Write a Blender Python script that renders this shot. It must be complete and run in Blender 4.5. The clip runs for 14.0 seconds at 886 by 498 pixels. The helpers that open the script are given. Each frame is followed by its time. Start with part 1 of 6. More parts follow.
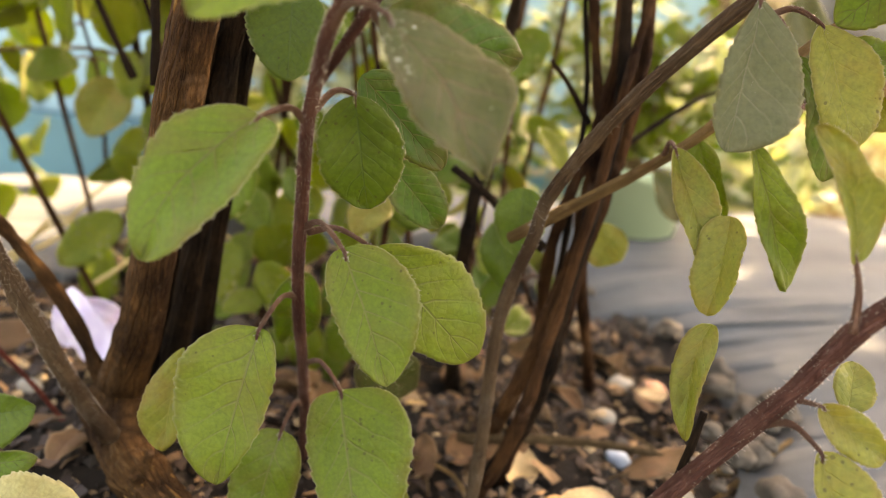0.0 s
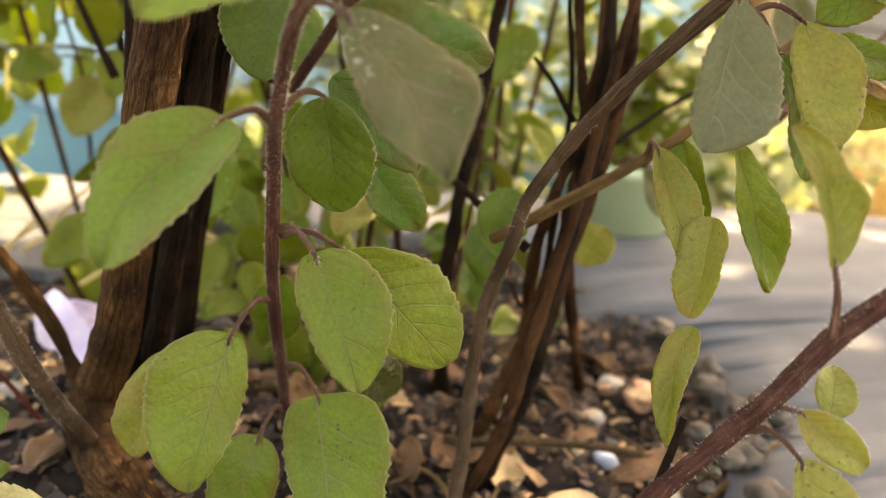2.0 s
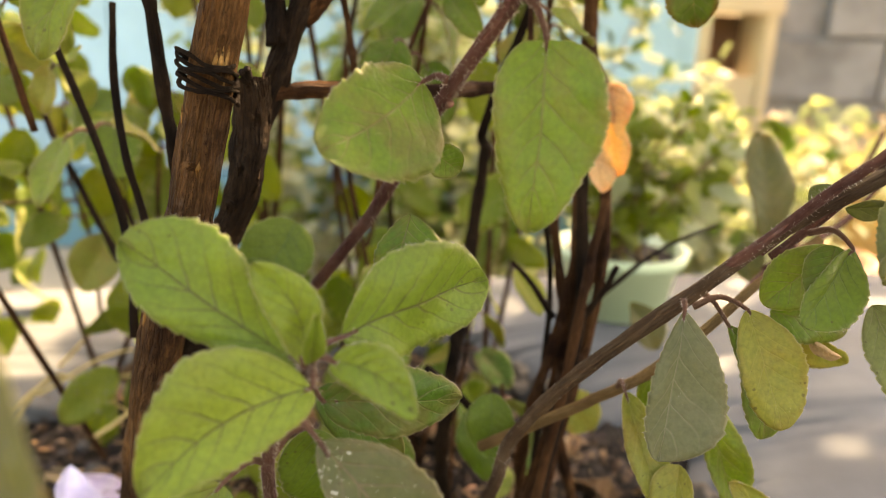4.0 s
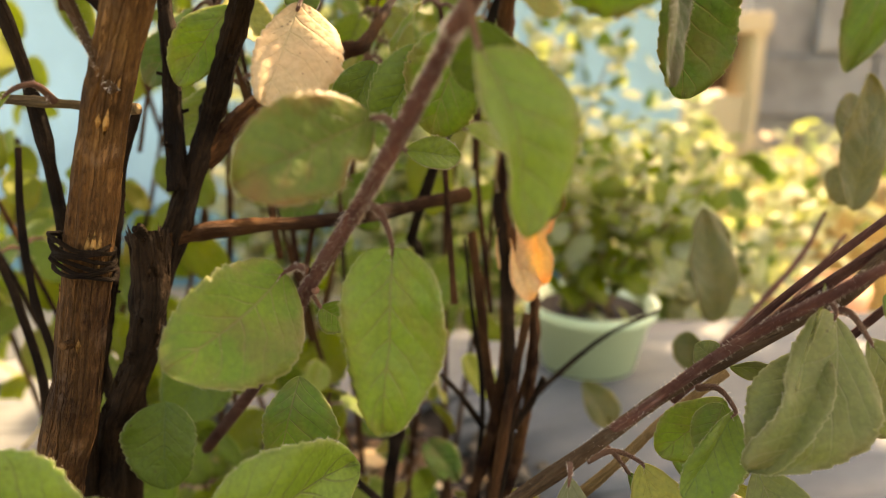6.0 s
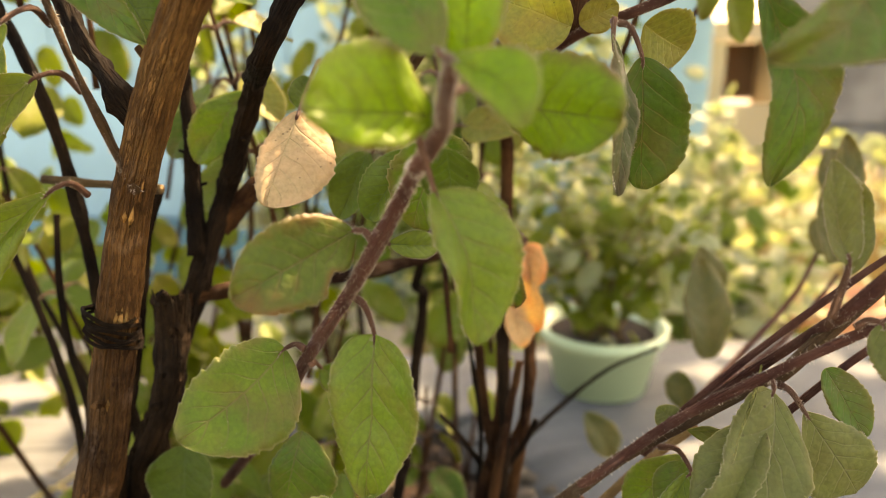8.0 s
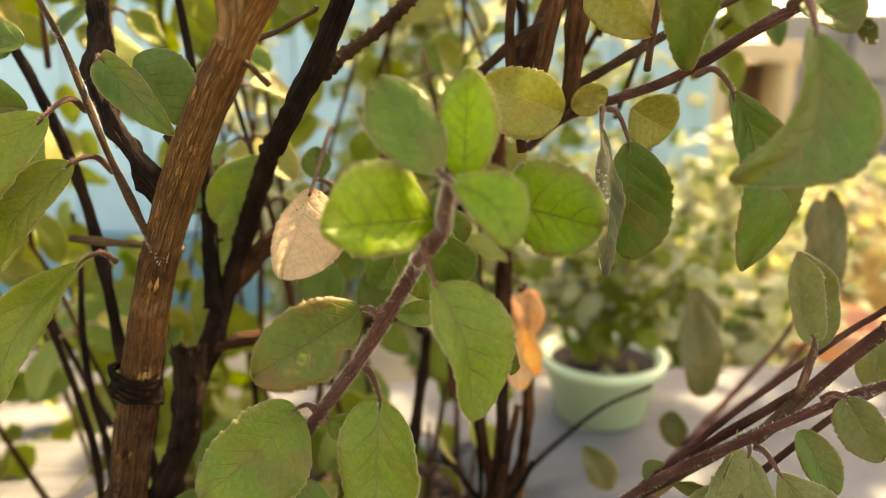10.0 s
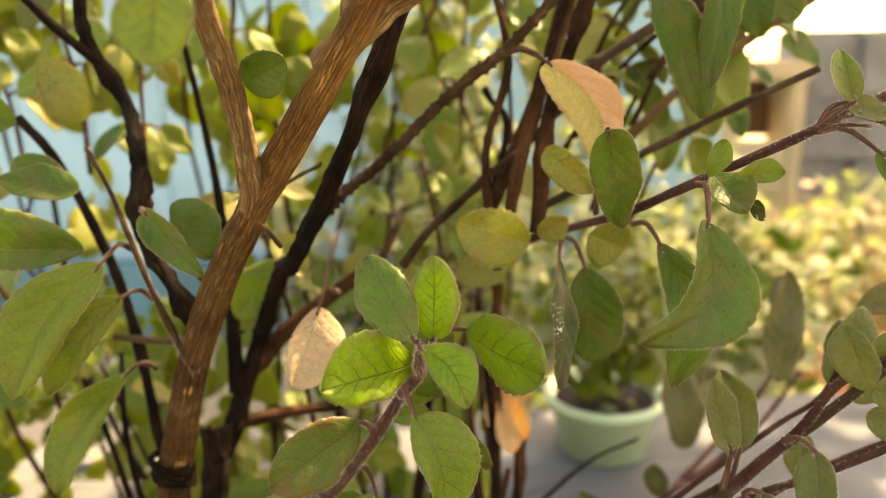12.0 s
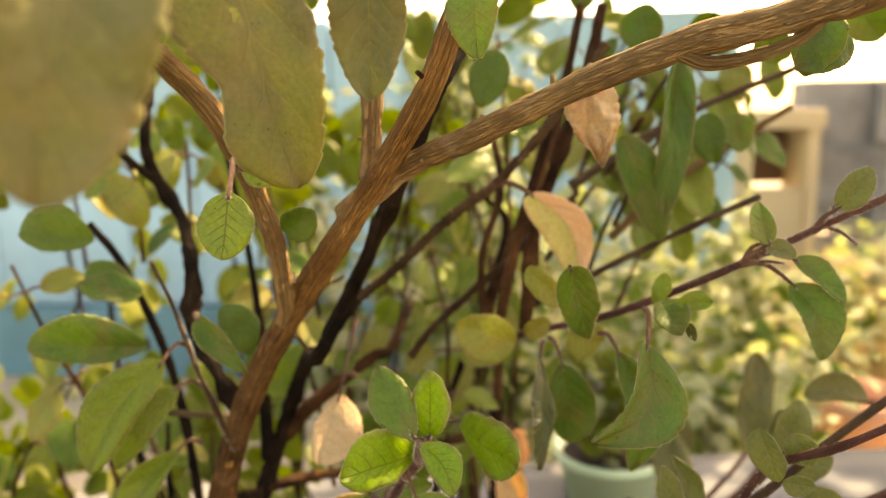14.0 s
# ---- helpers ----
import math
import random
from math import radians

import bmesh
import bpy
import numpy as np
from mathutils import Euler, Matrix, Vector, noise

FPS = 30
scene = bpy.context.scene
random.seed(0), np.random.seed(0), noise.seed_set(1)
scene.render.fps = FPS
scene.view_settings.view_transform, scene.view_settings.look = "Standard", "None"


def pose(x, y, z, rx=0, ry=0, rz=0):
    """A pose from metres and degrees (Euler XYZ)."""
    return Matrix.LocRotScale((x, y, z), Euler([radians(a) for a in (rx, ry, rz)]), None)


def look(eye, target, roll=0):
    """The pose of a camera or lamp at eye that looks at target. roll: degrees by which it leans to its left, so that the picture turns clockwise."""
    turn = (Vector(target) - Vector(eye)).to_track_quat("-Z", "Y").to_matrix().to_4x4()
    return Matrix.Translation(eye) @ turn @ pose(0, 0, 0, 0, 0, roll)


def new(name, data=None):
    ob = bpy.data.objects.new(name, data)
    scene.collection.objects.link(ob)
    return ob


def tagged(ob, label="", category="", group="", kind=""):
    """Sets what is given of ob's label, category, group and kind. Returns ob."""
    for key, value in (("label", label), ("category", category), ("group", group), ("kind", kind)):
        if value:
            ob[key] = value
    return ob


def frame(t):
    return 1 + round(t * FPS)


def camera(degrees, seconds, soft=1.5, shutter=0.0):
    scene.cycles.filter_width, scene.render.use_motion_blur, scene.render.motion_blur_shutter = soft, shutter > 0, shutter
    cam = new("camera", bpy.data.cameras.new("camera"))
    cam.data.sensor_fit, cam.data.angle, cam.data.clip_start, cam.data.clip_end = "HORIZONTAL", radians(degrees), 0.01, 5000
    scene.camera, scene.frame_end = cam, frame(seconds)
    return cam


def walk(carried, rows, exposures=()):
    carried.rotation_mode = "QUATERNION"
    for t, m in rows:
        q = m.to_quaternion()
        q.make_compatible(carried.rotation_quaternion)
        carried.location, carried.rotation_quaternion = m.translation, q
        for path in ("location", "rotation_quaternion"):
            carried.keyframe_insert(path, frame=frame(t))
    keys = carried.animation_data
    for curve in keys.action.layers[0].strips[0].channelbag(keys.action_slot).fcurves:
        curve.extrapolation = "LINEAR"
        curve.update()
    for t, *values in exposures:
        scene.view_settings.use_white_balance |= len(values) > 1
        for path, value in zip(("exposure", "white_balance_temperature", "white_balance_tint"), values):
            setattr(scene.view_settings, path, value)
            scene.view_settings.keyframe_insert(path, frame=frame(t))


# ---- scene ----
cam = camera(62.0, 14.0, soft=0.5)
PATH = [
    (0.0, pose(0.00000, 0.00000, 0.15475, 72.939, -5.267, 0.042)),
    (0.5, pose(0.00419, 0.00096, 0.16315, 73.262, -4.696, -0.404)),
    (1.0, pose(0.00170, -0.00530, 0.15294, 73.077, -5.665, 0.400)),
    (1.5, pose(0.00104, -0.00383, 0.14370, 72.353, -5.762, 0.768)),
    (2.0, pose(0.00566, 0.00385, 0.15585, 72.637, -5.027, -0.079)),
    (2.5, pose(0.00538, 0.00388, 0.17249, 72.833, -4.295, -0.256)),
    (3.0, pose(0.00526, 0.00694, 0.19118, 72.940, -2.989, -0.714)),
    (3.2, pose(0.00367, 0.00663, 0.19989, 73.074, -2.739, -0.670)),
    (5.3, pose(0.02686, 0.01584, 0.24697, 73.643, -0.891, -0.317)),
    (5.5, pose(0.02916, 0.01655, 0.24877, 74.216, -0.659, -0.487)),
    (6.0, pose(0.03735, 0.01935, 0.26194, 74.498, -0.347, -0.411)),
    (6.5, pose(0.04648, 0.01794, 0.26954, 74.500, -0.000, -0.000)),
    (7.0, pose(0.04570, 0.01123, 0.27689, 74.719, 0.028, 0.882)),
    (7.5, pose(0.04710, 0.00871, 0.28153, 74.731, 0.077, 1.242)),
    (8.0, pose(0.04866, 0.00450, 0.28483, 74.763, 0.207, 1.786)),
    (8.2, pose(0.04899, 0.00286, 0.28623, 75.211, -0.029, 1.449)),
    (10.3, pose(0.05036, -0.00770, 0.30918, 75.713, 0.009, 2.309)),
    (10.5, pose(0.05134, -0.00931, 0.31441, 75.590, 0.261, 2.094)),
    (11.0, pose(0.05428, -0.01400, 0.32376, 76.155, 0.563, 2.522)),
    (11.5, pose(0.05731, -0.02498, 0.33439, 76.935, 0.812, 3.283)),
    (12.0, pose(0.06106, -0.03225, 0.34029, 76.600, 1.113, 3.399)),
    (12.5, pose(0.06484, -0.04675, 0.34979, 77.606, 1.383, 3.758)),
    (13.0, pose(0.06901, -0.05521, 0.35893, 78.120, 1.699, 4.166)),
    (13.5, pose(0.06969, -0.06131, 0.36357, 78.781, 1.643, 4.673)),
    (14.0, pose(0.07141, -0.07026, 0.37176, 79.558, 1.257, 5.070)),
]
walk(cam, PATH, [(0.0, 3.76, 11800, 20), (3.2, 3.74, 11800, 20), (5.3, 3.46, 12400, 19), (10.3, 3.36, 12600, 18), (14.0, 3.21, 13200, 19)])
cam.data.dof.use_dof, cam.data.dof.focus_distance, cam.data.dof.aperture_fstop = True, 0.175, 10.5

# ---- daylight: low sun ahead and to the side, wide pale sky ----
SUN_ELEVATION, SUN_AZIMUTH = radians(45), radians(38)     # azimuth from +y towards +x
world = bpy.data.worlds.new("sky")
scene.world = world
world.use_nodes = True
sky = world.node_tree.nodes.new("ShaderNodeTexSky")
sky.sky_type, sky.sun_disc = "NISHITA", False
sky.sun_elevation, sky.sun_rotation = SUN_ELEVATION, SUN_AZIMUTH
sky.air_density, sky.dust_density = 1.0, 3.0
world.node_tree.links.new(sky.outputs[0], world.node_tree.nodes["Background"].inputs[0])
world.node_tree.nodes["Background"].inputs[1].default_value = 0.113
sun = new("sun", bpy.data.lights.new("sun", "SUN"))
sun.data.energy, sun.data.angle, sun.data.color = 2.5, radians(0.6), (1.0, 0.93, 0.80)
sun.matrix_world = look((0, 0, 5), (-5 * math.sin(SUN_AZIMUTH) * math.cos(SUN_ELEVATION),
                                    -5 * math.cos(SUN_AZIMUTH) * math.cos(SUN_ELEVATION), 5 - 5 * math.sin(SUN_ELEVATION)))

# ---- materials ----
class Nodes:
    """A short way to write a node material."""
    def __init__(self, name):
        self.mat = bpy.data.materials.new(name)
        self.mat.use_nodes = True
        self.tree = self.mat.node_tree
        self.tree.nodes.clear()

    def node(self, kind, props=None, **inputs):
        n = self.tree.nodes.new(kind)
        if props:
            n.feature = props["feature"]
        for key, value in inputs.items():
            self.put(n, key.replace("_", " "), value)
        return n

    def put(self, n, key, value):
        sock = n.inputs[int(key)] if key.isdigit() else n.inputs[key]
        if isinstance(value, bpy.types.NodeSocket):
            self.tree.links.new(value, sock)
        else:
            sock.default_value = value

    def math(self, op, a, b=None, c=None, clamp=False):
        n = self.tree.nodes.new("ShaderNodeMath")
        n.operation, n.use_clamp = op, clamp
        for i, v in enumerate((a, b, c)):
            if v is not None:
                self.put(n, str(i), v)
        return n.outputs[0]

    def ramp(self, fac, *stops):
        n = self.tree.nodes.new("ShaderNodeValToRGB")
        els = n.color_ramp.elements
        while len(els) < len(stops):
            els.new(0.5)
        for e, (p, c) in zip(els, stops):
            e.position, e.color = p, (*c, 1) if len(c) == 3 else c
        self.put(n, "0", fac)
        return n.outputs[0]

    def mix(self, fac, a, b, blend="MIX"):
        n = self.tree.nodes.new("ShaderNodeMix")
        n.data_type, n.blend_type = "RGBA", blend
        self.put(n, "0", fac)
        for i, v in ((6, a), (7, b)):
            self.put(n, str(i), (*v, 1) if isinstance(v, tuple) and len(v) == 3 else v)
        return n.outputs[2]

    def noise(self, vec, scale, detail=3.0, rough=0.55):
        n = self.node("ShaderNodeTexNoise", None, Vector=vec, Scale=scale, Detail=detail, Roughness=rough)
        return n.outputs[0]

    def coord(self, which="Object"):
        return self.node("ShaderNodeTexCoord").outputs[which]

    def bump(self, height, strength, distance, normal=None):
        n = self.node("ShaderNodeBump", None, Height=height, Strength=strength, Distance=distance)
        if normal is not None:
            self.put(n, "Normal", normal)
        return n.outputs[0]

    def finish(self, shader):
        out = self.node("ShaderNodeOutputMaterial")
        self.tree.links.new(shader, out.inputs[0])
        return self.mat


def leaf_material(name, colours, vein, edge, dust=0.0, glow=0.42, edge_amount=0.5, stain=0.3, rough=0.5, half=None, through_tint=(1.4, 1.75, 0.3)):
    """A thin hairy leaf blade: mottled colour, netted veins along its own length, browned rim, specks of dust, light through it."""
    m = Nodes(name)
    uv = m.node("ShaderNodeSeparateXYZ", None, Vector=m.coord("UV"))
    u, v = uv.outputs[0], m.math("MULTIPLY_ADD", uv.outputs[1], 2.0, -1.0)
    side = m.math("ABSOLUTE", v)
    obj = m.coord("Object")
    chance = m.node("ShaderNodeObjectInfo").outputs["Random"]
    big = m.noise(obj, 55.0, 2.0)
    fine = m.noise(obj, 900.0, 3.0)
    tone = m.math("ADD", m.math("MULTIPLY_ADD", big, 1.5, -0.75), m.math("MULTIPLY_ADD", chance, 1.0, 0.0), clamp=True)
    col = m.ramp(tone, *[(i / max(1, len(colours) - 1), c) for i, c in enumerate(colours)])
    col = m.mix(m.math("MULTIPLY", m.math("MULTIPLY_ADD", fine, 2.8, -0.95, clamp=True), 0.55), col, m.mix(0.5, col, (0.02, 0.03, 0.005)))
    if half:
        # one half of the blade has turned another colour
        col = m.mix(m.math("MULTIPLY_ADD", m.math("MULTIPLY_ADD", big, 0.3, v), 6.0, -0.6, clamp=True), col, half)
    # veins
    wob = m.math("MULTIPLY_ADD", m.noise(obj, 120.0, 1.0), 0.16, -0.08)
    phase = m.math("ADD", m.math("MULTIPLY_ADD", side, -1.9, m.math("MULTIPLY", u, 6.5)), m.math("MULTIPLY", wob, 4.0))
    line = m.math("PINGPONG", phase, 0.5)
    lat = m.math("MULTIPLY", m.math("SUBTRACT", 1.0, m.math("DIVIDE", line, 0.085), clamp=True), m.math("SUBTRACT", 1.0, m.math("MULTIPLY", side, 0.95), clamp=True))
    mid = m.math("SUBTRACT", 1.0, m.math("DIVIDE", side, m.math("MULTIPLY_ADD", u, -0.025, 0.05)), clamp=True)
    net = m.node("ShaderNodeTexVoronoi", {"feature": "DISTANCE_TO_EDGE"}, Vector=obj, Scale=420.0).outputs[0]
    netting = m.math("SUBTRACT", 1.0, m.math("DIVIDE", net, 0.12), clamp=True)
    veins = m.math("MAXIMUM", mid, m.math("MULTIPLY", lat, 0.95))
    col = m.mix(m.math("MULTIPLY", veins, 0.45 if rough > 0.6 else 0.85), col, vein)
    col = m.mix(m.math("MULTIPLY", netting, 0.05 if rough > 0.6 else 0.08), col, (0.03, 0.045, 0.01))
    # purple-brown flush near the rib and rim
    flush = m.math("MULTIPLY", m.math("SUBTRACT", m.noise(obj, 90.0, 3.0), 0.47), 5.0, clamp=True)
    col = m.mix(m.math("MULTIPLY", flush, stain), col, edge)
    rim = m.math("MULTIPLY", m.math("SUBTRACT", side, 0.72), 3.5, clamp=True)
    rim = m.math("MAXIMUM", rim, m.math("MULTIPLY", m.math("SUBTRACT", u, 0.82), 5.0, clamp=True))
    rim = m.math("MULTIPLY", rim, m.math("MULTIPLY_ADD", m.noise(obj, 160.0, 4.0), 2.2, -0.6, clamp=True))
    col = m.mix(m.math("MULTIPLY", rim, edge_amount), col, edge)
    # pale patches for dust, and for grey sheen painted into the colour
    sheen_dust = m.math("MULTIPLY", m.math("SUBTRACT", m.noise(obj, 34.0, 4.0, 0.65), 0.44), 4.0, clamp=True)
    col = m.mix(m.math("MULTIPLY", sheen_dust, 0.02 + 0.06 * dust), col, (0.42, 0.41, 0.33))
    # pale downy margin
    down = m.math("MULTIPLY", m.math("SUBTRACT", side, 0.95), 25.0, clamp=True)
    col = m.mix(m.math("MULTIPLY", down, 0.45), col, m.mix(0.5, col, (0.50, 0.46, 0.30)))
    # dust grains and dark pinpricks
    speck = m.node("ShaderNodeTexVoronoi", None, Vector=obj, Scale=1500.0)
    grain = m.math("LESS_THAN", speck.outputs["Distance"], m.math("MULTIPLY", m.math("SUBTRACT", m.noise(obj, 80.0, 2.0), 0.56 - 0.08 * dust), 0.9 + 1.3 * dust))
    grain = m.math("MULTIPLY", grain, m.math("GREATER_THAN", speck.outputs["Color"], 0.5))
    col = m.mix(m.math("MULTIPLY", grain, 0.25 + 0.6 * dust), col, (0.70, 0.70, 0.66))
    dots = m.node("ShaderNodeTexVoronoi", None, Vector=obj, Scale=380.0)
    dot = m.math("LESS_THAN", dots.outputs["Distance"], m.math("MULTIPLY", m.math("SUBTRACT", m.noise(obj, 40.0, 1.0), 0.46), 0.7))
    col = m.mix(m.math("MULTIPLY", dot, 0.55), col, (0.05, 0.035, 0.012))
    height = m.math("ADD", m.math("MULTIPLY", fine, 0.25), m.math("ADD", m.math("MULTIPLY", veins, -0.6), m.math("MULTIPLY", m.math("MULTIPLY", net, 3.0, clamp=True), 0.3)))
    nor = m.bump(height, 0.8, 0.00034)
    bsdf = m.node("ShaderNodeBsdfPrincipled", None, Base_Color=col, Roughness=rough, Normal=nor)
    bsdf.inputs["Specular IOR Level"].default_value = 0.32
    through_col = m.mix(0.5, col, m.mix(1.0, col, through_tint, "MULTIPLY"))
    lucent = m.node("ShaderNodeBsdfTranslucent", None, Color=through_col, Normal=nor)
    mixed = m.node("ShaderNodeMixShader", None)
    mixed.inputs[0].default_value = glow
    m.tree.links.new(bsdf.outputs[0], mixed.inputs[1])
    m.tree.links.new(lucent.outputs[0], mixed.inputs[2])
    return m.finish(mixed.outputs[0])


GREENS = [(0.043, 0.110, 0.008), (0.072, 0.152, 0.011), (0.120, 0.198, 0.017)]
LEAF = {
    "green": leaf_material("leaf_green", GREENS, (0.130, 0.128, 0.045), (0.17, 0.085, 0.04)),
    "fresh": leaf_material("leaf_fresh", [(0.115, 0.192, 0.018), (0.172, 0.244, 0.026)], (0.062, 0.048, 0.026), (0.15, 0.09, 0.05), edge_amount=0.25, stain=0.1),
    "dusty": leaf_material("leaf_dusty", [(0.044, 0.066, 0.011), (0.070, 0.080, 0.018)], (0.13, 0.085, 0.055), (0.125, 0.078, 0.045), dust=1.0, edge_amount=0.7, stain=0.35),
    "grey": leaf_material("leaf_grey", [(0.104, 0.114, 0.054), (0.136, 0.142, 0.072)], (0.22, 0.20, 0.14), (0.20, 0.17, 0.11), edge_amount=0.3, stain=0.15, rough=0.65),
    "yellow": leaf_material("leaf_yellow", [(0.190, 0.210, 0.034), (0.265, 0.262, 0.052)], (0.28, 0.27, 0.07), (0.24, 0.12, 0.03), glow=0.45),
    "deep": leaf_material("leaf_deep", [(0.068, 0.126, 0.010), (0.104, 0.172, 0.014)], (0.07, 0.12, 0.03), (0.08, 0.07, 0.02), edge_amount=0.2, stain=0.1, glow=0.4),
    "scorched": leaf_material("leaf_scorched", [(0.062, 0.110, 0.014), (0.105, 0.148, 0.022)], (0.13, 0.11, 0.05), (0.17, 0.055, 0.02), edge_amount=1.0, stain=0.55),
    "dry": leaf_material("leaf_dry", [(0.34, 0.235, 0.120), (0.43, 0.31, 0.175)], (0.28, 0.24, 0.12), (0.42, 0.24, 0.13), stain=0.35, rough=0.7, glow=0.15),
    "straw": leaf_material("leaf_straw", [(0.42, 0.37, 0.16), (0.50, 0.43, 0.21)], (0.36, 0.29, 0.13), (0.42, 0.28, 0.13), stain=0.25, rough=0.7, glow=0.25),
    "dead": leaf_material("leaf_dead", [(0.075, 0.036, 0.015), (0.18, 0.095, 0.040)], (0.12, 0.06, 0.03), (0.14, 0.06, 0.03), stain=0.5, rough=0.75, glow=0.15),
    # Lighter copy of the green, with light through the leaves put into it.
    "bright": leaf_material("leaf_bright", [(0.118, 0.182, 0.013), (0.178, 0.232, 0.021)], (0.16, 0.165, 0.06), (0.17, 0.10, 0.04), edge_amount=0.5, stain=0.2, glow=0.45),
    "lush": leaf_material("leaf_lush", [(0.112, 0.232, 0.005), (0.165, 0.295, 0.008)], (0.075, 0.085, 0.014), (0.14, 0.07, 0.03), edge_amount=1.0, stain=0.15),
    "pink": leaf_material("leaf_pink", [(0.40, 0.34, 0.09), (0.46, 0.38, 0.12)], (0.36, 0.26, 0.10), (0.50, 0.26, 0.14), stain=0.25, edge_amount=0.6, glow=0.3, half=(0.52, 0.31, 0.17)),
    "parched": leaf_material("leaf_parched", [(0.42, 0.30, 0.165), (0.52, 0.39, 0.24)], (0.30, 0.19, 0.10), (0.34, 0.16, 0.07), stain=0.75, edge_amount=0.7, rough=0.75, glow=0.2),
    # Yellow-green brightened in the colour to suggest sun coming through the leaves.
    "backlit_tint": leaf_material("leaf_backlit_tint", [(0.20, 0.25, 0.026), (0.36, 0.37, 0.05)], (0.26, 0.28, 0.05), (0.24, 0.17, 0.04), edge_amount=0.3, stain=0.15, glow=0.65),
    "silver": leaf_material("leaf_silver", [(0.108, 0.132, 0.036), (0.152, 0.170, 0.054)], (0.16, 0.165, 0.085), (0.17, 0.13, 0.07), edge_amount=0.4, stain=0.2, rough=0.6),
    "olive": leaf_material("leaf_olive", [(0.092, 0.100, 0.036), (0.125, 0.122, 0.046)], (0.15, 0.135, 0.05), (0.22, 0.15, 0.06), glow=0.4),
    # Leaves bleached pale so the colour itself carries the yard's sunlight.
    "sunlit_tint": leaf_material("leaf_sunlit_tint", [(0.42, 0.47, 0.29), (0.60, 0.61, 0.44)], (0.45, 0.46, 0.28), (0.50, 0.45, 0.28), glow=0.65, rough=0.7, through_tint=(1.15, 1.25, 0.85)),
    "orange": leaf_material("leaf_orange", [(0.62, 0.33, 0.15), (0.72, 0.50, 0.28)], (0.50, 0.18, 0.06), (0.66, 0.20, 0.06), glow=0.45, rough=0.7),
}
PALE = leaf_material("leaf_underside", [(0.24, 0.255, 0.080), (0.31, 0.32, 0.110)], (0.30, 0.30, 0.15), (0.26, 0.21, 0.12), dust=0.0, edge_amount=0.4, stain=0.2, rough=0.65)
UNDER = {"dry": LEAF["dry"], "pink": LEAF["pink"], "parched": LEAF["parched"], "straw": LEAF["straw"], "dead": LEAF["dead"], "orange": LEAF["orange"], "yellow": LEAF["yellow"], "deep": LEAF["deep"], "sunlit_tint": LEAF["sunlit_tint"]}


def bark_material(name, dark, light, rough=0.85, scale=1.0, relief=0.0010, stretch=0.24, young=None):
    """Fibrous bark whose grain runs along the stem, with plates, cracks and a patchy tone."""
    m = Nodes(name)
    uv = m.coord("UV")
    obj = m.coord("Object")
    bow = m.node("ShaderNodeVectorMath", None)
    bow.operation = "MULTIPLY_ADD"
    m.put(bow, "0", m.node("ShaderNodeTexNoise", None, Vector=obj, Scale=260.0, Detail=2.0).outputs["Color"])
    bow.inputs[1].default_value = (0.002, 0.012, 0.0)
    m.put(bow, "2", uv)
    mapped = m.node("ShaderNodeMapping", None, Vector=bow.outputs[0])
    mapped.inputs["Scale"].default_value = (stretch * 2400 * scale, 38.0, 1.0)
    grain = m.noise(mapped.outputs[0], 1.0, 5.0, 0.65)
    patch = m.noise(obj, 45.0 * scale, 3.0)
    spot = m.noise(obj, 400.0 * scale, 3.0)
    tone = m.math("ADD", m.math("MULTIPLY_ADD", grain, 0.45, 0.15), m.math("MULTIPLY_ADD", patch, 0.9, -0.4), clamp=True)
    mean = tuple((a + b) / 2 for a, b in zip(dark, light))
    col = m.ramp(tone, (0.28, dark), (0.52, mean), (0.82, light))
    if young:
        # younger, paler bark further out along the stem
        age = m.math("MULTIPLY", m.math("SUBTRACT", m.math("MULTIPLY_ADD", patch, 0.08, m.node("ShaderNodeSeparateXYZ", None, Vector=uv).outputs[0]), 0.325), 7.0, clamp=True)
        col = m.mix(age, col, m.ramp(tone, (0.30, young[0]), (0.72, young[1])))
    wide = m.node("ShaderNodeMapping", None, Vector=bow.outputs[0])
    wide.inputs["Scale"].default_value = (stretch * 1300 * scale, 26.0, 1.0)
    crack = m.math("SUBTRACT", 1.0, m.math("MULTIPLY", m.math("ABSOLUTE", m.math("SUBTRACT", m.noise(wide.outputs[0], 1.0, 4.0, 0.7), 0.5)), 16.0), clamp=True)
    col = m.mix(m.math("MULTIPLY", crack, 0.30 if relief >= 0.001 else 0.2), col, tuple(0.25 * c for c in dark))
    col = m.mix(m.math("MULTIPLY", spot, 0.4), col, tuple(0.35 * c for c in dark))
    # long plates with dark seams between them, and weathered grey patches
    bent = m.node("ShaderNodeVectorMath", None)
    bent.operation = "MULTIPLY_ADD"
    m.put(bent, "0", m.node("ShaderNodeTexNoise", None, Vector=obj, Scale=160.0).outputs["Color"])
    bent.inputs[1].default_value = (0.5, 0.4, 0.0)
    plate = m.node("ShaderNodeMapping", None, Vector=uv)
    plate.inputs["Scale"].default_value = (26.0 * scale, 13.0, 1.0)
    m.put(bent, "2", plate.outputs[0])
    seam_at = m.node("ShaderNodeTexVoronoi", {"feature": "DISTANCE_TO_EDGE"}, Vector=bent.outputs[0], Scale=1.0).outputs[0]
    seam = m.math("SUBTRACT", 1.0, m.math("DIVIDE", seam_at, 0.14), clamp=True)
    cell = m.node("ShaderNodeTexVoronoi", None, Vector=bent.outputs[0], Scale=1.0).outputs["Color"]
    deep = 0.38 if relief >= 0.001 else 0.25
    col = m.mix(m.math("MULTIPLY", m.math("MULTIPLY", cell, 0.55), deep), col, tuple(0.6 * c for c in dark))
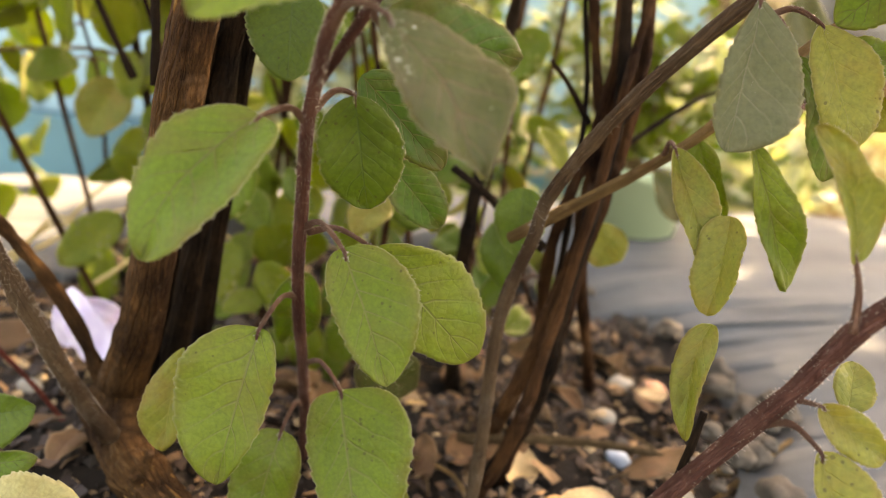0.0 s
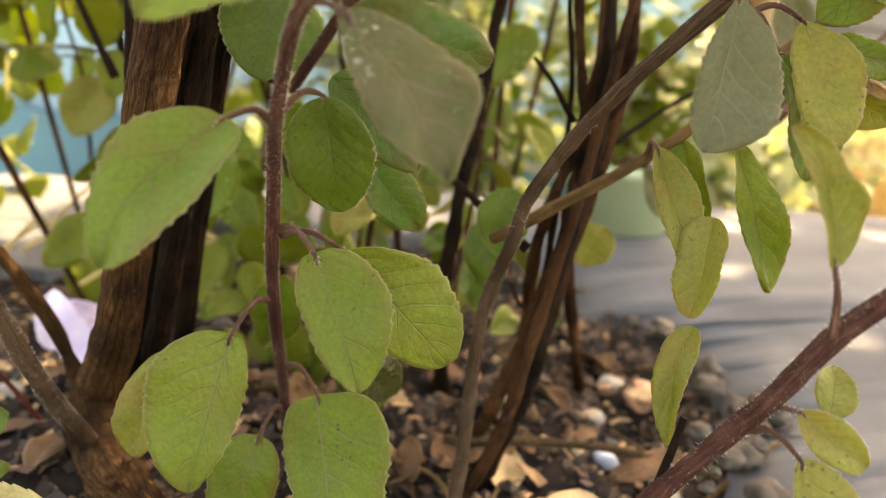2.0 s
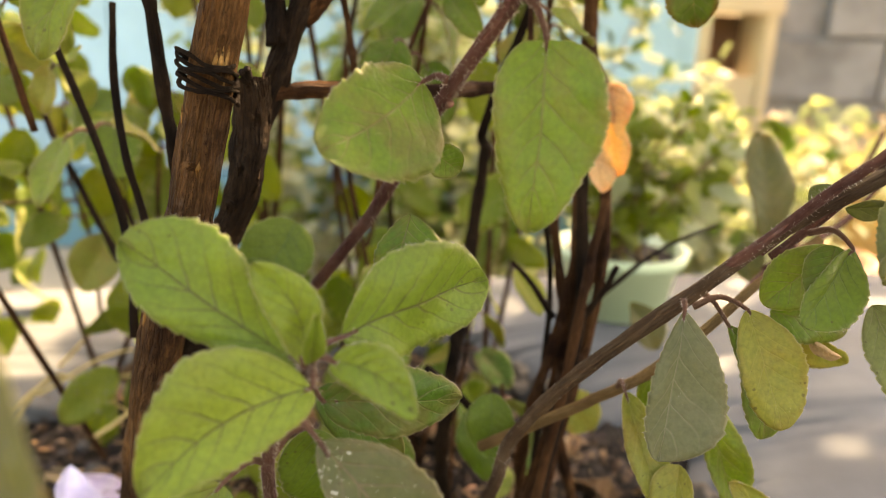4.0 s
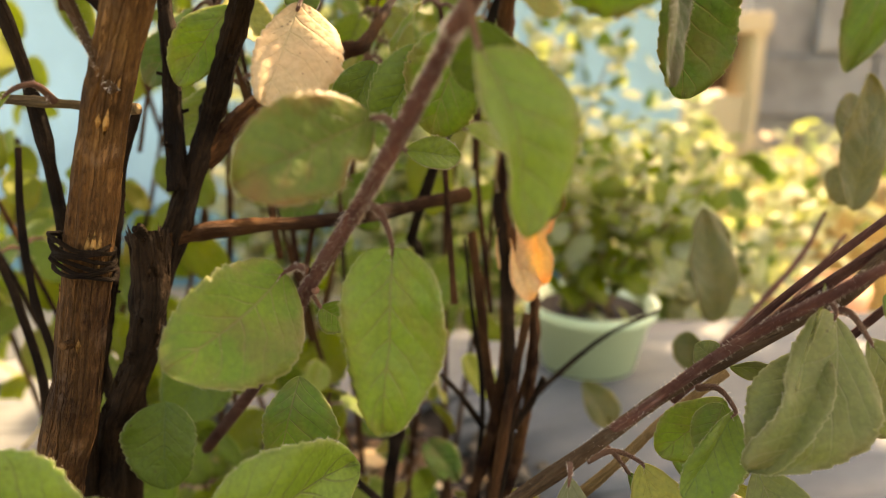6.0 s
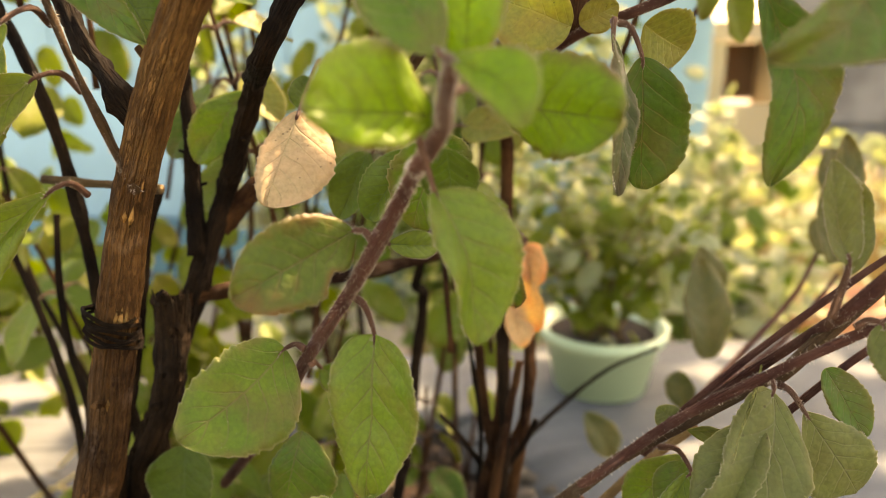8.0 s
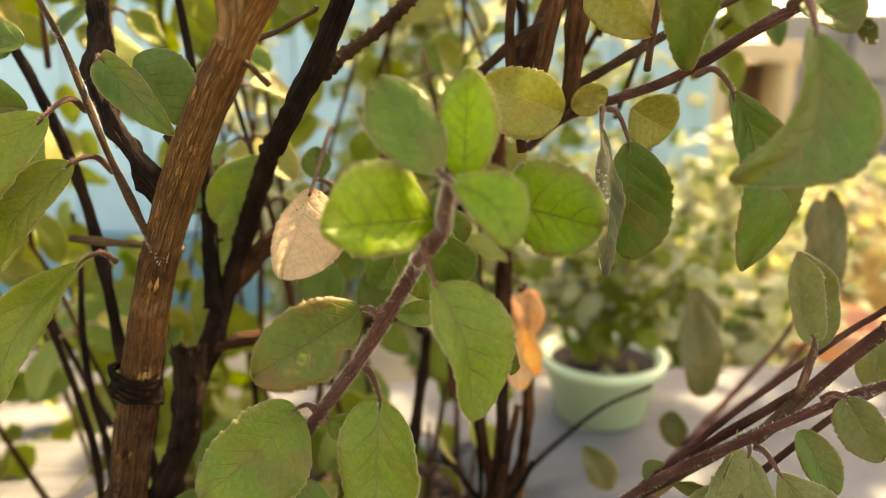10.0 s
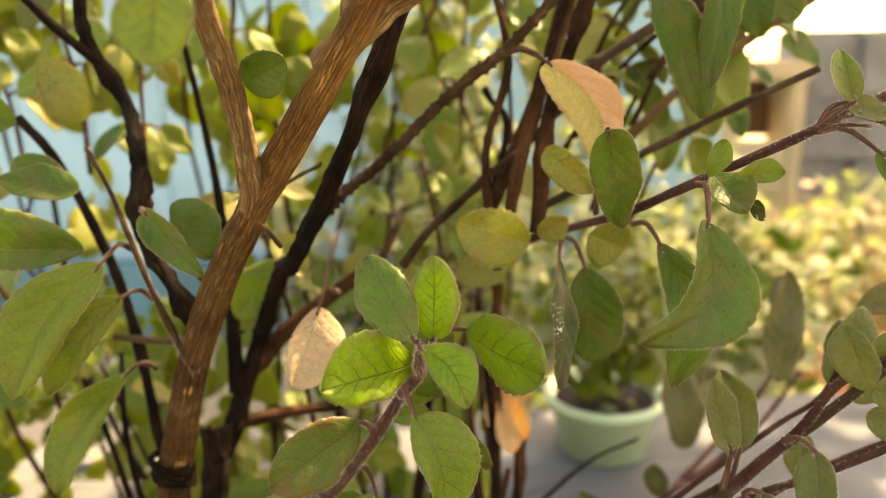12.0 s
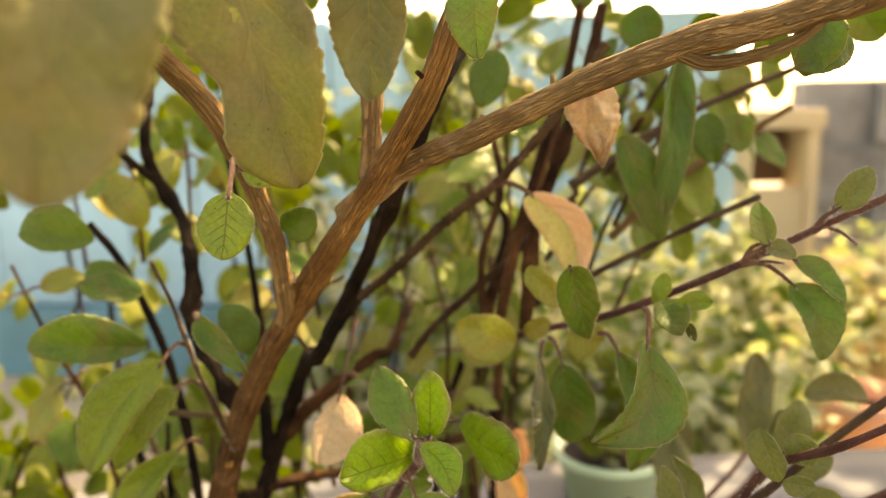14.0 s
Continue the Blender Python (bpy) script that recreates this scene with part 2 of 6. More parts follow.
    col = m.mix(m.math("MULTIPLY", seam, 0.7 * deep), col, tuple(0.2 * c for c in dark))
    worn = m.math("MULTIPLY", m.math("SUBTRACT", m.noise(obj, 75.0, 4.0, 0.7), 0.57), 6.0, clamp=True)
    col = m.mix(m.math("MULTIPLY", worn, 0.35), col, tuple(0.5 * c + 0.5 * sum(light) / 3 for c in light))
    crack = m.math("MAXIMUM", crack, m.math("MULTIPLY", seam, 1.2))
    nor = m.bump(m.math("ADD", m.math("MULTIPLY", crack, -0.8), m.math("ADD", m.math("MULTIPLY", grain, 0.6), m.math("MULTIPLY", spot, 0.6))), 1.0, relief * 1.5)
    bsdf = m.node("ShaderNodeBsdfPrincipled", None, Base_Color=col, Roughness=rough, Normal=nor)
    bsdf.inputs["Specular IOR Level"].default_value = 0.08
    return m.finish(bsdf.outputs[0])


BARK = {
    "trunk": bark_material("bark_trunk", (0.036, 0.017, 0.008), (0.265, 0.130, 0.048), stretch=0.11, young=((0.29, 0.140, 0.044), (0.54, 0.305, 0.105))),
    "rust": bark_material("bark_rust", (0.026, 0.010, 0.005), (0.300, 0.135, 0.052), stretch=0.13),
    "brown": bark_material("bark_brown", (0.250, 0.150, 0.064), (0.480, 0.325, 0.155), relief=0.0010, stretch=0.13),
    "dark": bark_material("bark_dark", (0.007, 0.0042, 0.0026), (0.074, 0.042, 0.021), stretch=0.15),
    "purple": bark_material("stem_purple", (0.080, 0.031, 0.025), (0.260, 0.122, 0.088), 0.6, 1.6, 0.0004),
    "grey": bark_material("stem_grey", (0.065, 0.038, 0.022), (0.215, 0.145, 0.085), 0.7, 1.4, 0.0004),
    "stalk": bark_material("leaf_stalk", (0.120, 0.058, 0.042), (0.270, 0.155, 0.100), 0.6, 1.6, 0.0002),
    "tan": bark_material("stem_tan", (0.13, 0.085, 0.045), (0.32, 0.22, 0.11), 0.7),
    "twig": bark_material("bark_twig", (0.050, 0.026, 0.012), (0.215, 0.125, 0.060), 0.75, 1.2, 0.0006),
    "red": bark_material("stem_red", (0.16, 0.03, 0.02), (0.35, 0.09, 0.06), 0.6),
}


def plain(name, colour, rough, amount=0.25, scale=8.0, relief=0.001, fine=60.0, spec=0.3, metal=0.0):
    """A worn, slightly uneven surface of one colour."""
    m = Nodes(name)
    obj = m.coord("Object")
    a, b = m.noise(obj, scale, 4.0), m.noise(obj, fine * scale / 8.0, 4.0)
    dark, light = tuple(c * (1 - amount) for c in colour), tuple(min(1, c * (1 + amount)) for c in colour)
    col = m.ramp(a, (0.3, dark), (0.7, light))
    col = m.mix(m.math("MULTIPLY", b, 0.3), col, tuple(0.6 * c for c in colour))
    nor = m.bump(m.math("ADD", a, m.math("MULTIPLY", b, 0.5)), 0.5, relief)
    bsdf = m.node("ShaderNodeBsdfPrincipled", None, Base_Color=col, Roughness=rough, Normal=nor, Metallic=metal)
    bsdf.inputs["Specular IOR Level"].default_value = spec
    return m.finish(bsdf.outputs[0])


SOIL = plain("soil", (0.012, 0.008, 0.005), 0.95, 0.5, 40.0, 0.004)
CONCRETE = plain("concrete", (0.097, 0.104, 0.106), 0.9, 0.25, 10.0, 0.002)
EARTH = plain("dry_earth", (0.30, 0.25, 0.175), 0.95, 0.35, 3.0, 0.01)
BLUE = plain("blue_paint", (0.23, 0.43, 0.52), 0.6, 0.18, 3.0, 0.001)
TEAL = plain("teal_paint", (0.07, 0.20, 0.24), 0.6, 0.25, 3.0, 0.001)
GREYWALL = plain("grey_block", (0.17, 0.175, 0.175), 0.9, 0.4, 6.0, 0.004)
BEIGE = plain("beige_board", (0.36, 0.28, 0.18), 0.7, 0.12, 4.0, 0.001)
BROWN = plain("brown_board", (0.10, 0.055, 0.03), 0.8, 0.2, 6.0, 0.001)
MINT = plain("mint_plastic", (0.46, 0.60, 0.38), 0.4, 0.08, 5.0, 0.0004, spec=0.5)
TERRACOTTA = plain("terracotta", (0.60, 0.31, 0.19), 0.85, 0.2, 12.0, 0.001)
STRAW = plain("straw", (0.46, 0.34, 0.14), 0.8, 0.25, 20.0, 0.001)
RUBBLE = plain("rubble", (0.075, 0.062, 0.048), 0.95, 0.4, 60.0, 0.002)

# ---- builders ----
def mesh_of(bm, name, mats, smooth=True):
    me = bpy.data.meshes.new(name)
    bm.to_mesh(me)
    bm.free()
    for mat in mats if isinstance(mats, (list, tuple)) else [mats]:
        me.materials.append(mat)
    if smooth:
        me.shade_smooth()
    return me


def part(name, bm, mats, parent=None, label="", smooth=True):
    """One bmesh as one mesh object, under a thing or a part."""
    ob = new(name, mesh_of(bm, name, mats, smooth))
    if parent is not None:
        ob.parent = parent
        ob.matrix_parent_inverse = Matrix.Translation(-world_place(parent))
    return tagged(ob, label)


def world_place(ob):
    place = Vector(ob.location)
    while ob.parent is not None:
        if ob.matrix_parent_inverse != Matrix.Identity(4):
            break
        ob = ob.parent
        place += Vector(ob.location)
    return place


def thing(name, place, label, category, group="", kind=""):
    ob = new(name)
    ob.location = place
    ob.empty_display_size = 0.02
    return tagged(ob, label, category, group, kind)


def spline(points, steps=6):
    """A smooth line through the points (Catmull-Rom)."""
    p = [Vector(q) for q in points]
    if len(p) < 3:
        return [p[0].lerp(p[-1], i / (steps * 2)) for i in range(steps * 2 + 1)]
    p = [2 * p[0] - p[1], *p, 2 * p[-1] - p[-2]]
    out = []
    for a, b, c, d in zip(p, p[1:], p[2:], p[3:]):
        for i in range(steps):
            t = i / steps
            out.append(0.5 * (2 * b + (c - a) * t + (2 * a - 5 * b + 4 * c - d) * t * t + (3 * b - a - 3 * c + d) * t ** 3))
    return out + [p[-2]]


def tube(bm, line, r0, r1, sides=10, rough=0.0, knots=0.0, mat=0, cap=True, flute=0.0, flare=0.0, ringed=0.0):
    """A tapering round stem along a line, with uneven girth; knots swells it here and there. UVs: metres along, turn."""
    uv = bm.loops.layers.uv.verify()
    n, length, rings, along = len(line), 0.0, [], []
    side = None
    for i, q in enumerate(line):
        d = (line[min(i + 1, n - 1)] - line[max(i - 1, 0)]).normalized()
        if side is None:
            side = d.orthogonal().normalized()
        side = (side - d * side.dot(d)).normalized()
        up = d.cross(side)
        length += (q - line[i - 1]).length if i else 0.0
        r = r0 + (r1 - r0) * i / (n - 1)
        if flare:
            r *= 1 + flare * math.exp(-length / 0.03)
        if knots:
            r *= 1 + knots * max(0.0, noise.noise(q * 70 + Vector((r0 * 900, 0, 0)))) * 1.6 + 0.6 * knots * max(0.0, noise.noise(q * 270 + Vector((0, r0 * 500, 0))))
        if ringed:
            r *= 1 + ringed * max(0.0, math.sin(length * 1900 + 2.5 * noise.noise(q * 200))) ** 3
        ring = []
        for k in range(sides):
            a = 2 * math.pi * k / sides
            w = side * math.cos(a) + up * math.sin(a)
            bulge = 1 + rough * noise.noise(q * 110 + w * 1.7) + 0.6 * rough * noise.noise(q * 320 + w * 4)
            if flute:
                ridge = noise.noise(w * 2.6 + Vector((length * 9, r0 * 700, length * 5))) + 0.6 * noise.noise(w * 6.5 + Vector((0, length * 20, r0 * 900)))
                bulge += flute * (ridge if ridge > -0.25 else 2.2 * ridge + 0.3)
            ring.append(bm.verts.new(q + w * r * bulge))
        rings.append(ring)
        along.append(length)
    for i in range(n - 1):
        for k in range(sides):
            j = (k + 1) % sides
            f = bm.faces.new((rings[i][k], rings[i][j], rings[i + 1][j], rings[i + 1][k]))
            f.material_index, f.smooth = mat, True
            for loop, (a, b) in zip(f.loops, ((i, k), (i, k + 1), (i + 1, k + 1), (i + 1, k))):
                loop[uv].uv = (along[a], b / sides)
    if cap:
        for ring, turn in ((rings[0], -1), (rings[-1], 1)):
            f = bm.faces.new(ring[::turn])
            f.material_index = mat
    return rings


def hairs(bm, line, r0, r1, count, length, seed, mat=1):
    """Short pale hairs that stand off a young stem."""
    rng = random.Random(seed)
    n = len(line)
    for _ in range(count):
        f = rng.random() * (n - 1.001)
        i = int(f)
        q = line[i].lerp(line[i + 1], f - i)
        d = (line[i + 1] - line[i]).normalized()
        w = d.orthogonal().normalized()
        w.rotate(Matrix.Rotation(rng.random() * 6.283, 3, d))
        r = r0 + (r1 - r0) * f / (n - 1)
        tip = q + w * (r + length * rng.uniform(0.4, 1.0)) + d * length * rng.uniform(-0.3, 0.5)
        s = d.cross(w) * 0.000015
        root = q + w * r * 0.95
        a, b, c, e = (bm.verts.new(v) for v in (root - s, root + s, root + d * 0.0001, tip))
        for face in ((a, b, e), (b, c, e), (c, a, e)):
            bm.faces.new(face).material_index = mat


def flakes(bm, line, r0, r1, count, seed):
    """Lifted slivers of bark and stubs of shed twigs along a woody stem."""
    rng = random.Random(seed)
    n = len(line)
    uv = bm.loops.layers.uv.verify()
    for _ in range(count):
        i = rng.randrange(1, n - 3)
        d = (line[i + 1] - line[i]).normalized()
        w = d.orthogonal().normalized()
        w.rotate(Matrix.Rotation(rng.random() * 6.283, 3, d))
        r = r0 + (r1 - r0) * i / (n - 1)
        s = d.cross(w)
        l, b = rng.uniform(0.5, 1.8) * r, rng.uniform(0.05, 0.15) * r
        root = line[i] + w * r * 0.96
        spot = rng.random()
        up = w * r * rng.uniform(0.03, 0.14)
        a, c, e, g = (bm.verts.new(v) for v in (root - d * l * 0.5, root - s * b + up * 0.5, root + d * l * 0.5 + up, root + s * b + up * 0.5))
        f = bm.verts.new(root - w * r * 0.2)
        for face in ((a, c, e, g), (c, a, f), (e, c, f), (g, e, f), (a, g, f)):
            made = bm.faces.new(face)
            for loop in made.loops:
                loop[uv].uv = (0.02 * i, spot)
        if rng.random() < 0.05:
            tube(bm, [root - w * r * 0.3, root + w * r * 0.7 + d * r * 0.3], r * 0.24, r * 0.18, 7, 0.2)


def stem(parent, points, r0, r1, bark, rough=0.12, knots=0.25, hairy=0, name="branch", label="", sides=10, steps=6, flute=0.0, flare=0.0, ringed=0.0):
    """A branch as one mesh; its leaves hang under it."""
    bm = bmesh.new()
    woody = bark in ("trunk", "brown", "dark", "rust") and r0 > 0.002
    line = spline(points, steps * 2 if woody else steps)
    tube(bm, line, r0, r1, max(sides, 22) if woody else sides, rough, knots, flute=(flute or 0.08) if woody else 0.0, flare=flare, ringed=ringed)
    if woody:
        flakes(bm, line, r0, r1, int((40 if bark == "dark" else 24) + (26000 if bark == "dark" else 12000) * r0), int(1e5 * abs(points[0][0])) + 7)
    if hairy:
        hairs(bm, line, r0, r1, int(hairy * 5.0), 0.0010, int(1e5 * abs(points[0][0])) + hairy)
    return part(name, bm, [BARK[bark], HAIR], parent, label)


def blade(bm, base, tip, width, face, bend=0.15, cup=0.15, twist=0.0, curl=0.0, notch=None, rows=66, cols=12, seed=0, teeth=11, shape=0.45, mat=(0, 1), point=0.56, sweep=0.0, fringe=0, crumple=0.0):
    """A leaf blade from base to tip: ovate, toothed, folded along the rib (cup), drooping (bend), rolled at the sides (curl)."""
    rng = random.Random(seed)
    base, tip = Vector(base), Vector(tip)
    ax = tip - base
    length = ax.length
    ax.normalize()
    up = Vector(face)
    up = (up - ax * up.dot(ax)).normalized()
    across = up.cross(ax)
    uv = bm.loops.layers.uv.verify()
    wave, phase = rng.uniform(0.015, 0.04), rng.uniform(0, 6)
    lean = 0.0 if isinstance(width, tuple) else rng.uniform(-0.06, 0.06)
    half_a, half_b = width if isinstance(width, tuple) else (0.5 * width, 0.5 * width)
    mean = 0.5 * (half_a + half_b)
    power = math.log(0.5) / math.log(shape)
    grid = []
    for i in range(rows + 1):
        u = i / rows
        w = math.sin(math.pi * u ** power) ** (0.55 if u < shape else point) if 0 < i < rows else 0.0
        row = []
        for k in range(cols + 1):
            v = -1 + 2 * k / cols
            hw = (half_a if v > 0 else half_b) * w
            hw *= 1 + 0.09 * noise.noise(Vector((3.4 * u, 5.0 if v > 0 else 9.0, 2.3 * seed))) * min(1, 4 * u)
            if abs(v) > 0.99:
                beat = u * teeth + 0.15 * v + 0.5 * noise.noise(Vector((6.0 * u, 2.0 * v, 1.7 * seed)))
                hw += mean * (0.066 * (1 - beat % 1.0) - 0.024) * min(1, 2.5 * u) * min(1, 6 * (1 - u)) * (0.5 + rng.random() * 0.2 + 0.4 * w)
            if notch and v * notch[1] > 0:
                hw *= 1 - notch[2] * math.exp(-((u - notch[0]) / notch[3]) ** 2)
            if v < -0.99 or v > 0.99:
                hw *= 1 + rng.uniform(-0.015, 0.015)
            y, z = v * hw, 0.0
            fold = cup * (1 - 0.3 * u)
            if curl:
                a = curl * abs(v)
                y, z = v * hw * math.sin(a + 1e-6) / (a + 1e-6), abs(v) * hw * (1 - math.cos(a)) / (a + 1e-6)
            z += abs(y) * fold
            z += -bend * length * (u * u - u) * 0.9
            z += 0.075 * length * noise.noise(Vector((2.1 * u, 0.9 * v, 3.7 * seed))) * min(1.0, 4 * u)
            z += wave * length * abs(v) ** 2 * math.sin(9 * u + phase + (2 if v > 0 else 0)) * w
            z += 0.030 * length * abs(math.sin(math.pi * (6.5 * u - 1.9 * abs(v)))) * abs(v) * (1.15 - abs(v)) * w * 1.4
            z += 0.012 * length * noise.noise(Vector((9 * u, 5 * v, 7.1 * seed))) * w
            if crumple:
                z += crumple * length * (noise.noise(Vector((4.5 * u, 3.2 * v, 2.1 * seed))) + 0.6 * abs(noise.noise(Vector((9 * u, 7 * v, seed))))) * min(1, 2.5 * u)
            y += (lean * 0.4 + sweep) * length * math.sin(math.pi * u)
            a = twist * (u - 0.5)
            y, z = y * math.cos(a) - z * math.sin(a), y * math.sin(a) + z * math.cos(a)
            row.append(base + ax * (u * length) + across * y + up * z)
        grid.append(row)
    if fringe:
        for _ in range(fringe):
            i, k = rng.randrange(2, rows), rng.choice((0, cols))
            a, b = grid[i][k], grid[i - 1][k]
            out = (a - grid[i][cols // 2]).normalized()
            e = a + out * rng.uniform(0.0001, 0.0004) + ax * rng.uniform(0, 0.0004) + up * rng.uniform(-0.0003, 0.0003)
            s = ax * 0.00003
            p, q, r, o = (bm.verts.new(v) for v in (a - s, a + s, a + up * 0.0001, e))
            for f in ((p, q, o), (q, r, o), (r, p, o)):
                bm.faces.new(f).material_index = 3
    thick = max(0.00022, 0.006 * length)
    top, low = [], []
    for i in range(rows + 1):
        t_row, l_row = [], []
        for k in range(cols + 1):
            if i in (0, rows) and k > 0:
                t_row.append(t_row[0])
                l_row.append(l_row[0])
                continue
            a, b = grid[min(i + 1, rows)][k] - grid[max(i - 1, 0)][k], grid[i][min(k + 1, cols)] - grid[i][max(k - 1, 0)]
            nor = a.cross(b)
            nor = nor.normalized() if nor.length > 1e-12 else up
            if nor.dot(up) < 0 and not curl:
                nor = -nor
            t_row.append(bm.verts.new(grid[i][k]))
            l_row.append(bm.verts.new(grid[i][k] - nor * thick * (0.35 if k in (0, cols) else 1.0)))
        top.append(t_row)
        low.append(l_row)

    def face_of(verts, uvs, index):
        seen, vs, us = set(), [], []
        for q, w in zip(verts, uvs):
            if q not in seen:
                seen.add(q), vs.append(q), us.append(w)
        if len(vs) < 3:
            return
        f = bm.faces.new(vs)
        f.material_index, f.smooth = index, True
        for loop, w in zip(f.loops, us):
            loop[uv].uv = w

    for i in range(rows):
        for k in range(cols):
            at = ((i, k), (i + 1, k), (i + 1, k + 1), (i, k + 1))
            uvs = [(a / rows, b / cols) for a, b in at]
            face_of([top[a][b] for a, b in at], uvs, mat[0])
            face_of([low[a][b] for a, b in at][::-1], uvs[::-1], mat[1])
        for k, turn in ((0, 1), (cols, -1)):
            vs = [top[i][k], low[i][k], low[i + 1][k], top[i + 1][k]]
            us = [(i / rows, k / cols)] * 2 + [((i + 1) / rows, k / cols)] * 2
            face_of(vs[::turn], us[::turn], mat[0])


leaf_count = [0]


def leaf(parent, base, tip, width, face, kind="green", stalk=None, bend=0.15, cup=0.28, twist=0.0, curl=0.0, notch=None, shape=0.45, label="", girth=0.00078, sag=0.16, under=None, point=0.56, sweep=0.0, crumple=0.0):
    """A leaf with its stalk as one mesh under its branch. stalk: where the stalk leaves the stem."""
    leaf_count[0] += 1
    bm = bmesh.new()
    blade(bm, base, tip, width, face, bend, cup, twist, curl, notch, seed=leaf_count[0], shape=shape, point=point, sweep=sweep, fringe=240 if stalk is not None else 0, crumple=crumple)
    if stalk is not None:
        a, b, t = Vector(stalk), Vector(base), Vector(tip)
        d = (t - b).normalized()
        reach = (b - a).length
        mid = a.lerp(b, 0.5) + Vector((0, 0, sag * min(reach, 0.012))) - d * 0.08 * reach
        line = spline([a, mid, b, b + d * 0.10 * (t - b).length], 5)
        tube(bm, line, girth * 1.2, girth * 0.35, 8, 0.08, 0.0, 2)
        if reach < 0.05:
            hairs(bm, line, girth, girth * 0.5, 110, 0.0009, leaf_count[0], 3)
    return part("leaf", bm, [LEAF[kind], UNDER.get(under or kind, PALE), BARK["stalk"], HAIR], parent, label)


HAIR = plain("plant_hair", (0.52, 0.45, 0.38), 0.5, 0.05)


def leafy_twig(start, end, pairs, size, kinds, seed, girth=0.0013, bark="dark"):
    """A rear twig of the shrub with pairs of leaves, each pair turned a quarter against the last."""
    rng = random.Random(seed)
    a, b = Vector(start), Vector(end)
    span = (b - a).length
    mid = a.lerp(b, 0.5) + Vector([rng.gauss(0, 0.05) * span for _ in range(3)])
    root = a + (a - b) * 0.35 + Vector((0, 0, -0.02))
    ob = stem(shrub, [root, a, mid, b], girth, girth * 0.6, bark, 0.2, 0.3, sides=8, steps=5)
    line = spline([a, mid, b], 8)
    for k in range(pairs):
        q = line[int((k + 0.6) / pairs * (len(line) - 1))]
        d = (b - a).normalized()
        side = d.orthogonal().normalized()
        side.rotate(Matrix.Rotation(1.57 * (k % 2) + rng.uniform(-0.4, 0.4), 3, d))
        grow = 1.0 - 0.25 * k / pairs
        for sign in (-1, 1):
            if rng.random() < 0.12:
                continue
            out = (side * sign + d * rng.uniform(0.1, 0.5)).normalized()
            l = size * grow * rng.uniform(0.75, 1.15)
            base = q + out * l * 0.35 + Vector((0, 0, -0.06 * l))
            way = (out * 0.8 + Vector((0, -0.1, rng.uniform(-1.7, -0.2)))).normalized()
            up = Vector((rng.gauss(0, 0.35), rng.gauss(-0.75, 0.35), 0.55)) + out * 0.35
            leaf(ob, base, base + way * l, l * rng.uniform(0.55, 0.72), up, rng.choice(kinds), q, rng.uniform(0.05, 0.25), rng.uniform(0.05, 0.35), rng.uniform(-0.4, 0.4), shape=rng.uniform(0.4, 0.52))
    return ob


# ---- the place: raised bed in a concrete slab, yard, walls ----
def ring_point(a):
    """Inner edge of the slab round the bed, at angle a."""
    w = 1 + 0.06 * math.sin(2 * a + 0.6) + 0.045 * math.sin(7 * a) + 0.025 * math.sin(17 * a + 1)
    return Vector((-0.062 + 0.208 * w * math.cos(a), 0.29 + 0.232 * w * math.sin(a), 0))


def soil_height(x, y):
    q = Vector((x, y, 0))
    return 0.012 * noise.noise(q * 14) + 0.007 * noise.noise(q * 45) + 0.004 * noise.noise(q * 120) - 0.010


def build_soil():
    bm = bmesh.new()
    n = 120
    rows = []
    for i in range(n + 1):
        row = []
        for k in range(n + 1):
            x, y = -0.36 + 0.6 * i / n, -0.02 + 0.64 * k / n
            row.append(bm.verts.new((x, y, soil_height(x, y))))
        rows.append(row)
    for i in range(n):
        for k in range(n):
            bm.faces.new((rows[i][k], rows[i + 1][k], rows[i + 1][k + 1], rows[i][k + 1]))
    return tagged(part("soil", bm, SOIL), "dark crumbly soil of a planting bed", "soil", kind="structure")


def build_slab():
    """Slab with a ragged hole; the yard beyond lies lower."""
    bm = bmesh.new()
    n = 220
    loops = []
    for f, z in ((0.0, -0.06), (0.0, -0.006), (0.025, 0.004), (0.07, 0.008), (0.16, 0.009), (0.3, 0.009), (0.6, 0.009), (1.0, 0.008), (1.0, -0.37)):
        row = []
        for i in range(n):
            a = 2 * math.pi * i / n
            q = ring_point(a)
            out = Vector((2.2 * math.cos(a), 0.12 + 0.52 * math.sin(a) + 0.38 * math.cos(a), 0))
            p = q.lerp(out, f)
            crumble = 0.016 * noise.noise(p * 60) if f < 0.05 else 0.0
            row.append(bm.verts.new((p.x + crumble, p.y + crumble, z + 0.004 * noise.noise(p * 12) + (0.006 * noise.noise(p * 70) if 0.0 < f < 0.1 else 0))))
        loops.append(row)
    for a, b in zip(loops, loops[1:]):
        for i in range(n):
            j = (i + 1) % n
            bm.faces.new((a[i], a[j], b[j], b[i]))
    bmesh.ops.recalc_face_normals(bm, faces=bm.faces)
    return tagged(part("slab", bm, CONCRETE), "weathered pale concrete slab round the bed", "slab", kind="structure")


def build_ground():
    bm = bmesh.new()
    edges = [-2500, -400, -60, -12, -6, -3, 0, 3, 6, 12, 60, 400, 2500]
    grid = [[bm.verts.new((x, y, -0.36)) for y in edges] for x in edges]
    for i in range(len(edges) - 1):
        for k in range(len(edges) - 1):
            bm.faces.new((grid[i][k], grid[i + 1][k], grid[i + 1][k + 1], grid[i][k + 1]))
    return tagged(part("ground", bm, EARTH), "dry pale earth yard", "ground", kind="structure")


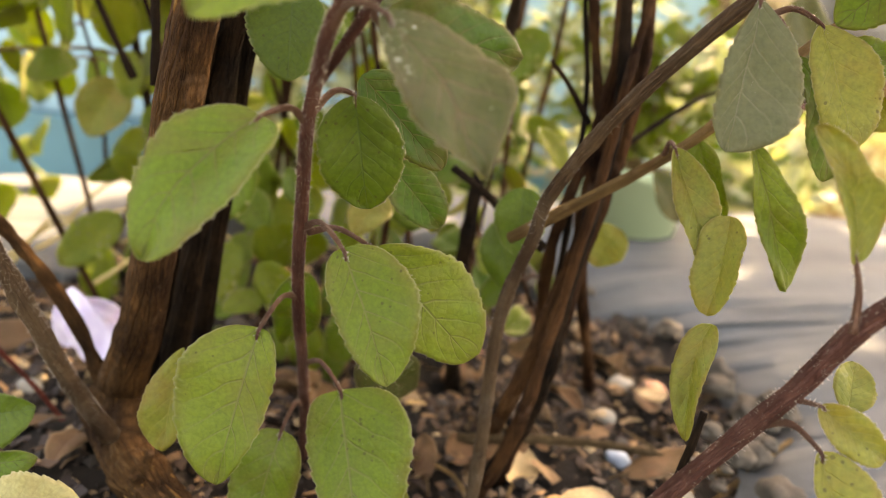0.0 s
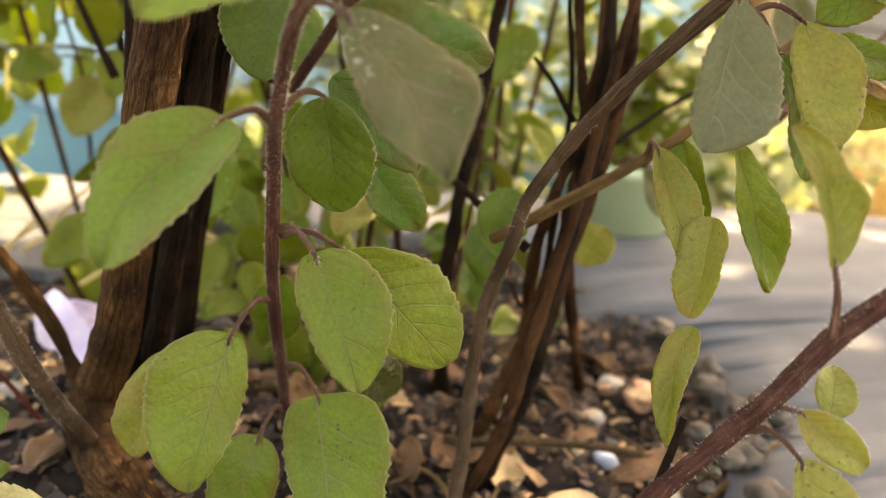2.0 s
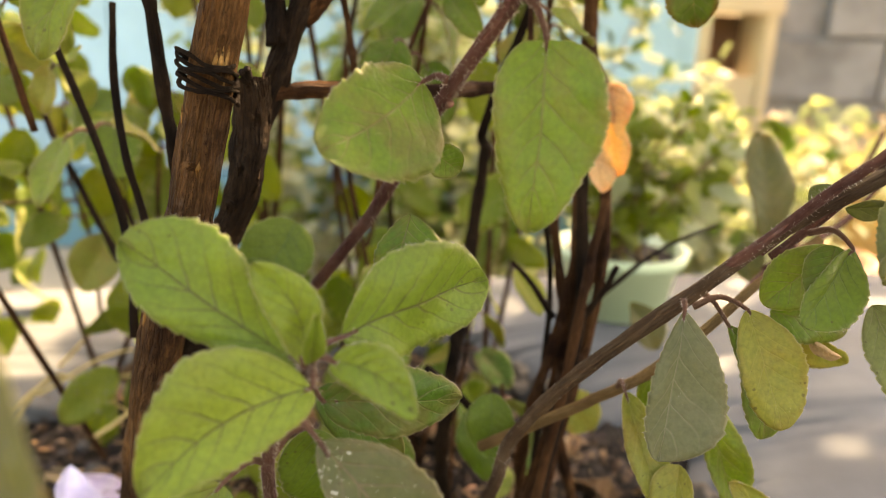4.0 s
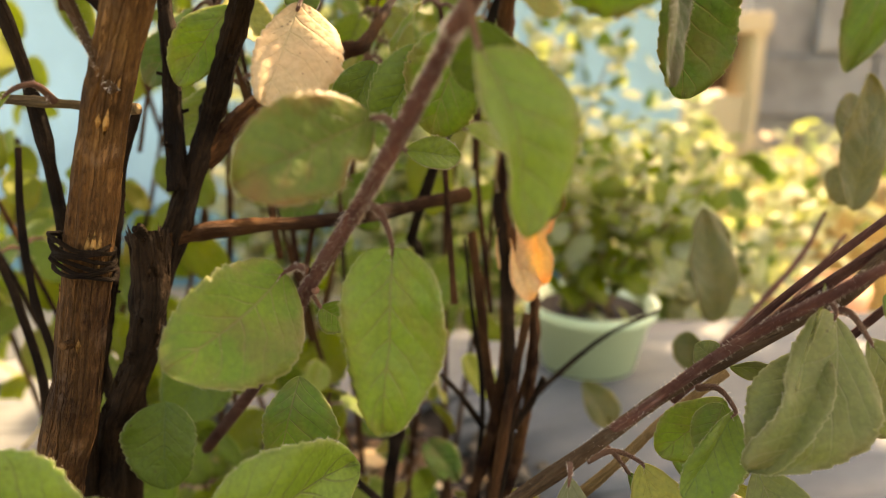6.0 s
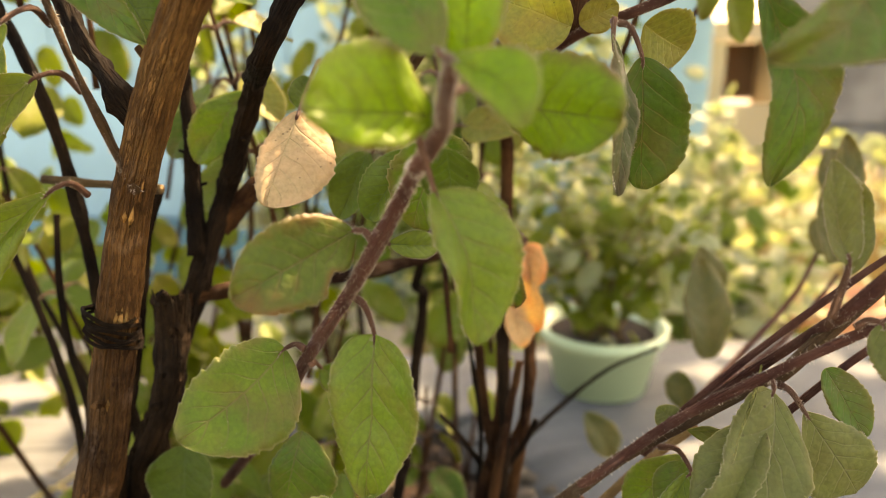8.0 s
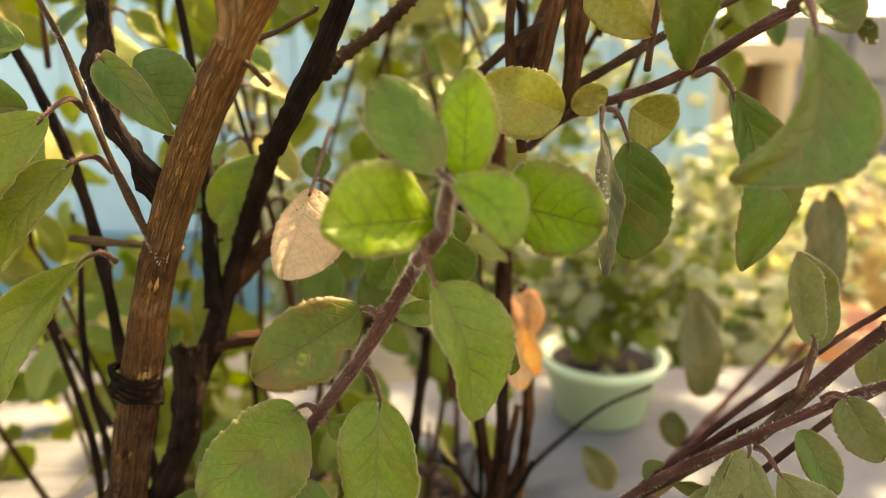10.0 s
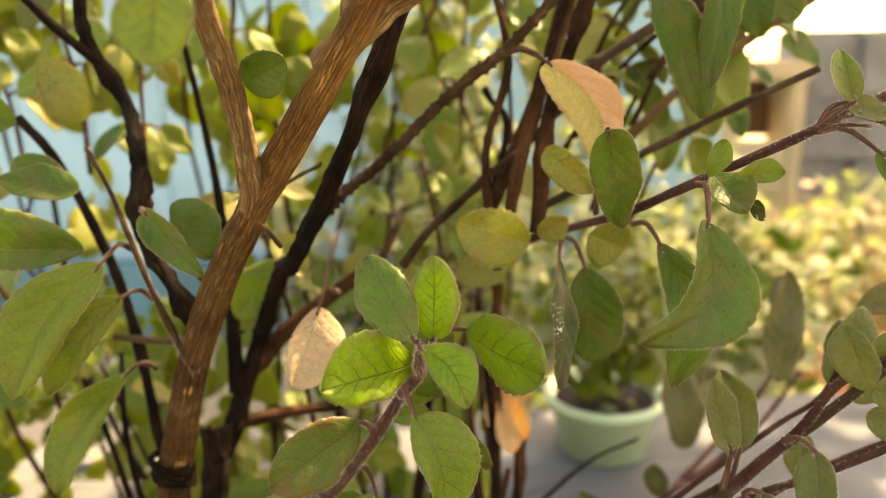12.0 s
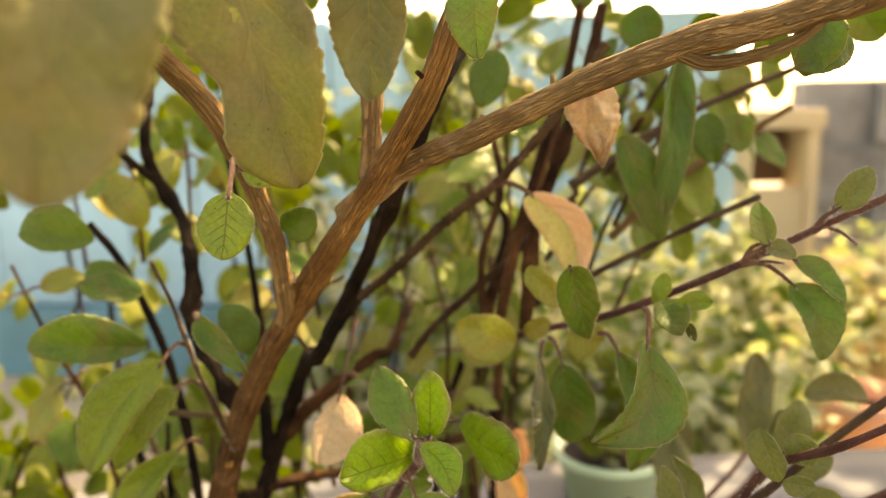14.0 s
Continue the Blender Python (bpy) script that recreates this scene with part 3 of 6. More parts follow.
def box(bm, lo, hi, mat=0, bevel=0.0):
    made = bmesh.ops.create_cube(bm, size=1.0, matrix=Matrix.Translation([(a + b) / 2 for a, b in zip(lo, hi)]) @ Matrix.Diagonal([b - a for a, b in zip(lo, hi)] + [1]))
    faces = {f for v in made["verts"] for f in v.link_faces}
    for f in faces:
        f.material_index = mat
    if bevel:
        bmesh.ops.bevel(bm, geom=list({e for f in faces for e in f.edges}), offset=bevel, segments=2, affect="EDGES", profile=0.5)


build_soil()
build_slab()
build_ground()

# blue wall of upright sheets with a dark foot, behind the shrub
bm = bmesh.new()
box(bm, (-4.0, 1.93, -0.36), (0.66, 1.97, 0.60), 0, 0.004)
wall_blue = tagged(part("wall_blue", bm, [BLUE], smooth=False), "light blue painted wall of upright sheets", "wall", kind="structure")
bm = bmesh.new()
box(bm, (-0.098, 1.905, -0.15), (0.098, 1.928, 0.61), 0, 0.003)
sheet = mesh_of(bm, "sheet", BLUE, False)
for k in range(23):
    ob = new("sheet", sheet)
    ob.parent, ob.location = wall_blue, (-3.9 + 0.2 * k, 0, 0.004 * (k % 3))
bm = bmesh.new()
box(bm, (-4.0, 1.87, -0.36), (0.66, 1.927, -0.155), 0, 0.005)
tagged(part("plinth", bm, [TEAL], smooth=False), "dark teal painted foot of the blue wall", "plinth", kind="structure")
# grey block wall
bm = bmesh.new()
box(bm, (1.03, 2.47, -0.36), (5.0, 2.60, 0.45), 0, 0.006)
wall_grey = tagged(part("wall_grey", bm, [GREYWALL], smooth=False), "weathered grey block wall", "wall", kind="structure")
bm = bmesh.new()
box(bm, (-0.196, 2.435, -0.096), (0.196, 2.466, 0.096), 0, 0.006)
block = mesh_of(bm, "block", GREYWALL, False)
for row in range(4):
    for k in range(6):
        ob = new("block", block)
        ob.parent, ob.location = wall_grey, (1.24 + 0.4 * k + (0.2 if row % 2 else 0.0), 0.003 * ((k + row) % 3), -0.26 + 0.2 * row)


def build_shelf():
    ob = thing("wooden_box_shelf", (0.85, 2.35, -0.36), "pale wooden box shelf with dark open cells", "shelf")
    for name, lo, hi, mat in (("side", (0.70, 2.30, -0.36), (0.735, 2.52, 0.33), BEIGE), ("side", (0.985, 2.30, -0.36), (1.02, 2.52, 0.33), BEIGE),
                              ("divider", (0.80, 2.31, 0.12), (0.825, 2.52, 0.30), BEIGE), ("top", (0.69, 2.29, 0.302), (1.03, 2.53, 0.36), BEIGE),
                              ("front_panel", (0.737, 2.31, -0.36), (0.983, 2.335, 0.118), BEIGE), ("door", (0.737, 2.312, 0.12), (0.798, 2.333, 0.30), BEIGE), ("back", (0.737, 2.49, 0.12), (0.983, 2.515, 0.30), BROWN)):
        b = bmesh.new()
        box(b, lo, hi, 0, 0.003)
        part(name, b, [mat], ob, smooth=False)
    return ob


build_shelf()


def lathe(bm, centre, profile, sides=40, mat=0):
    rings = []
    for r, z in profile:
        rings.append([bm.verts.new((centre[0] + r * math.cos(2 * math.pi * k / sides), centre[1] + r * math.sin(2 * math.pi * k / sides), centre[2] + z)) for k in range(sides)])
    for a, b in zip(rings, rings[1:]):
        for k in range(sides):
            j = (k + 1) % sides
            f = bm.faces.new((a[k], a[j], b[j], b[k]))
            f.material_index, f.smooth = mat, True
    bm.faces.new(rings[0][::-1]).material_index = mat


def pot(name, place, top, base, height, mat, label):
    ob = thing(name, place, label, "pot")
    bm = bmesh.new()
    lathe(bm, place, [(base, 0), (base + (top - base) * 0.8, height * 0.82), (top * 1.04, height * 0.83), (top * 1.08, height), (top * 0.98, height), (top * 0.9, height * 0.85), (top * 0.8, height * 0.84)])
    part("body", bm, mat, ob)
    bm = bmesh.new()
    bmesh.ops.create_circle(bm, cap_ends=True, segments=24, radius=top * 0.88, matrix=Matrix.Translation(Vector(place) + Vector((0, 0, height * 0.86))))
    part("soil_fill", bm, SOIL, ob)
    return ob


pot("mint_pot", (0.163, 0.585, 0.009), 0.050, 0.038, 0.054, MINT, "mint green plastic flower pot on the slab")
pot("terracotta_pot", (0.68, 1.20, -0.36), 0.075, 0.055, 0.24, TERRACOTTA, "terracotta flower pot on the ground")


def yard_plant(name, centre, spread, height, count, size, kinds, seed, label, stems=9):
    """A leafy plant of the yard: stalks from one foot and many small bent leaves."""
    rng = random.Random(seed)
    ob = thing(name, centre, label, "plant")
    leaves = bmesh.new()
    c = Vector(centre)
    for s in range(stems):
        a, r = rng.uniform(0, 6.283), spread * rng.uniform(0.2, 1.0)
        top = c + Vector((r * math.cos(a), r * math.sin(a) * 0.8, height * rng.uniform(0.6, 1.0)))
        mid = c.lerp(top, 0.5) + Vector((rng.uniform(-.1, .1) * spread, rng.uniform(-.1, .1) * spread, 0.1 * height))
        line = spline([c + Vector((rng.uniform(-.02, .02), rng.uniform(-.02, .02), -0.005)), mid, top], 6)
        bm = bmesh.new()
        tube(bm, line, size * 0.07, size * 0.03, 6)
        part("stalk", bm, BARK["brown"], ob)
        for k in range(count // stems):
            q = line[rng.randrange(2, len(line))] + Vector([rng.gauss(0, 0.12 * spread) for _ in range(3)])
            d = Vector((rng.gauss(0, 1), rng.gauss(0, 1), rng.gauss(-0.3, 0.6))).normalized()
            n = Vector((rng.gauss(0, .6), rng.gauss(-.4, .6), 1)).normalized()
            l = size * rng.uniform(0.6, 1.2)
            blade(leaves, q, q + d * l, l * rng.uniform(0.45, 0.65), n, 0.2, 0.2, rows=8, cols=4, seed=rng.randrange(9999), mat=(rng.randrange(len(kinds)),) * 2)
    tagged(part("leaves", leaves, [LEAF[k] for k in kinds], ob), kind="stuff")
    return ob


# Leaf colours painted as if sunlit keep these plants bright, even where shaded.
yard_plant("potted_plant", (0.163, 0.585, 0.048), 0.10, 0.15, 240, 0.026, ["backlit_tint", "sunlit_tint", "backlit_tint"], 5, "sunlit yellow-green plant growing from the mint pot")
yard_plant("yard_plant", (0.36, 0.98, -0.36), 0.24, 0.52, 1500, 0.036, ["sunlit_tint", "sunlit_tint", "fresh"], 6, "bushy yellow-green garden plant in sunlight", 12)
yard_plant("yard_plant", (0.58, 1.42, -0.36), 0.28, 0.50, 1500, 0.040, ["sunlit_tint", "sunlit_tint", "fresh"], 7, "sunlit garden plant with yellowing leaves", 12)
yard_plant("yard_plant", (0.08, 1.08, -0.36), 0.24, 0.80, 1500, 0.036, ["sunlit_tint", "fresh"], 8, "bushy green garden plant in sunlight", 12)
yard_plant("yard_plant", (-0.20, 1.18, -0.36), 0.20, 0.78, 900, 0.040, ["sunlit_tint", "sunlit_tint", "fresh"], 9, "leggy garden plant in sunlight", 11)
# Added behind the shrub so the gaps there show something bright.
yard_plant("yard_plant", (-0.04, 1.34, -0.36), 0.22, 0.96, 1000, 0.045, ["sunlit_tint", "sunlit_tint", "fresh"], 12, "tall pale plant added by the wall to brighten gaps", 12)
yard_plant("yard_plant", (1.0, 1.75, -0.36), 0.30, 0.42, 420, 0.06, ["sunlit_tint", "sunlit_tint", "dry"], 10, "low straggling plant with yellow dry leaves")


def dry_grass(centre, spread, height, count, seed):
    """A tuft of bleached grass: thin bent blades from one foot."""
    rng = random.Random(seed)
    bm = bmesh.new()
    c = Vector(centre)
    for k in range(count):
        foot = c + Vector((rng.gauss(0, 0.35) * spread, rng.gauss(0, 0.3) * spread, -0.005))
        lean = Vector((rng.gauss(-0.25, 0.5), rng.gauss(0, 0.4), 0)) * height
        top = foot + lean + Vector((0, 0, height * rng.uniform(0.5, 1.0)))
        mid = foot.lerp(top, 0.5) + Vector((0, 0, 0.15 * height)) - lean * 0.15
        tube(bm, spline([foot, mid, top], 4), 0.0022, 0.0008, 4)
    return tagged(part("dry_grass", bm, STRAW), "bleached dry grass growing from the yard", "grass", kind="stuff")


dry_grass((1.02, 1.62, -0.36), 0.30, 0.42, 240, 31)
dry_grass((0.62, 1.75, -0.36), 0.30, 0.36, 200, 32)
dry_grass((1.35, 1.90, -0.36), 0.30, 0.40, 200, 33)


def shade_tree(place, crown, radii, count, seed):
    """A small spreading tree beside the bed, added unseen to shade bed and slab."""
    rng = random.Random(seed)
    ob = thing("tree", place, "small unseen tree added to shade bed and slab", "tree")
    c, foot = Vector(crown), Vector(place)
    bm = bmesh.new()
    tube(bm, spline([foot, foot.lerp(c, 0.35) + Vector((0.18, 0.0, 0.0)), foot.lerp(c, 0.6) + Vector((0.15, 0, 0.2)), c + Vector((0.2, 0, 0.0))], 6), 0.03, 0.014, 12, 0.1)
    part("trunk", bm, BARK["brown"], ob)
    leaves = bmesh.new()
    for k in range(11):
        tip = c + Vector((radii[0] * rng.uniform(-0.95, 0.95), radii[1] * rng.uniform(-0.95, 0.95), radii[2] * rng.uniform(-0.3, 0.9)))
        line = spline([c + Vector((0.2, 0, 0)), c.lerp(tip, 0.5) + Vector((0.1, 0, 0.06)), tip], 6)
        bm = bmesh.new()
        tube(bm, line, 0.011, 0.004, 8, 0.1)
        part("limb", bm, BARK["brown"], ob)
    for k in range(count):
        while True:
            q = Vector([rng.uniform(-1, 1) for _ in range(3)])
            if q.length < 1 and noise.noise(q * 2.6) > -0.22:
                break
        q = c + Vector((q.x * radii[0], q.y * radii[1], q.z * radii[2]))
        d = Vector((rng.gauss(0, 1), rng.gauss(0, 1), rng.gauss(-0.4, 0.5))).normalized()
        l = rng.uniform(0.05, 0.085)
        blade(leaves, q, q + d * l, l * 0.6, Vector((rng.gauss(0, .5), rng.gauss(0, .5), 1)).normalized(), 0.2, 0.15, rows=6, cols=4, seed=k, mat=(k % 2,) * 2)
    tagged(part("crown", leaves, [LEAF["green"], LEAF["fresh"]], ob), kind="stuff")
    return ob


# Stands out of view; its crown is placed for the shade it casts.
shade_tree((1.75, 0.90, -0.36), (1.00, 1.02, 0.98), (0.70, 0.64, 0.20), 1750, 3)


# ---- the shrub: stems and the leaves on them ----
shrub = thing("basil_shrub", (-0.05, 0.24, 0.0), "bushy holy basil shrub with woody stems and green toothed leaves", "shrub")

# main trunk, tied to its neighbours with cord
trunk = stem(shrub, [(-0.1150, 0.2620, -0.0200), (-0.1036, 0.2360, 0.0181), (-0.0857, 0.2140, 0.0583), (-0.0717, 0.1980, 0.1074), (-0.0608, 0.1890, 0.1500), (-0.0507, 0.1856, 0.1816), (-0.0421, 0.1837, 0.2187), (-0.0322, 0.1780, 0.2500), (-0.0177, 0.1680, 0.2800), (-0.0018, 0.1568, 0.3050), (0.0165, 0.1446, 0.3300), (0.0352, 0.1334, 0.3550), (0.0512, 0.1266, 0.3800), (0.0620, 0.1270, 0.4080)], 0.0070, 0.0031, "trunk", name="trunk", rough=0.10, flute=0.05, flare=0.9, knots=0.10, sides=22, label="brown fibrous woody trunk")
root = stem(shrub, [(-0.1060, 0.2350, 0.0200), (-0.0960, 0.2190, 0.0110), (-0.0784, 0.1980, 0.0075), (-0.0604, 0.1840, 0.0020), (-0.0400, 0.1710, -0.0050), (-0.0300, 0.1620, -0.0140)], 0.0085, 0.0060, "trunk", name="root", rough=0.25, knots=0.3, flute=0.09, label="brown woody root spreading over the soil")
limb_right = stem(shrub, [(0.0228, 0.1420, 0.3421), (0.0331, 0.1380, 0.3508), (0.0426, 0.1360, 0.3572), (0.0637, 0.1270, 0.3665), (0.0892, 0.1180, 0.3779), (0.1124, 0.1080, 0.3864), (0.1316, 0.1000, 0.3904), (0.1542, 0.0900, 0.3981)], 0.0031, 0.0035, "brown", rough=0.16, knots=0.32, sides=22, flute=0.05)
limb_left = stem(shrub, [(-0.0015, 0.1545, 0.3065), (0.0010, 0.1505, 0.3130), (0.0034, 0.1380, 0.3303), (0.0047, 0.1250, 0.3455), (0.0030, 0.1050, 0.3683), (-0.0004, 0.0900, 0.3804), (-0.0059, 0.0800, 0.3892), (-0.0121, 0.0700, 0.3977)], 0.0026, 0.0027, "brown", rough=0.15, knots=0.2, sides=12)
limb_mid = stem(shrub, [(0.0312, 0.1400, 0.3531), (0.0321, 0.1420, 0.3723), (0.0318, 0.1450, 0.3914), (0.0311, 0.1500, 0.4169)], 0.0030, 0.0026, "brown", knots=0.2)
trunk_b = stem(shrub, [(-0.1020, 0.2620, -0.0200), (-0.0760, 0.2320, 0.0700), (-0.0605, 0.2190, 0.1449), (-0.0545, 0.2171, 0.1605), (-0.0462, 0.2158, 0.1785), (-0.0430, 0.2159, 0.1936), (-0.0424, 0.2173, 0.2061), (-0.0431, 0.2187, 0.2109)], 0.0036, 0.0056, "dark", name="trunk", rough=0.2, flare=0.4, knots=0.2, sides=14, label="dark cut-off woody stem")
trunk_d = stem(shrub, [(-0.1100, 0.2720, -0.0200), (-0.0840, 0.2360, 0.0700), (-0.0643, 0.2126, 0.1481), (-0.0611, 0.2143, 0.1652), (-0.0573, 0.2181, 0.1861), (-0.0538, 0.2222, 0.2082), (-0.0512, 0.2258, 0.2284), (-0.0466, 0.2290, 0.2437)], 0.0030, 0.0012, "dark", rough=0.32, flare=0.4, knots=0.3, sides=14)
trunk_c = stem(shrub, [(-0.0950, 0.2820, -0.0200), (-0.0700, 0.2450, 0.0900), (-0.0541, 0.2264, 0.1626), (-0.0356, 0.2323, 0.2188), (-0.0301, 0.2378, 0.2378), (-0.0259, 0.2349, 0.2472), (-0.0132, 0.2202, 0.2729), (0.0005, 0.1852, 0.2845), (0.0132, 0.1863, 0.3076), (0.0347, 0.1607, 0.3462), (0.0483, 0.1635, 0.3771), (0.0584, 0.1783, 0.3970)], 0.0034, 0.0023, "dark", name="trunk", rough=0.32, flare=0.4, knots=0.3, sides=14, label="nearly black woody stem")
fork_c = stem(shrub, [(-0.0375, 0.2307, 0.2206), (-0.0391, 0.2357, 0.2409), (-0.0395, 0.2391, 0.2595), (-0.0420, 0.2430, 0.2850), (-0.0470, 0.2470, 0.3200), (-0.0580, 0.2500, 0.3800)], 0.0032, 0.0008, "dark", rough=0.2)
fork_d = stem(shrub, [(-0.0322, 0.2371, 0.2282), (-0.0164, 0.2448, 0.2443), (0.0061, 0.2589, 0.2590), (0.0140, 0.2619, 0.2621), (0.0218, 0.2898, 0.2771)], 0.0036, 0.0014, "rust", rough=0.15)
rung = stem(shrub, [(-0.0451, 0.2253, 0.2053), (-0.0293, 0.2343, 0.2081), (0.0028, 0.2494, 0.2073), (0.0242, 0.2650, 0.2079), (0.0484, 0.2809, 0.2099)], 0.0019, 0.0024, "rust", rough=0.35, knots=0.6)
fork_e = stem(shrub, [(0.0100, 0.1930, 0.2990), (0.0138, 0.1985, 0.3030), (0.0219, 0.2030, 0.3090), (0.0303, 0.2035, 0.3161), (0.0382, 0.2020, 0.3235), (0.0471, 0.1990, 0.3320), (0.0570, 0.1940, 0.3398), (0.0664, 0.1932, 0.3468), (0.0790, 0.1948, 0.3596), (0.0910, 0.1958, 0.3742), (0.0985, 0.1984, 0.3839), (0.1051, 0.2012, 0.3945)], 0.0017, 0.0014, "twig", rough=0.25, knots=0.3, steps=16, ringed=0.45, label="brown twig ringed with leaf scars")
fork_f = stem(shrub, [(0.0322, 0.2056, 0.2777), (0.0403, 0.2056, 0.2887), (0.0517, 0.2087, 0.2990), (0.0616, 0.2112, 0.3076), (0.0728, 0.2198, 0.3152), (0.0819, 0.2245, 0.3241), (0.0892, 0.2285, 0.3306), (0.0989, 0.2349, 0.3380)], 0.0014, 0.0011, "twig", knots=0.3)

# rear trunks
trunk_r = stem(shrub, [(0.0350, 0.3000, -0.0200), (0.0334, 0.2391, 0.0200), (0.0497, 0.2475, 0.0669), (0.0629, 0.2675, 0.1178), (0.0634, 0.2829, 0.1995), (0.0648, 0.2969, 0.2471), (0.0599, 0.2770, 0.2655), (0.0621, 0.2607, 0.2866), (0.0764, 0.2328, 0.3257), (0.0934, 0.2547, 0.3758)], 0.0024, 0.0026, "rust", name="trunk", rough=0.30, flare=0.2, knots=0.4, sides=14, label="dark flaking rear trunk")
trunk_s = stem(shrub, [(0.0200, 0.3200, -0.0200), (0.0161, 0.2829, 0.0598), (0.0228, 0.3008, 0.1200), (0.0298, 0.3173, 0.1758), (0.0299, 0.2998, 0.1981), (0.0678, 0.3016, 0.3049), (0.0599, 0.2740, 0.3338)], 0.0028, 0.0012, "dark", name="trunk", rough=0.32, flare=0.5, knots=0.4)
for line, girth, bark in (
        ([(0.0350, 0.2400, -0.0100), (0.0496, 0.2445, 0.0418), (0.0562, 0.2554, 0.0781), (0.0599, 0.2676, 0.1181), (0.0558, 0.2780, 0.1519), (0.0506, 0.2910, 0.1935)], 0.0021, "rust"),
        ([(0.0300, 0.2380, -0.0100), (0.0455, 0.2322, 0.0356), (0.0511, 0.2416, 0.0667), (0.0633, 0.2591, 0.1250), (0.0635, 0.2709, 0.1634), (0.0603, 0.2851, 0.2094)], 0.0026, "dark"),
        ([(0.0330, 0.2440, -0.0100), (0.0498, 0.2422, 0.0480), (0.0584, 0.2529, 0.0838), (0.0714, 0.2678, 0.1336), (0.0736, 0.2799, 0.1731), (0.0712, 0.2913, 0.2103)], 0.0022, "rust"),
        ([(0.0230, 0.2200, -0.0100), (0.0362, 0.2167, 0.0284), (0.0460, 0.2277, 0.0654), (0.0562, 0.2404, 0.1078), (0.0638, 0.2525, 0.1481), (0.0691, 0.2597, 0.1721)], 0.0020, "rust")):
    stem(shrub, line, girth, girth * 0.7, bark, rough=0.25, knots=0.35)
stalk_r2 = stem(shrub, [(0.0900, 0.3300, -0.0200), (0.0605, 0.2796, 0.0883), (0.0751, 0.2898, 0.1412), (0.0764, 0.3011, 0.1791), (0.0737, 0.3053, 0.2081)], 0.0024, 0.0009, "rust", rough=0.4, knots=0.5)
twig_thin = stem(shrub, [(0.0678, 0.3152, 0.0966), (0.0896, 0.3301, 0.1124), (0.1167, 0.3405, 0.1311), (0.1429, 0.3437, 0.1429)], 0.0013, 0.0008, "dark", knots=0.3)
stalk_l = stem(shrub, [(-0.1700, 0.4000, -0.0200), (-0.1556, 0.4075, 0.0739), (-0.1695, 0.4248, 0.1301), (-0.1753, 0.4348, 0.1628), (-0.1932, 0.4356, 0.1780), (-0.2033, 0.4447, 0.2088)], 0.0026, 0.0016, "dark", rough=0.2)
stalk_l2 = stem(shrub, [(-0.1346, 0.3342, 0.1189), (-0.1519, 0.3391, 0.1525), (-0.1688, 0.3458, 0.1925), (-0.1680, 0.3386, 0.2853)], 0.0017, 0.0012, "dark", knots=0.3)
for line in ([(-0.0852, 0.2273, 0.1287), (-0.0874, 0.2345, 0.1556), (-0.0945, 0.2406, 0.1787), (-0.1035, 0.2461, 0.1999), (-0.1116, 0.2505, 0.2172)],
             [(-0.0763, 0.2188, 0.1347), (-0.0783, 0.2268, 0.1643), (-0.0851, 0.2326, 0.1865), (-0.0891, 0.2386, 0.2087), (-0.0901, 0.2446, 0.2309)]):
    stem(shrub, line, 0.0013, 0.0010, "dark", knots=0.3)
stalk_l3 = stem(shrub, [(-0.0750, 0.2600, 0.1200), (-0.0687, 0.2290, 0.1850), (-0.0703, 0.2280, 0.2035), (-0.0737, 0.2280, 0.2411), (-0.0793, 0.2280, 0.2691), (-0.0888, 0.2300, 0.2930), (-0.0999, 0.2320, 0.3136), (-0.1121, 0.2340, 0.3274)], 0.0020, 0.0015, "dark", rough=0.2, knots=0.35)
stalk_l4 = stem(shrub, [(-0.0281, 0.1728, 0.2522), (-0.0319, 0.1726, 0.2604), (-0.0348, 0.1724, 0.2685), (-0.0399, 0.1731, 0.2808), (-0.0452, 0.1759, 0.2932), (-0.0523, 0.1810, 0.3070), (-0.0610, 0.1860, 0.3203)], 0.0010, 0.0007, "twig", knots=0.3, hairy=200)
stub = stem(shrub, [(-0.0010, 0.1560, 0.3035), (0.0028, 0.1540, 0.3014), (0.0046, 0.1532, 0.2996), (0.0070, 0.1502, 0.2981), (0.0076, 0.1502, 0.2974)], 0.0006, 0.0004, "twig", rough=0.3, knots=0.8)
snag = stem(shrub, [(-0.0040, 0.1760, 0.3070), (0.0009, 0.1831, 0.3093), (0.0055, 0.1839, 0.3119), (0.0108, 0.1827, 0.3143), (0.0118, 0.1820, 0.3155)], 0.0007, 0.0004, "grey", rough=0.3, knots=0.6)
cross_twig = stem(shrub, [(-0.0783, 0.2193, 0.2473), (-0.0639, 0.2181, 0.2465), (-0.0527, 0.2198, 0.2452), (-0.0405, 0.2146, 0.2454)], 0.0012, 0.0013, "tan", rough=0.25, knots=0.4, label="bleached twig stub behind the trunk")
for line, girth in (
        ([(0.0661, 0.1993, 0.2863), (0.0716, 0.2054, 0.3146), (0.0813, 0.2131, 0.3488), (0.0920, 0.2200, 0.3790), (0.0986, 0.2270, 0.4112)], 0.0020),
        ([(0.0766, 0.2058, 0.2887), (0.0813, 0.2140, 0.3279), (0.0922, 0.2211, 0.3586), (0.1020, 0.2276, 0.3872), (0.1075, 0.2330, 0.4119)], 0.0024),
        ([(0.0639, 0.1975, 0.2783), (0.0601, 0.2094, 0.3140), (0.0678, 0.2208, 0.3424), (0.0626, 0.2310, 0.3700)], 0.0014)):
    stem(shrub, line, girth, girth * 0.7, "rust", rough=0.25, knots=0.4)
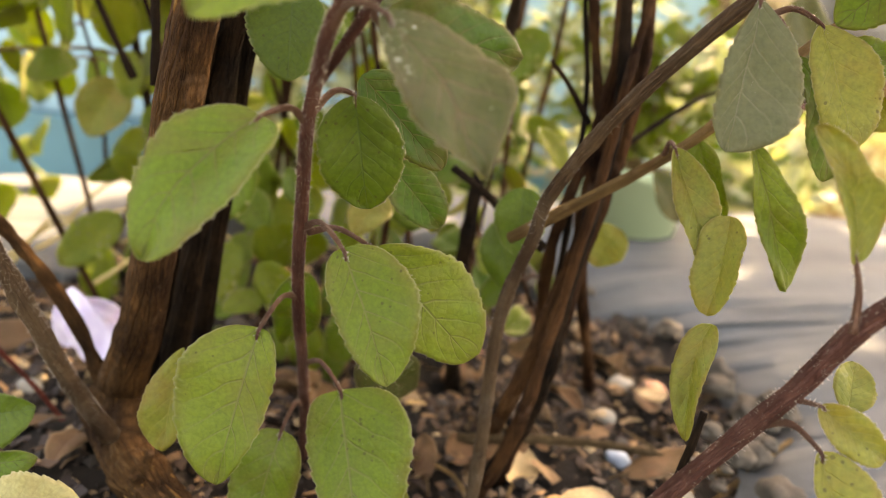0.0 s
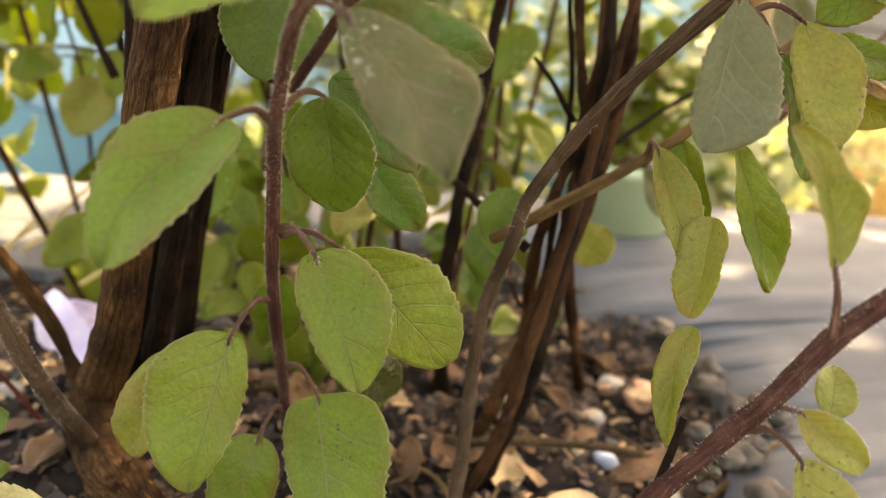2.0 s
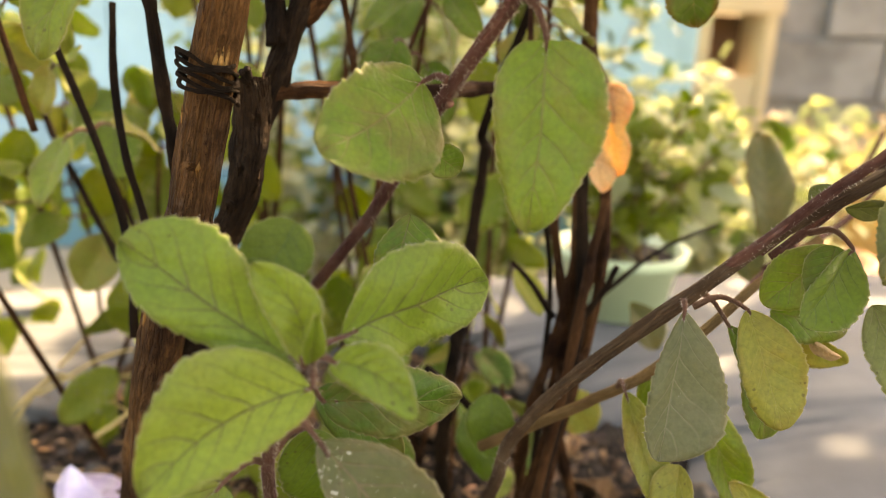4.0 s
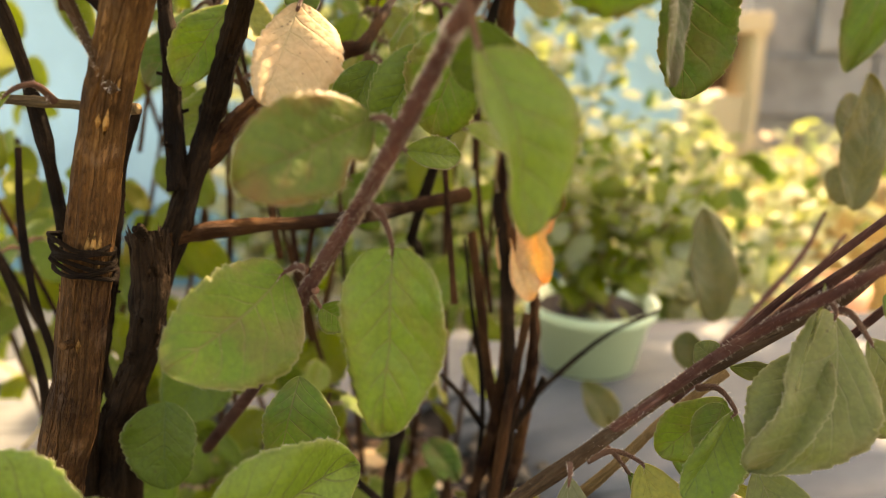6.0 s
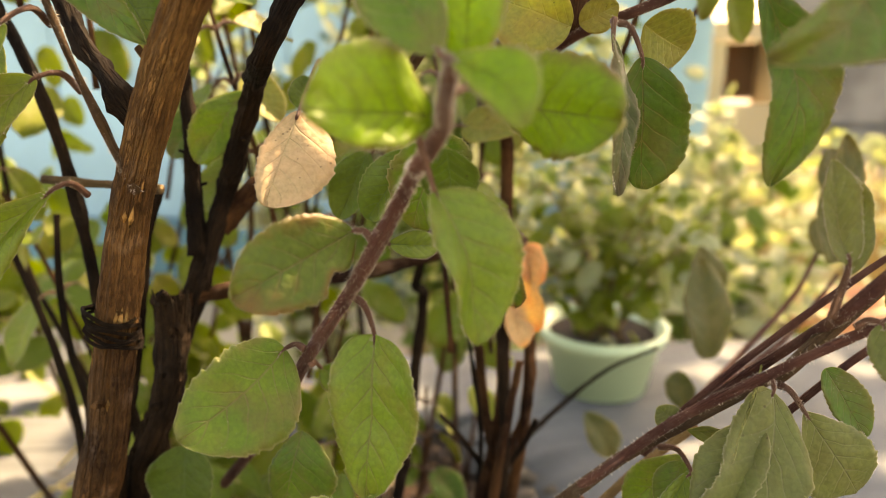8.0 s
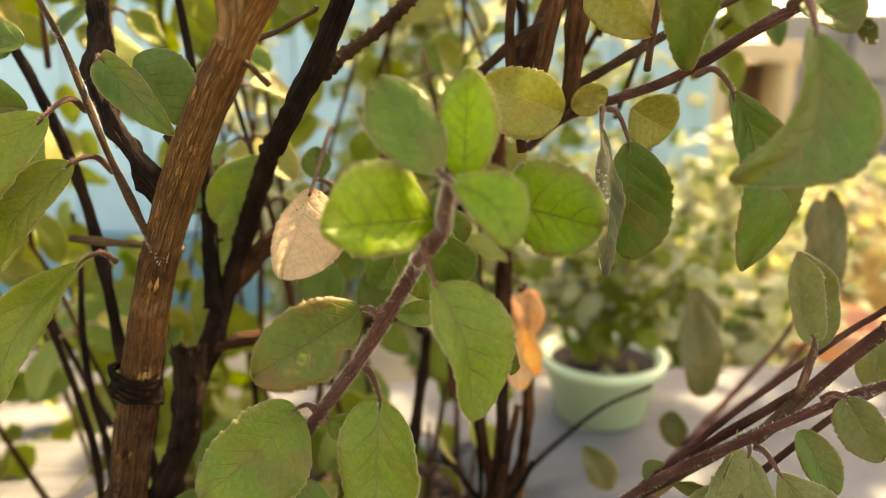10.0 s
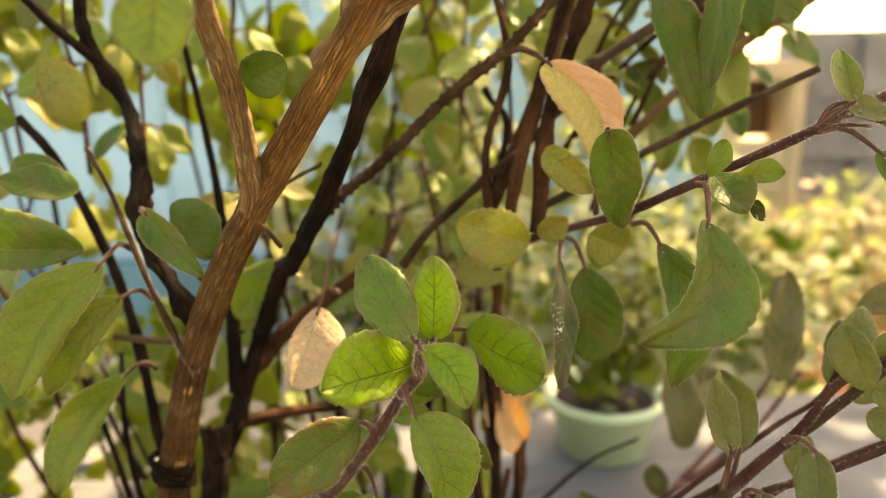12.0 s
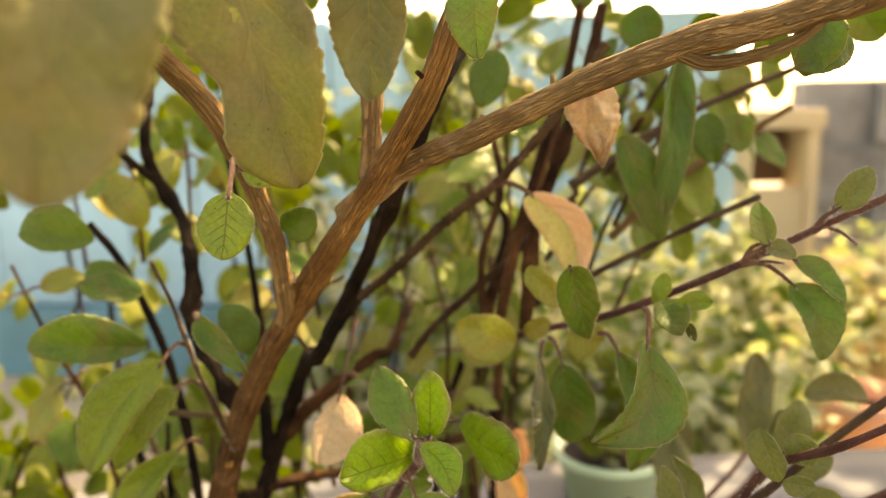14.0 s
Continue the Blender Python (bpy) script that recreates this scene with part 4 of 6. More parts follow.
limb_black = stem(shrub, [(-0.0270, 0.1740, 0.2682), (-0.0360, 0.1800, 0.2784), (-0.0435, 0.1860, 0.2856), (-0.0513, 0.1950, 0.2974), (-0.0516, 0.2000, 0.3078), (-0.0571, 0.2100, 0.3249), (-0.0641, 0.2180, 0.3358), (-0.0753, 0.2200, 0.3554), (-0.0764, 0.2250, 0.3802), (-0.0732, 0.2300, 0.4107)], 0.0024, 0.0019, "dark", rough=0.45, knots=0.6)
limb_black2 = stem(shrub, [(-0.0709, 0.2200, 0.3456), (-0.0792, 0.2120, 0.3560), (-0.0881, 0.2050, 0.3687), (-0.0999, 0.2000, 0.3783)], 0.0018, 0.0013, "dark", rough=0.25, knots=0.3)

# near shoot with a leafy tip
shoot_a = stem(shrub, [(-0.0200, 0.2320, -0.0100), (-0.0435, 0.2829, -0.0660), (-0.0353, 0.2219, 0.0279), (-0.0329, 0.1878, 0.0803), (-0.0288, 0.1656, 0.1145), (-0.0262, 0.1539, 0.1324), (-0.0212, 0.1422, 0.1505), (-0.0152, 0.1345, 0.1623), (-0.0128, 0.1306, 0.1684)], 0.0018, 0.0013, "purple", knots=0.15, hairy=900, label="purple hairy young stem")
leaf(shoot_a, (-0.0329, 0.1422, 0.1347), (-0.0502, 0.1250, 0.1094), (0.0126, 0.0080), (-0.01, -0.82, 0.57), "green", (-0.0260, 0.1547, 0.1313), bend=0.14, cup=0.5, shape=0.41, sweep=-0.105)
leaf(shoot_a, (-0.0100, 0.1252, 0.1557), (0.0088, 0.1146, 0.1316), (0.0110, 0.0072), (0.22, -0.82, 0.53), "dusty", (-0.0208, 0.1418, 0.1511), bend=0.08, cup=0.1, point=1.0, label='dusty olive leaf with browned rim', shape=0.55, sweep=0.059)
leaf(shoot_a, (-0.0174, 0.1587, 0.1385), (-0.0139, 0.1672, 0.1120), (0.0095, 0.0095), (0.09, -0.95, -0.29), "deep", (-0.0249, 0.1522, 0.1351), shape=0.44)
leaf(shoot_a, (-0.0181, 0.1568, 0.1051), (-0.0053, 0.1448, 0.0781), (0.0121, 0.0069), (0.10, -0.89, 0.44), "bright", (-0.0291, 0.1720, 0.1047), bend=0.12, cup=0.15, shape=0.41, sweep=0.012)
leaf(shoot_a, (-0.0119, 0.1669, 0.1023), (0.0147, 0.1703, 0.0739), (0.0133, 0.0091), (0.26, -0.95, 0.13), "bright", (-0.0282, 0.1729, 0.1032), bend=0.08, cup=0.05, shape=0.52)
leaf(shoot_a, (-0.0374, 0.1637, 0.0811), (-0.0441, 0.1506, 0.0456), (0.0071, 0.0149), (0.06, -0.94, 0.34), "bright", (-0.0330, 0.1880, 0.0800), bend=0.08, cup=0.2, shape=0.39, sweep=-0.005)
leaf(shoot_a, (-0.0640, 0.1879, 0.0622), (-0.0677, 0.1794, 0.0340), (0.0047, 0.0075), (-0.03, -0.96, 0.29), "yellow", shape=0.59)
leaf(shoot_a, (-0.0363, 0.1890, 0.0382), (-0.0445, 0.1825, 0.0006), (0.0091, 0.0106), (-0.04, -0.98, 0.18), "bright", (-0.0362, 0.2220, 0.0278), cup=0.12, shape=0.36)
leaf(shoot_a, (-0.0197, 0.1837, 0.0555), (-0.0095, 0.1621, 0.0178), (0.0182, 0.0105), (-0.06, -0.87, 0.48), "bright", (-0.0332, 0.2068, 0.0511), cup=0.12, shape=0.30)
leaf(shoot_a, (-0.0166, 0.2203, 0.0512), (-0.0004, 0.2335, 0.0292), 0.0215, (0.42, -0.88, -0.22), "dusty")
leaf(shoot_a, (-0.0191, 0.2570, -0.0180), (0.0017, 0.3090, -0.0997), 0.0300, (0.75, -0.63, -0.21), "yellow")
leaf(shoot_a, (-0.0341, 0.2120, 0.0787), (-0.0452, 0.2395, 0.0425), 0.0170, (-0.24, -0.81, -0.54), "green")

# leaf rosette at its tip
leaf(shoot_a, (-0.0133, 0.1275, 0.1696), (-0.0454, 0.1326, 0.1901), (0.0071, 0.0116), (0.02, -0.96, 0.27), "fresh", (-0.0131, 0.1308, 0.1680), bend=0.15, cup=0.12, shape=0.62, sweep=0.012)
leaf(shoot_a, (-0.0126, 0.1265, 0.1698), (-0.0212, 0.1281, 0.1881), (0.0046, 0.0047), (0.06, -0.99, 0.12), "fresh", (-0.0128, 0.1306, 0.1684), bend=0.1, cup=0.25, shape=0.57, sweep=-0.151)
leaf(shoot_a, (-0.0072, 0.1342, 0.1720), (0.0205, 0.1592, 0.1756), (0.0128, 0.0095), (0.65, -0.74, 0.16), "fresh", (-0.0125, 0.1308, 0.1680), bend=0.15, cup=0.15, shape=0.48, sweep=0.026)
leaf(shoot_a, (-0.0080, 0.1267, 0.1709), (0.0075, 0.1172, 0.1654), (0.0051, 0.0039), (-0.36, -0.83, 0.42), "fresh", (-0.0126, 0.1310, 0.1677), bend=0.15, cup=0.2, shape=0.43, sweep=0.127)
leaf(shoot_a, (-0.0113, 0.1263, 0.1659), (-0.0368, 0.1114, 0.1525), (0.0071, 0.0122), (0.27, -0.86, 0.44), "fresh", (-0.0130, 0.1320, 0.1662), bend=0.18, cup=0.25, shape=0.44, sweep=-0.094)
leaf(shoot_a, (-0.0122, 0.1444, 0.1533), (0.0169, 0.1558, 0.1488), (0.0077, 0.0072), (0.39, -0.89, 0.25), "green", (-0.0127, 0.1324, 0.1656), bend=0.12, cup=0.12, shape=0.43)
leaf(shoot_a, (-0.0115, 0.1258, 0.1706), (-0.0093, 0.1198, 0.1821), 0.0042, (0.50, -0.72, -0.48), "fresh")

# grey-green branch
branch_g = stem(shrub, [(0.0190, 0.1985, -0.0160), (0.0227, 0.2004, 0.0222), (0.0244, 0.2046, 0.0713), (0.0304, 0.2001, 0.0985), (0.0338, 0.1992, 0.1125), (0.0468, 0.1869, 0.1384), (0.0690, 0.1735, 0.1668), (0.0920, 0.1735, 0.1862), (0.1246, 0.1745, 0.2062), (0.1220, 0.1635, 0.2121), (0.1387, 0.1613, 0.2329), (0.1492, 0.1569, 0.2464), (0.1851, 0.1564, 0.2798), (0.2493, 0.1691, 0.3211)], 0.0021, 0.0013, "grey", knots=0.25, hairy=260)
leaf(branch_g, (0.0683, 0.1691, 0.1662), (0.0621, 0.1562, 0.1340), (0.0133, 0.0055), (-0.01, -0.93, 0.37), "grey", (0.0690, 0.1735, 0.1668), bend=0.1, cup=0.15, label='pale grey-green leaf seen from beneath', shape=0.62)
leaf(branch_g, (0.0873, 0.1882, 0.1552), (0.0983, 0.1809, 0.1257), (0.0086, 0.0056), (-0.01, -0.97, 0.24), "green", (0.0760, 0.1858, 0.1644), bend=0.12, cup=0.2, shape=0.60, sweep=0.104)
leaf(branch_g, (0.0859, 0.1989, 0.1320), (0.1014, 0.1935, 0.0920), (0.0068, 0.0045), (0.02, -0.99, 0.14), "bright", cup=0.5, point=0.4, shape=0.53)
leaf(branch_g, (0.1083, 0.1832, 0.1785), (0.0934, 0.1840, 0.1627), (0.0067, 0.0077), (-0.20, -0.97, 0.14), "green", bend=0.2, shape=0.53)
leaf(branch_g, (0.0999, 0.1928, 0.1577), (0.1205, 0.1910, 0.1539), (0.0044, 0.0065), (-0.03, -0.96, 0.29), "green", bend=0.2, shape=0.44)
leaf(branch_g, (0.1113, 0.1912, 0.1511), (0.1183, 0.1877, 0.1472), 0.0074, (-0.58, -0.71, -0.40), "dry", curl=2.2, label='curled dead leaf tip')
leaf(branch_g, (0.1089, 0.2032, 0.1490), (0.1280, 0.1999, 0.1402), 0.0124, (-0.36, -0.80, -0.48), "yellow")
leaf(branch_g, (0.1049, 0.1764, 0.1809), (0.0998, 0.1727, 0.1684), 0.0103, (-0.52, -0.74, 0.43), "green")
branch_h = stem(shrub, [(0.0281, 0.2338, 0.0890), (0.0559, 0.2192, 0.1127), (0.0610, 0.2176, 0.1168), (0.0742, 0.2088, 0.1302), (0.0875, 0.2032, 0.1474), (0.1019, 0.2068, 0.1603), (0.1194, 0.2103, 0.1733)], 0.0019, 0.0013, "brown", knots=0.2)
leaf(branch_h, (0.0665, 0.2023, 0.1278), (0.0762, 0.1885, 0.0972), (0.0057, 0.0048), (-0.06, -0.92, 0.39), "yellow", (0.0671, 0.2124, 0.1243), cup=0.7, bend=0.3, point=0.45, shape=0.50)
leaf(branch_h, (0.0750, 0.2085, 0.1295), (0.0828, 0.2014, 0.1070), 0.0130, (-0.77, -0.63, -0.07), "bright", cup=0.5, point=0.45)
leaf(branch_h, (0.0796, 0.1877, 0.1133), (0.0756, 0.1800, 0.0879), 0.0132, (-0.71, -0.63, 0.30), "yellow", cup=0.5, sweep=0.06, point=0.4, shape=0.4)
leaf(branch_h, (0.0761, 0.1775, 0.0867), (0.0707, 0.1658, 0.0585), 0.0094, (-0.64, -0.66, 0.39), "yellow", cup=0.45, bend=0.2, sweep=-0.05, point=0.5, shape=0.35)
leaf(branch_h, (0.0770, 0.2882, 0.0826), (0.0690, 0.2835, 0.0666), 0.0187, (-0.35, -0.84, 0.42), "yellow")
leaf(branch_h, (0.0319, 0.2438, 0.1043), (0.0316, 0.2370, 0.0822), 0.0175, (-0.28, -0.92, 0.29), "deep")
leaf(branch_h, (0.0265, 0.2600, 0.0883), (0.0326, 0.2520, 0.0630), 0.0167, (-0.55, -0.83, 0.13), "deep")

# purple branch low at the side
branch_p = stem(shrub, [(0.0330, 0.1720, -0.0150), (0.0440, 0.1620, 0.0130), (0.0535, 0.1547, 0.0346), (0.0630, 0.1478, 0.0562), (0.0732, 0.1415, 0.0767), (0.0791, 0.1355, 0.0913), (0.0842, 0.1313, 0.1049), (0.0918, 0.1283, 0.1157), (0.1024, 0.1263, 0.1299)], 0.0026, 0.0021, "purple", knots=0.12, hairy=200, label="purple-brown young branch")
leaf(branch_p, (0.0809, 0.1311, 0.1188), (0.0696, 0.1348, 0.1435), (0.0036, 0.0047), (0.02, -0.99, 0.16), "yellow", (0.0828, 0.1295, 0.1056), bend=-0.14, cup=0.5, point=0.5, notch=(0.6, -1, 0.25, 0.12), label='yellowing leaf with dark spots', shape=0.42, sweep=-0.125)
leaf(branch_p, (0.0830, 0.1341, 0.0876), (0.0960, 0.1290, 0.0789), (0.0040, 0.0047), (-0.12, -0.93, 0.36), "yellow", (0.0758, 0.1392, 0.0815), cup=0.5, point=0.45, shape=0.47)
leaf(branch_p, (0.0937, 0.1412, 0.0831), (0.0975, 0.1489, 0.0916), 0.0096, (-0.00, -0.74, 0.67), "yellow")
leaf(branch_p, (0.0828, 0.1297, 0.0798), (0.0891, 0.1208, 0.0585), (0.0078, 0.0032), (-0.04, -0.93, 0.38), "yellow", (0.0757, 0.1401, 0.0791), cup=0.4, point=0.45, shape=0.44)
leaf(branch_p, (0.0931, 0.1278, 0.0679), (0.0977, 0.1244, 0.0574), 0.0073, (-0.67, -0.74, -0.05), "yellow")
spur_p = stem(shrub, [(0.0623, 0.1478, 0.0531), (0.0647, 0.1484, 0.0650), (0.0670, 0.1497, 0.0758)], 0.0011, 0.0007, "dark", knots=0.2)
spur_q = stem(shrub, [(0.0635, 0.1462, 0.0512), (0.0677, 0.1386, 0.0508), (0.0724, 0.1325, 0.0484)], 0.0016, 0.0013, "purple")

# brown branch close by
branch_n = stem(shrub, [(-0.0935, 0.2065, 0.0198), (-0.0987, 0.1934, 0.0451), (-0.1044, 0.1854, 0.0700), (-0.1105, 0.1773, 0.0949)], 0.0026, 0.0024, "grey", rough=0.25, knots=0.5, hairy=420)
branch_m = stem(shrub, [(-0.1052, 0.2330, 0.0197), (-0.1184, 0.2325, 0.0514), (-0.1296, 0.2286, 0.0723), (-0.1429, 0.2243, 0.0914)], 0.0020, 0.0017, "trunk", rough=0.3, knots=0.7)
twig_red = stem(shrub, [(-0.1142, 0.2567, -0.0414), (-0.1420, 0.2593, -0.0009), (-0.1646, 0.2580, 0.0272)], 0.0010, 0.0008, "red")
leaf(branch_n, (-0.1237, 0.1895, 0.0345), (-0.1078, 0.1902, 0.0376), (0.0059, 0.0092), (-0.02, -0.95, 0.30), "deep", shape=0.40)
leaf(branch_n, (-0.1166, 0.1764, 0.0269), (-0.1011, 0.1773, 0.0304), (0.0033, 0.0046), (-0.02, -0.95, 0.30), "green", shape=0.47)
leaf(branch_n, (-0.1077, 0.1604, 0.0264), (-0.0806, 0.1607, 0.0291), (0.0093, 0.0160), (-0.02, -0.95, 0.30), "straw", label='bleached yellow leaf', shape=0.53)

# second shoot, with a scorched leaf and a fresh tip
shoot_b = stem(shrub, [(-0.0400, 0.2420, 0.1300), (-0.0105, 0.2092, 0.1733), (0.0080, 0.1725, 0.2084), (0.0221, 0.1550, 0.2316), (0.0311, 0.1456, 0.2474), (0.0390, 0.1364, 0.2626), (0.0396, 0.1355, 0.2641), (0.0444, 0.1293, 0.2714), (0.0451, 0.1238, 0.2761), (0.0466, 0.1179, 0.2832)], 0.0018, 0.0012, "purple", knots=0.15, hairy=1100, label="purple hairy young stem")
leaf(shoot_b, (0.0291, 0.1520, 0.2257), (0.0271, 0.1451, 0.1900), (0.0128, 0.0088), (-0.37, -0.91, 0.20), "green", (0.0250, 0.1542, 0.2330), bend=0.1, cup=0.42, shape=0.35, sweep=0.027)
leaf(shoot_b, (0.0061, 0.1656, 0.2164), (-0.0122, 0.1425, 0.2047), (0.0135, 0.0103), (0.56, -0.68, 0.47), "green", (0.0110, 0.1639, 0.2169), bend=0.12, cup=0.1, shape=0.45, sweep=0.046)
leaf(shoot_b, (0.0262, 0.1473, 0.2496), (0.0069, 0.1273, 0.2418), (0.0086, 0.0082), (0.60, -0.71, 0.36), "scorched", (0.0302, 0.1451, 0.2481), bend=0.15, cup=0.2, notch=(0.35, 1, 0.4, 0.1), label='green leaf with scorched brown rim', shape=0.53)
leaf(shoot_b, (0.0432, 0.1279, 0.2615), (0.0510, 0.1258, 0.2341), (0.0100, 0.0059), (0.61, -0.76, 0.23), "green", (0.0371, 0.1268, 0.2787), bend=0.2, cup=0.42, shape=0.39, sweep=0.060)
leaf(shoot_b, (0.0309, 0.1684, 0.2413), (0.0423, 0.1763, 0.2387), (0.0035, 0.0032), (0.59, -0.79, 0.19), "deep", (0.0314, 0.1448, 0.2487), shape=0.51)
leaf(shoot_b, (0.0368, 0.1762, 0.2617), (0.0248, 0.1775, 0.2451), (0.0071, 0.0068), (-0.14, -0.99, 0.02), "deep", shape=0.50)
leaf(shoot_b, (0.0438, 0.1652, 0.2652), (0.0363, 0.1746, 0.2438), 0.0172, (-0.43, -0.87, -0.23), "green")
leaf(shoot_b, (0.0559, 0.1580, 0.2410), (0.0597, 0.1606, 0.2289), 0.0103, (-0.43, -0.85, -0.32), "scorched")
leaf(shoot_b, (0.0034, 0.1877, 0.1824), (-0.0020, 0.1816, 0.1608), (0.0135, 0.0058), (0.03, -0.96, 0.26), "green", shape=0.54)
leaf(shoot_b, (-0.0420, 0.2166, 0.1605), (-0.0418, 0.2097, 0.1353), (0.0101, 0.0114), (0.03, -0.96, 0.26), "deep", shape=0.44)
leaf(shoot_b, (0.0077, 0.1969, 0.1972), (0.0158, 0.2000, 0.1911), 0.0095, (0.29, -0.95, -0.09), "green", (0.0119, 0.1668, 0.2119))

# fresh rosette of the second shoot
leaf(shoot_b, (0.0447, 0.1182, 0.2840), (0.0328, 0.1312, 0.2997), (0.0070, 0.0052), (-0.07, -0.79, 0.60), "green", (0.0459, 0.1202, 0.2819), cup=0.15, shape=0.50)
leaf(shoot_b, (0.0485, 0.1235, 0.2822), (0.0492, 0.1239, 0.3016), (0.0049, 0.0059), (-0.08, -1.00, 0.02), "lush", (0.0463, 0.1192, 0.2811), cup=0.2, shape=0.47)
leaf(shoot_b, (0.0438, 0.1314, 0.2734), (0.0255, 0.1079, 0.2766), (0.0057, 0.0105), (0.79, -0.58, 0.21), "lush", (0.0451, 0.1229, 0.2776), cup=0.2, shape=0.60)
leaf(shoot_b, (0.0462, 0.1159, 0.2834), (0.0569, 0.1049, 0.2745), (0.0057, 0.0038), (-0.29, -0.76, 0.58), "lush", (0.0467, 0.1187, 0.2818), cup=0.2, shape=0.58, sweep=0.119)
leaf(shoot_b, (0.0549, 0.1542, 0.2736), (0.0737, 0.1218, 0.2737), (0.0103, 0.0078), (-0.85, -0.49, 0.19), "lush", (0.0468, 0.1225, 0.2783), cup=0.15, shape=0.62)
leaf(shoot_b, (0.0447, 0.1494, 0.2659), (0.0455, 0.1561, 0.2532), 0.0124, (-0.03, -0.88, -0.47), "deep")

# side branch with hanging leaves
branch_u = stem(shrub, [(0.0669, 0.2169, 0.2774), (0.0764, 0.2044, 0.2876), (0.0998, 0.1880, 0.2979), (0.1147, 0.1613, 0.3115), (0.1402, 0.1539, 0.3251), (0.1605, 0.1545, 0.3350), (0.1813, 0.1533, 0.3454)], 0.0014, 0.0011, "purple", knots=0.15, hairy=420)
leaf(branch_u, (0.1090, 0.1293, 0.3077), (0.0930, 0.1189, 0.2829), (0.0099, 0.0062), (0.16, -0.94, 0.29), "green", (0.1112, 0.1469, 0.3132), bend=0.05, cup=0.45, label='arched leaf folded along its rib', shape=0.42, sweep=0.272)
leaf(branch_u, (0.1050, 0.1568, 0.2967), (0.1097, 0.1535, 0.2574), (0.0079, 0.0059), (0.04, -1.00, 0.09), "green", (0.1002, 0.1657, 0.2997), cup=0.3, bend=0.15, shape=0.53, sweep=0.147)
leaf(branch_u, (0.0888, 0.1435, 0.3269), (0.0956, 0.1574, 0.3000), (0.0060, 0.0063), (0.18, -0.89, -0.42), "green", (0.0917, 0.1779, 0.3006), bend=0.1, shape=0.30)
leaf(branch_u, (0.0815, 0.1776, 0.2872), (0.0803, 0.1586, 0.2543), (0.0042, 0.0094), (0.75, -0.58, 0.31), "dusty", (0.0829, 0.1853, 0.2906), cup=0.35, shape=0.49)
leaf(branch_u, (0.0897, 0.1842, 0.2828), (0.0928, 0.1894, 0.2502), (0.0110, 0.0067), (0.01, -0.99, -0.16), "green", (0.0852, 0.1906, 0.2905), shape=0.50)
leaf(branch_u, (0.1163, 0.1533, 0.3147), (0.1203, 0.1382, 0.3078), (0.0058, 0.0043), (-0.39, -0.47, 0.79), "green", shape=0.56)
leaf(branch_u, (0.1136, 0.1474, 0.3147), (0.1173, 0.1477, 0.3238), (0.0023, 0.0032), (-0.04, -1.00, 0.06), "green", shape=0.58)
leaf(branch_u, (0.1195, 0.1447, 0.3152), (0.1297, 0.1423, 0.3164), (0.0037, 0.0021), (-0.24, -0.95, 0.20), "green", shape=0.59)
leaf(branch_u, (0.1232, 0.1425, 0.3099), (0.1246, 0.1394, 0.3056), 0.0037, (-0.77, -0.61, 0.19), "dusty")
leaf(branch_u, (0.0734, 0.1875, 0.2896), (0.0518, 0.1833, 0.2973), (0.0103, 0.0075), (0.21, -0.97, 0.06), "yellow", shape=0.48)
leaf(branch_u, (0.0763, 0.1953, 0.2905), (0.0860, 0.1969, 0.2951), 0.0086, (0.20, -0.98, -0.08), "yellow")
leaf(branch_u, (0.0924, 0.1961, 0.2904), (0.1060, 0.2054, 0.2838), 0.0167, (0.43, -0.85, -0.31), "yellow")
leaf(branch_u, (0.1541, 0.1500, 0.3200), (0.1610, 0.1420, 0.2990), (0.0072, 0.0056), (0.09, -0.93, 0.35), "green", (0.1404, 0.1538, 0.3248), cup=0.35, bend=0.15, shape=0.42, sweep=0.14)
leaf(branch_u, (0.1545, 0.1510, 0.3270), (0.1676, 0.1450, 0.3153), (0.0050, 0.0026), (0.21, -0.83, 0.62), "green", (0.1408, 0.1532, 0.3254), cup=0.3, bend=0.25, shape=0.40)
leaf(branch_u, (0.1470, 0.1500, 0.3318), (0.1445, 0.1545, 0.3441), (0.0062, 0.0026), (0.25, -0.95, -0.02), "green", (0.1404, 0.1532, 0.3258), cup=0.5, shape=0.40)
leaf(branch_u, (0.1463, 0.1520, 0.3318), (0.1548, 0.1500, 0.3282), (0.0030, 0.0030), (-0.05, -0.90, 0.40), "silver", (0.1406, 0.1530, 0.3256), cup=0.4, shape=0.45)
leaf(branch_u, (0.1660, 0.1510, 0.3420), (0.1740, 0.1500, 0.3540), 0.0090, (-0.19, -0.98, -0.01), "silver", (0.1612, 0.1546, 0.3354))

# right-hand spray, further off
branch_v = stem(shrub, [(0.1002, 0.1975, 0.1712), (0.1176, 0.1862, 0.1969), (0.1291, 0.1610, 0.2252), (0.1246, 0.1463, 0.2330), (0.1392, 0.1441, 0.2503), (0.1465, 0.1365, 0.2685), (0.1612, 0.1157, 0.2872), (0.1964, 0.1175, 0.3073)], 0.0013, 0.0010, "purple", hairy=200)
branch_v2 = stem(shrub, [(0.0760, 0.1735, 0.1735), (0.0840, 0.1695, 0.1830), (0.0983, 0.1627, 0.2003), (0.1132, 0.1520, 0.2167), (0.1337, 0.1489, 0.2298), (0.1433, 0.1474, 0.2343), (0.1627, 0.1457, 0.2448), (0.2176, 0.1533, 0.2662)], 0.0013, 0.0009, "purple", hairy=160)
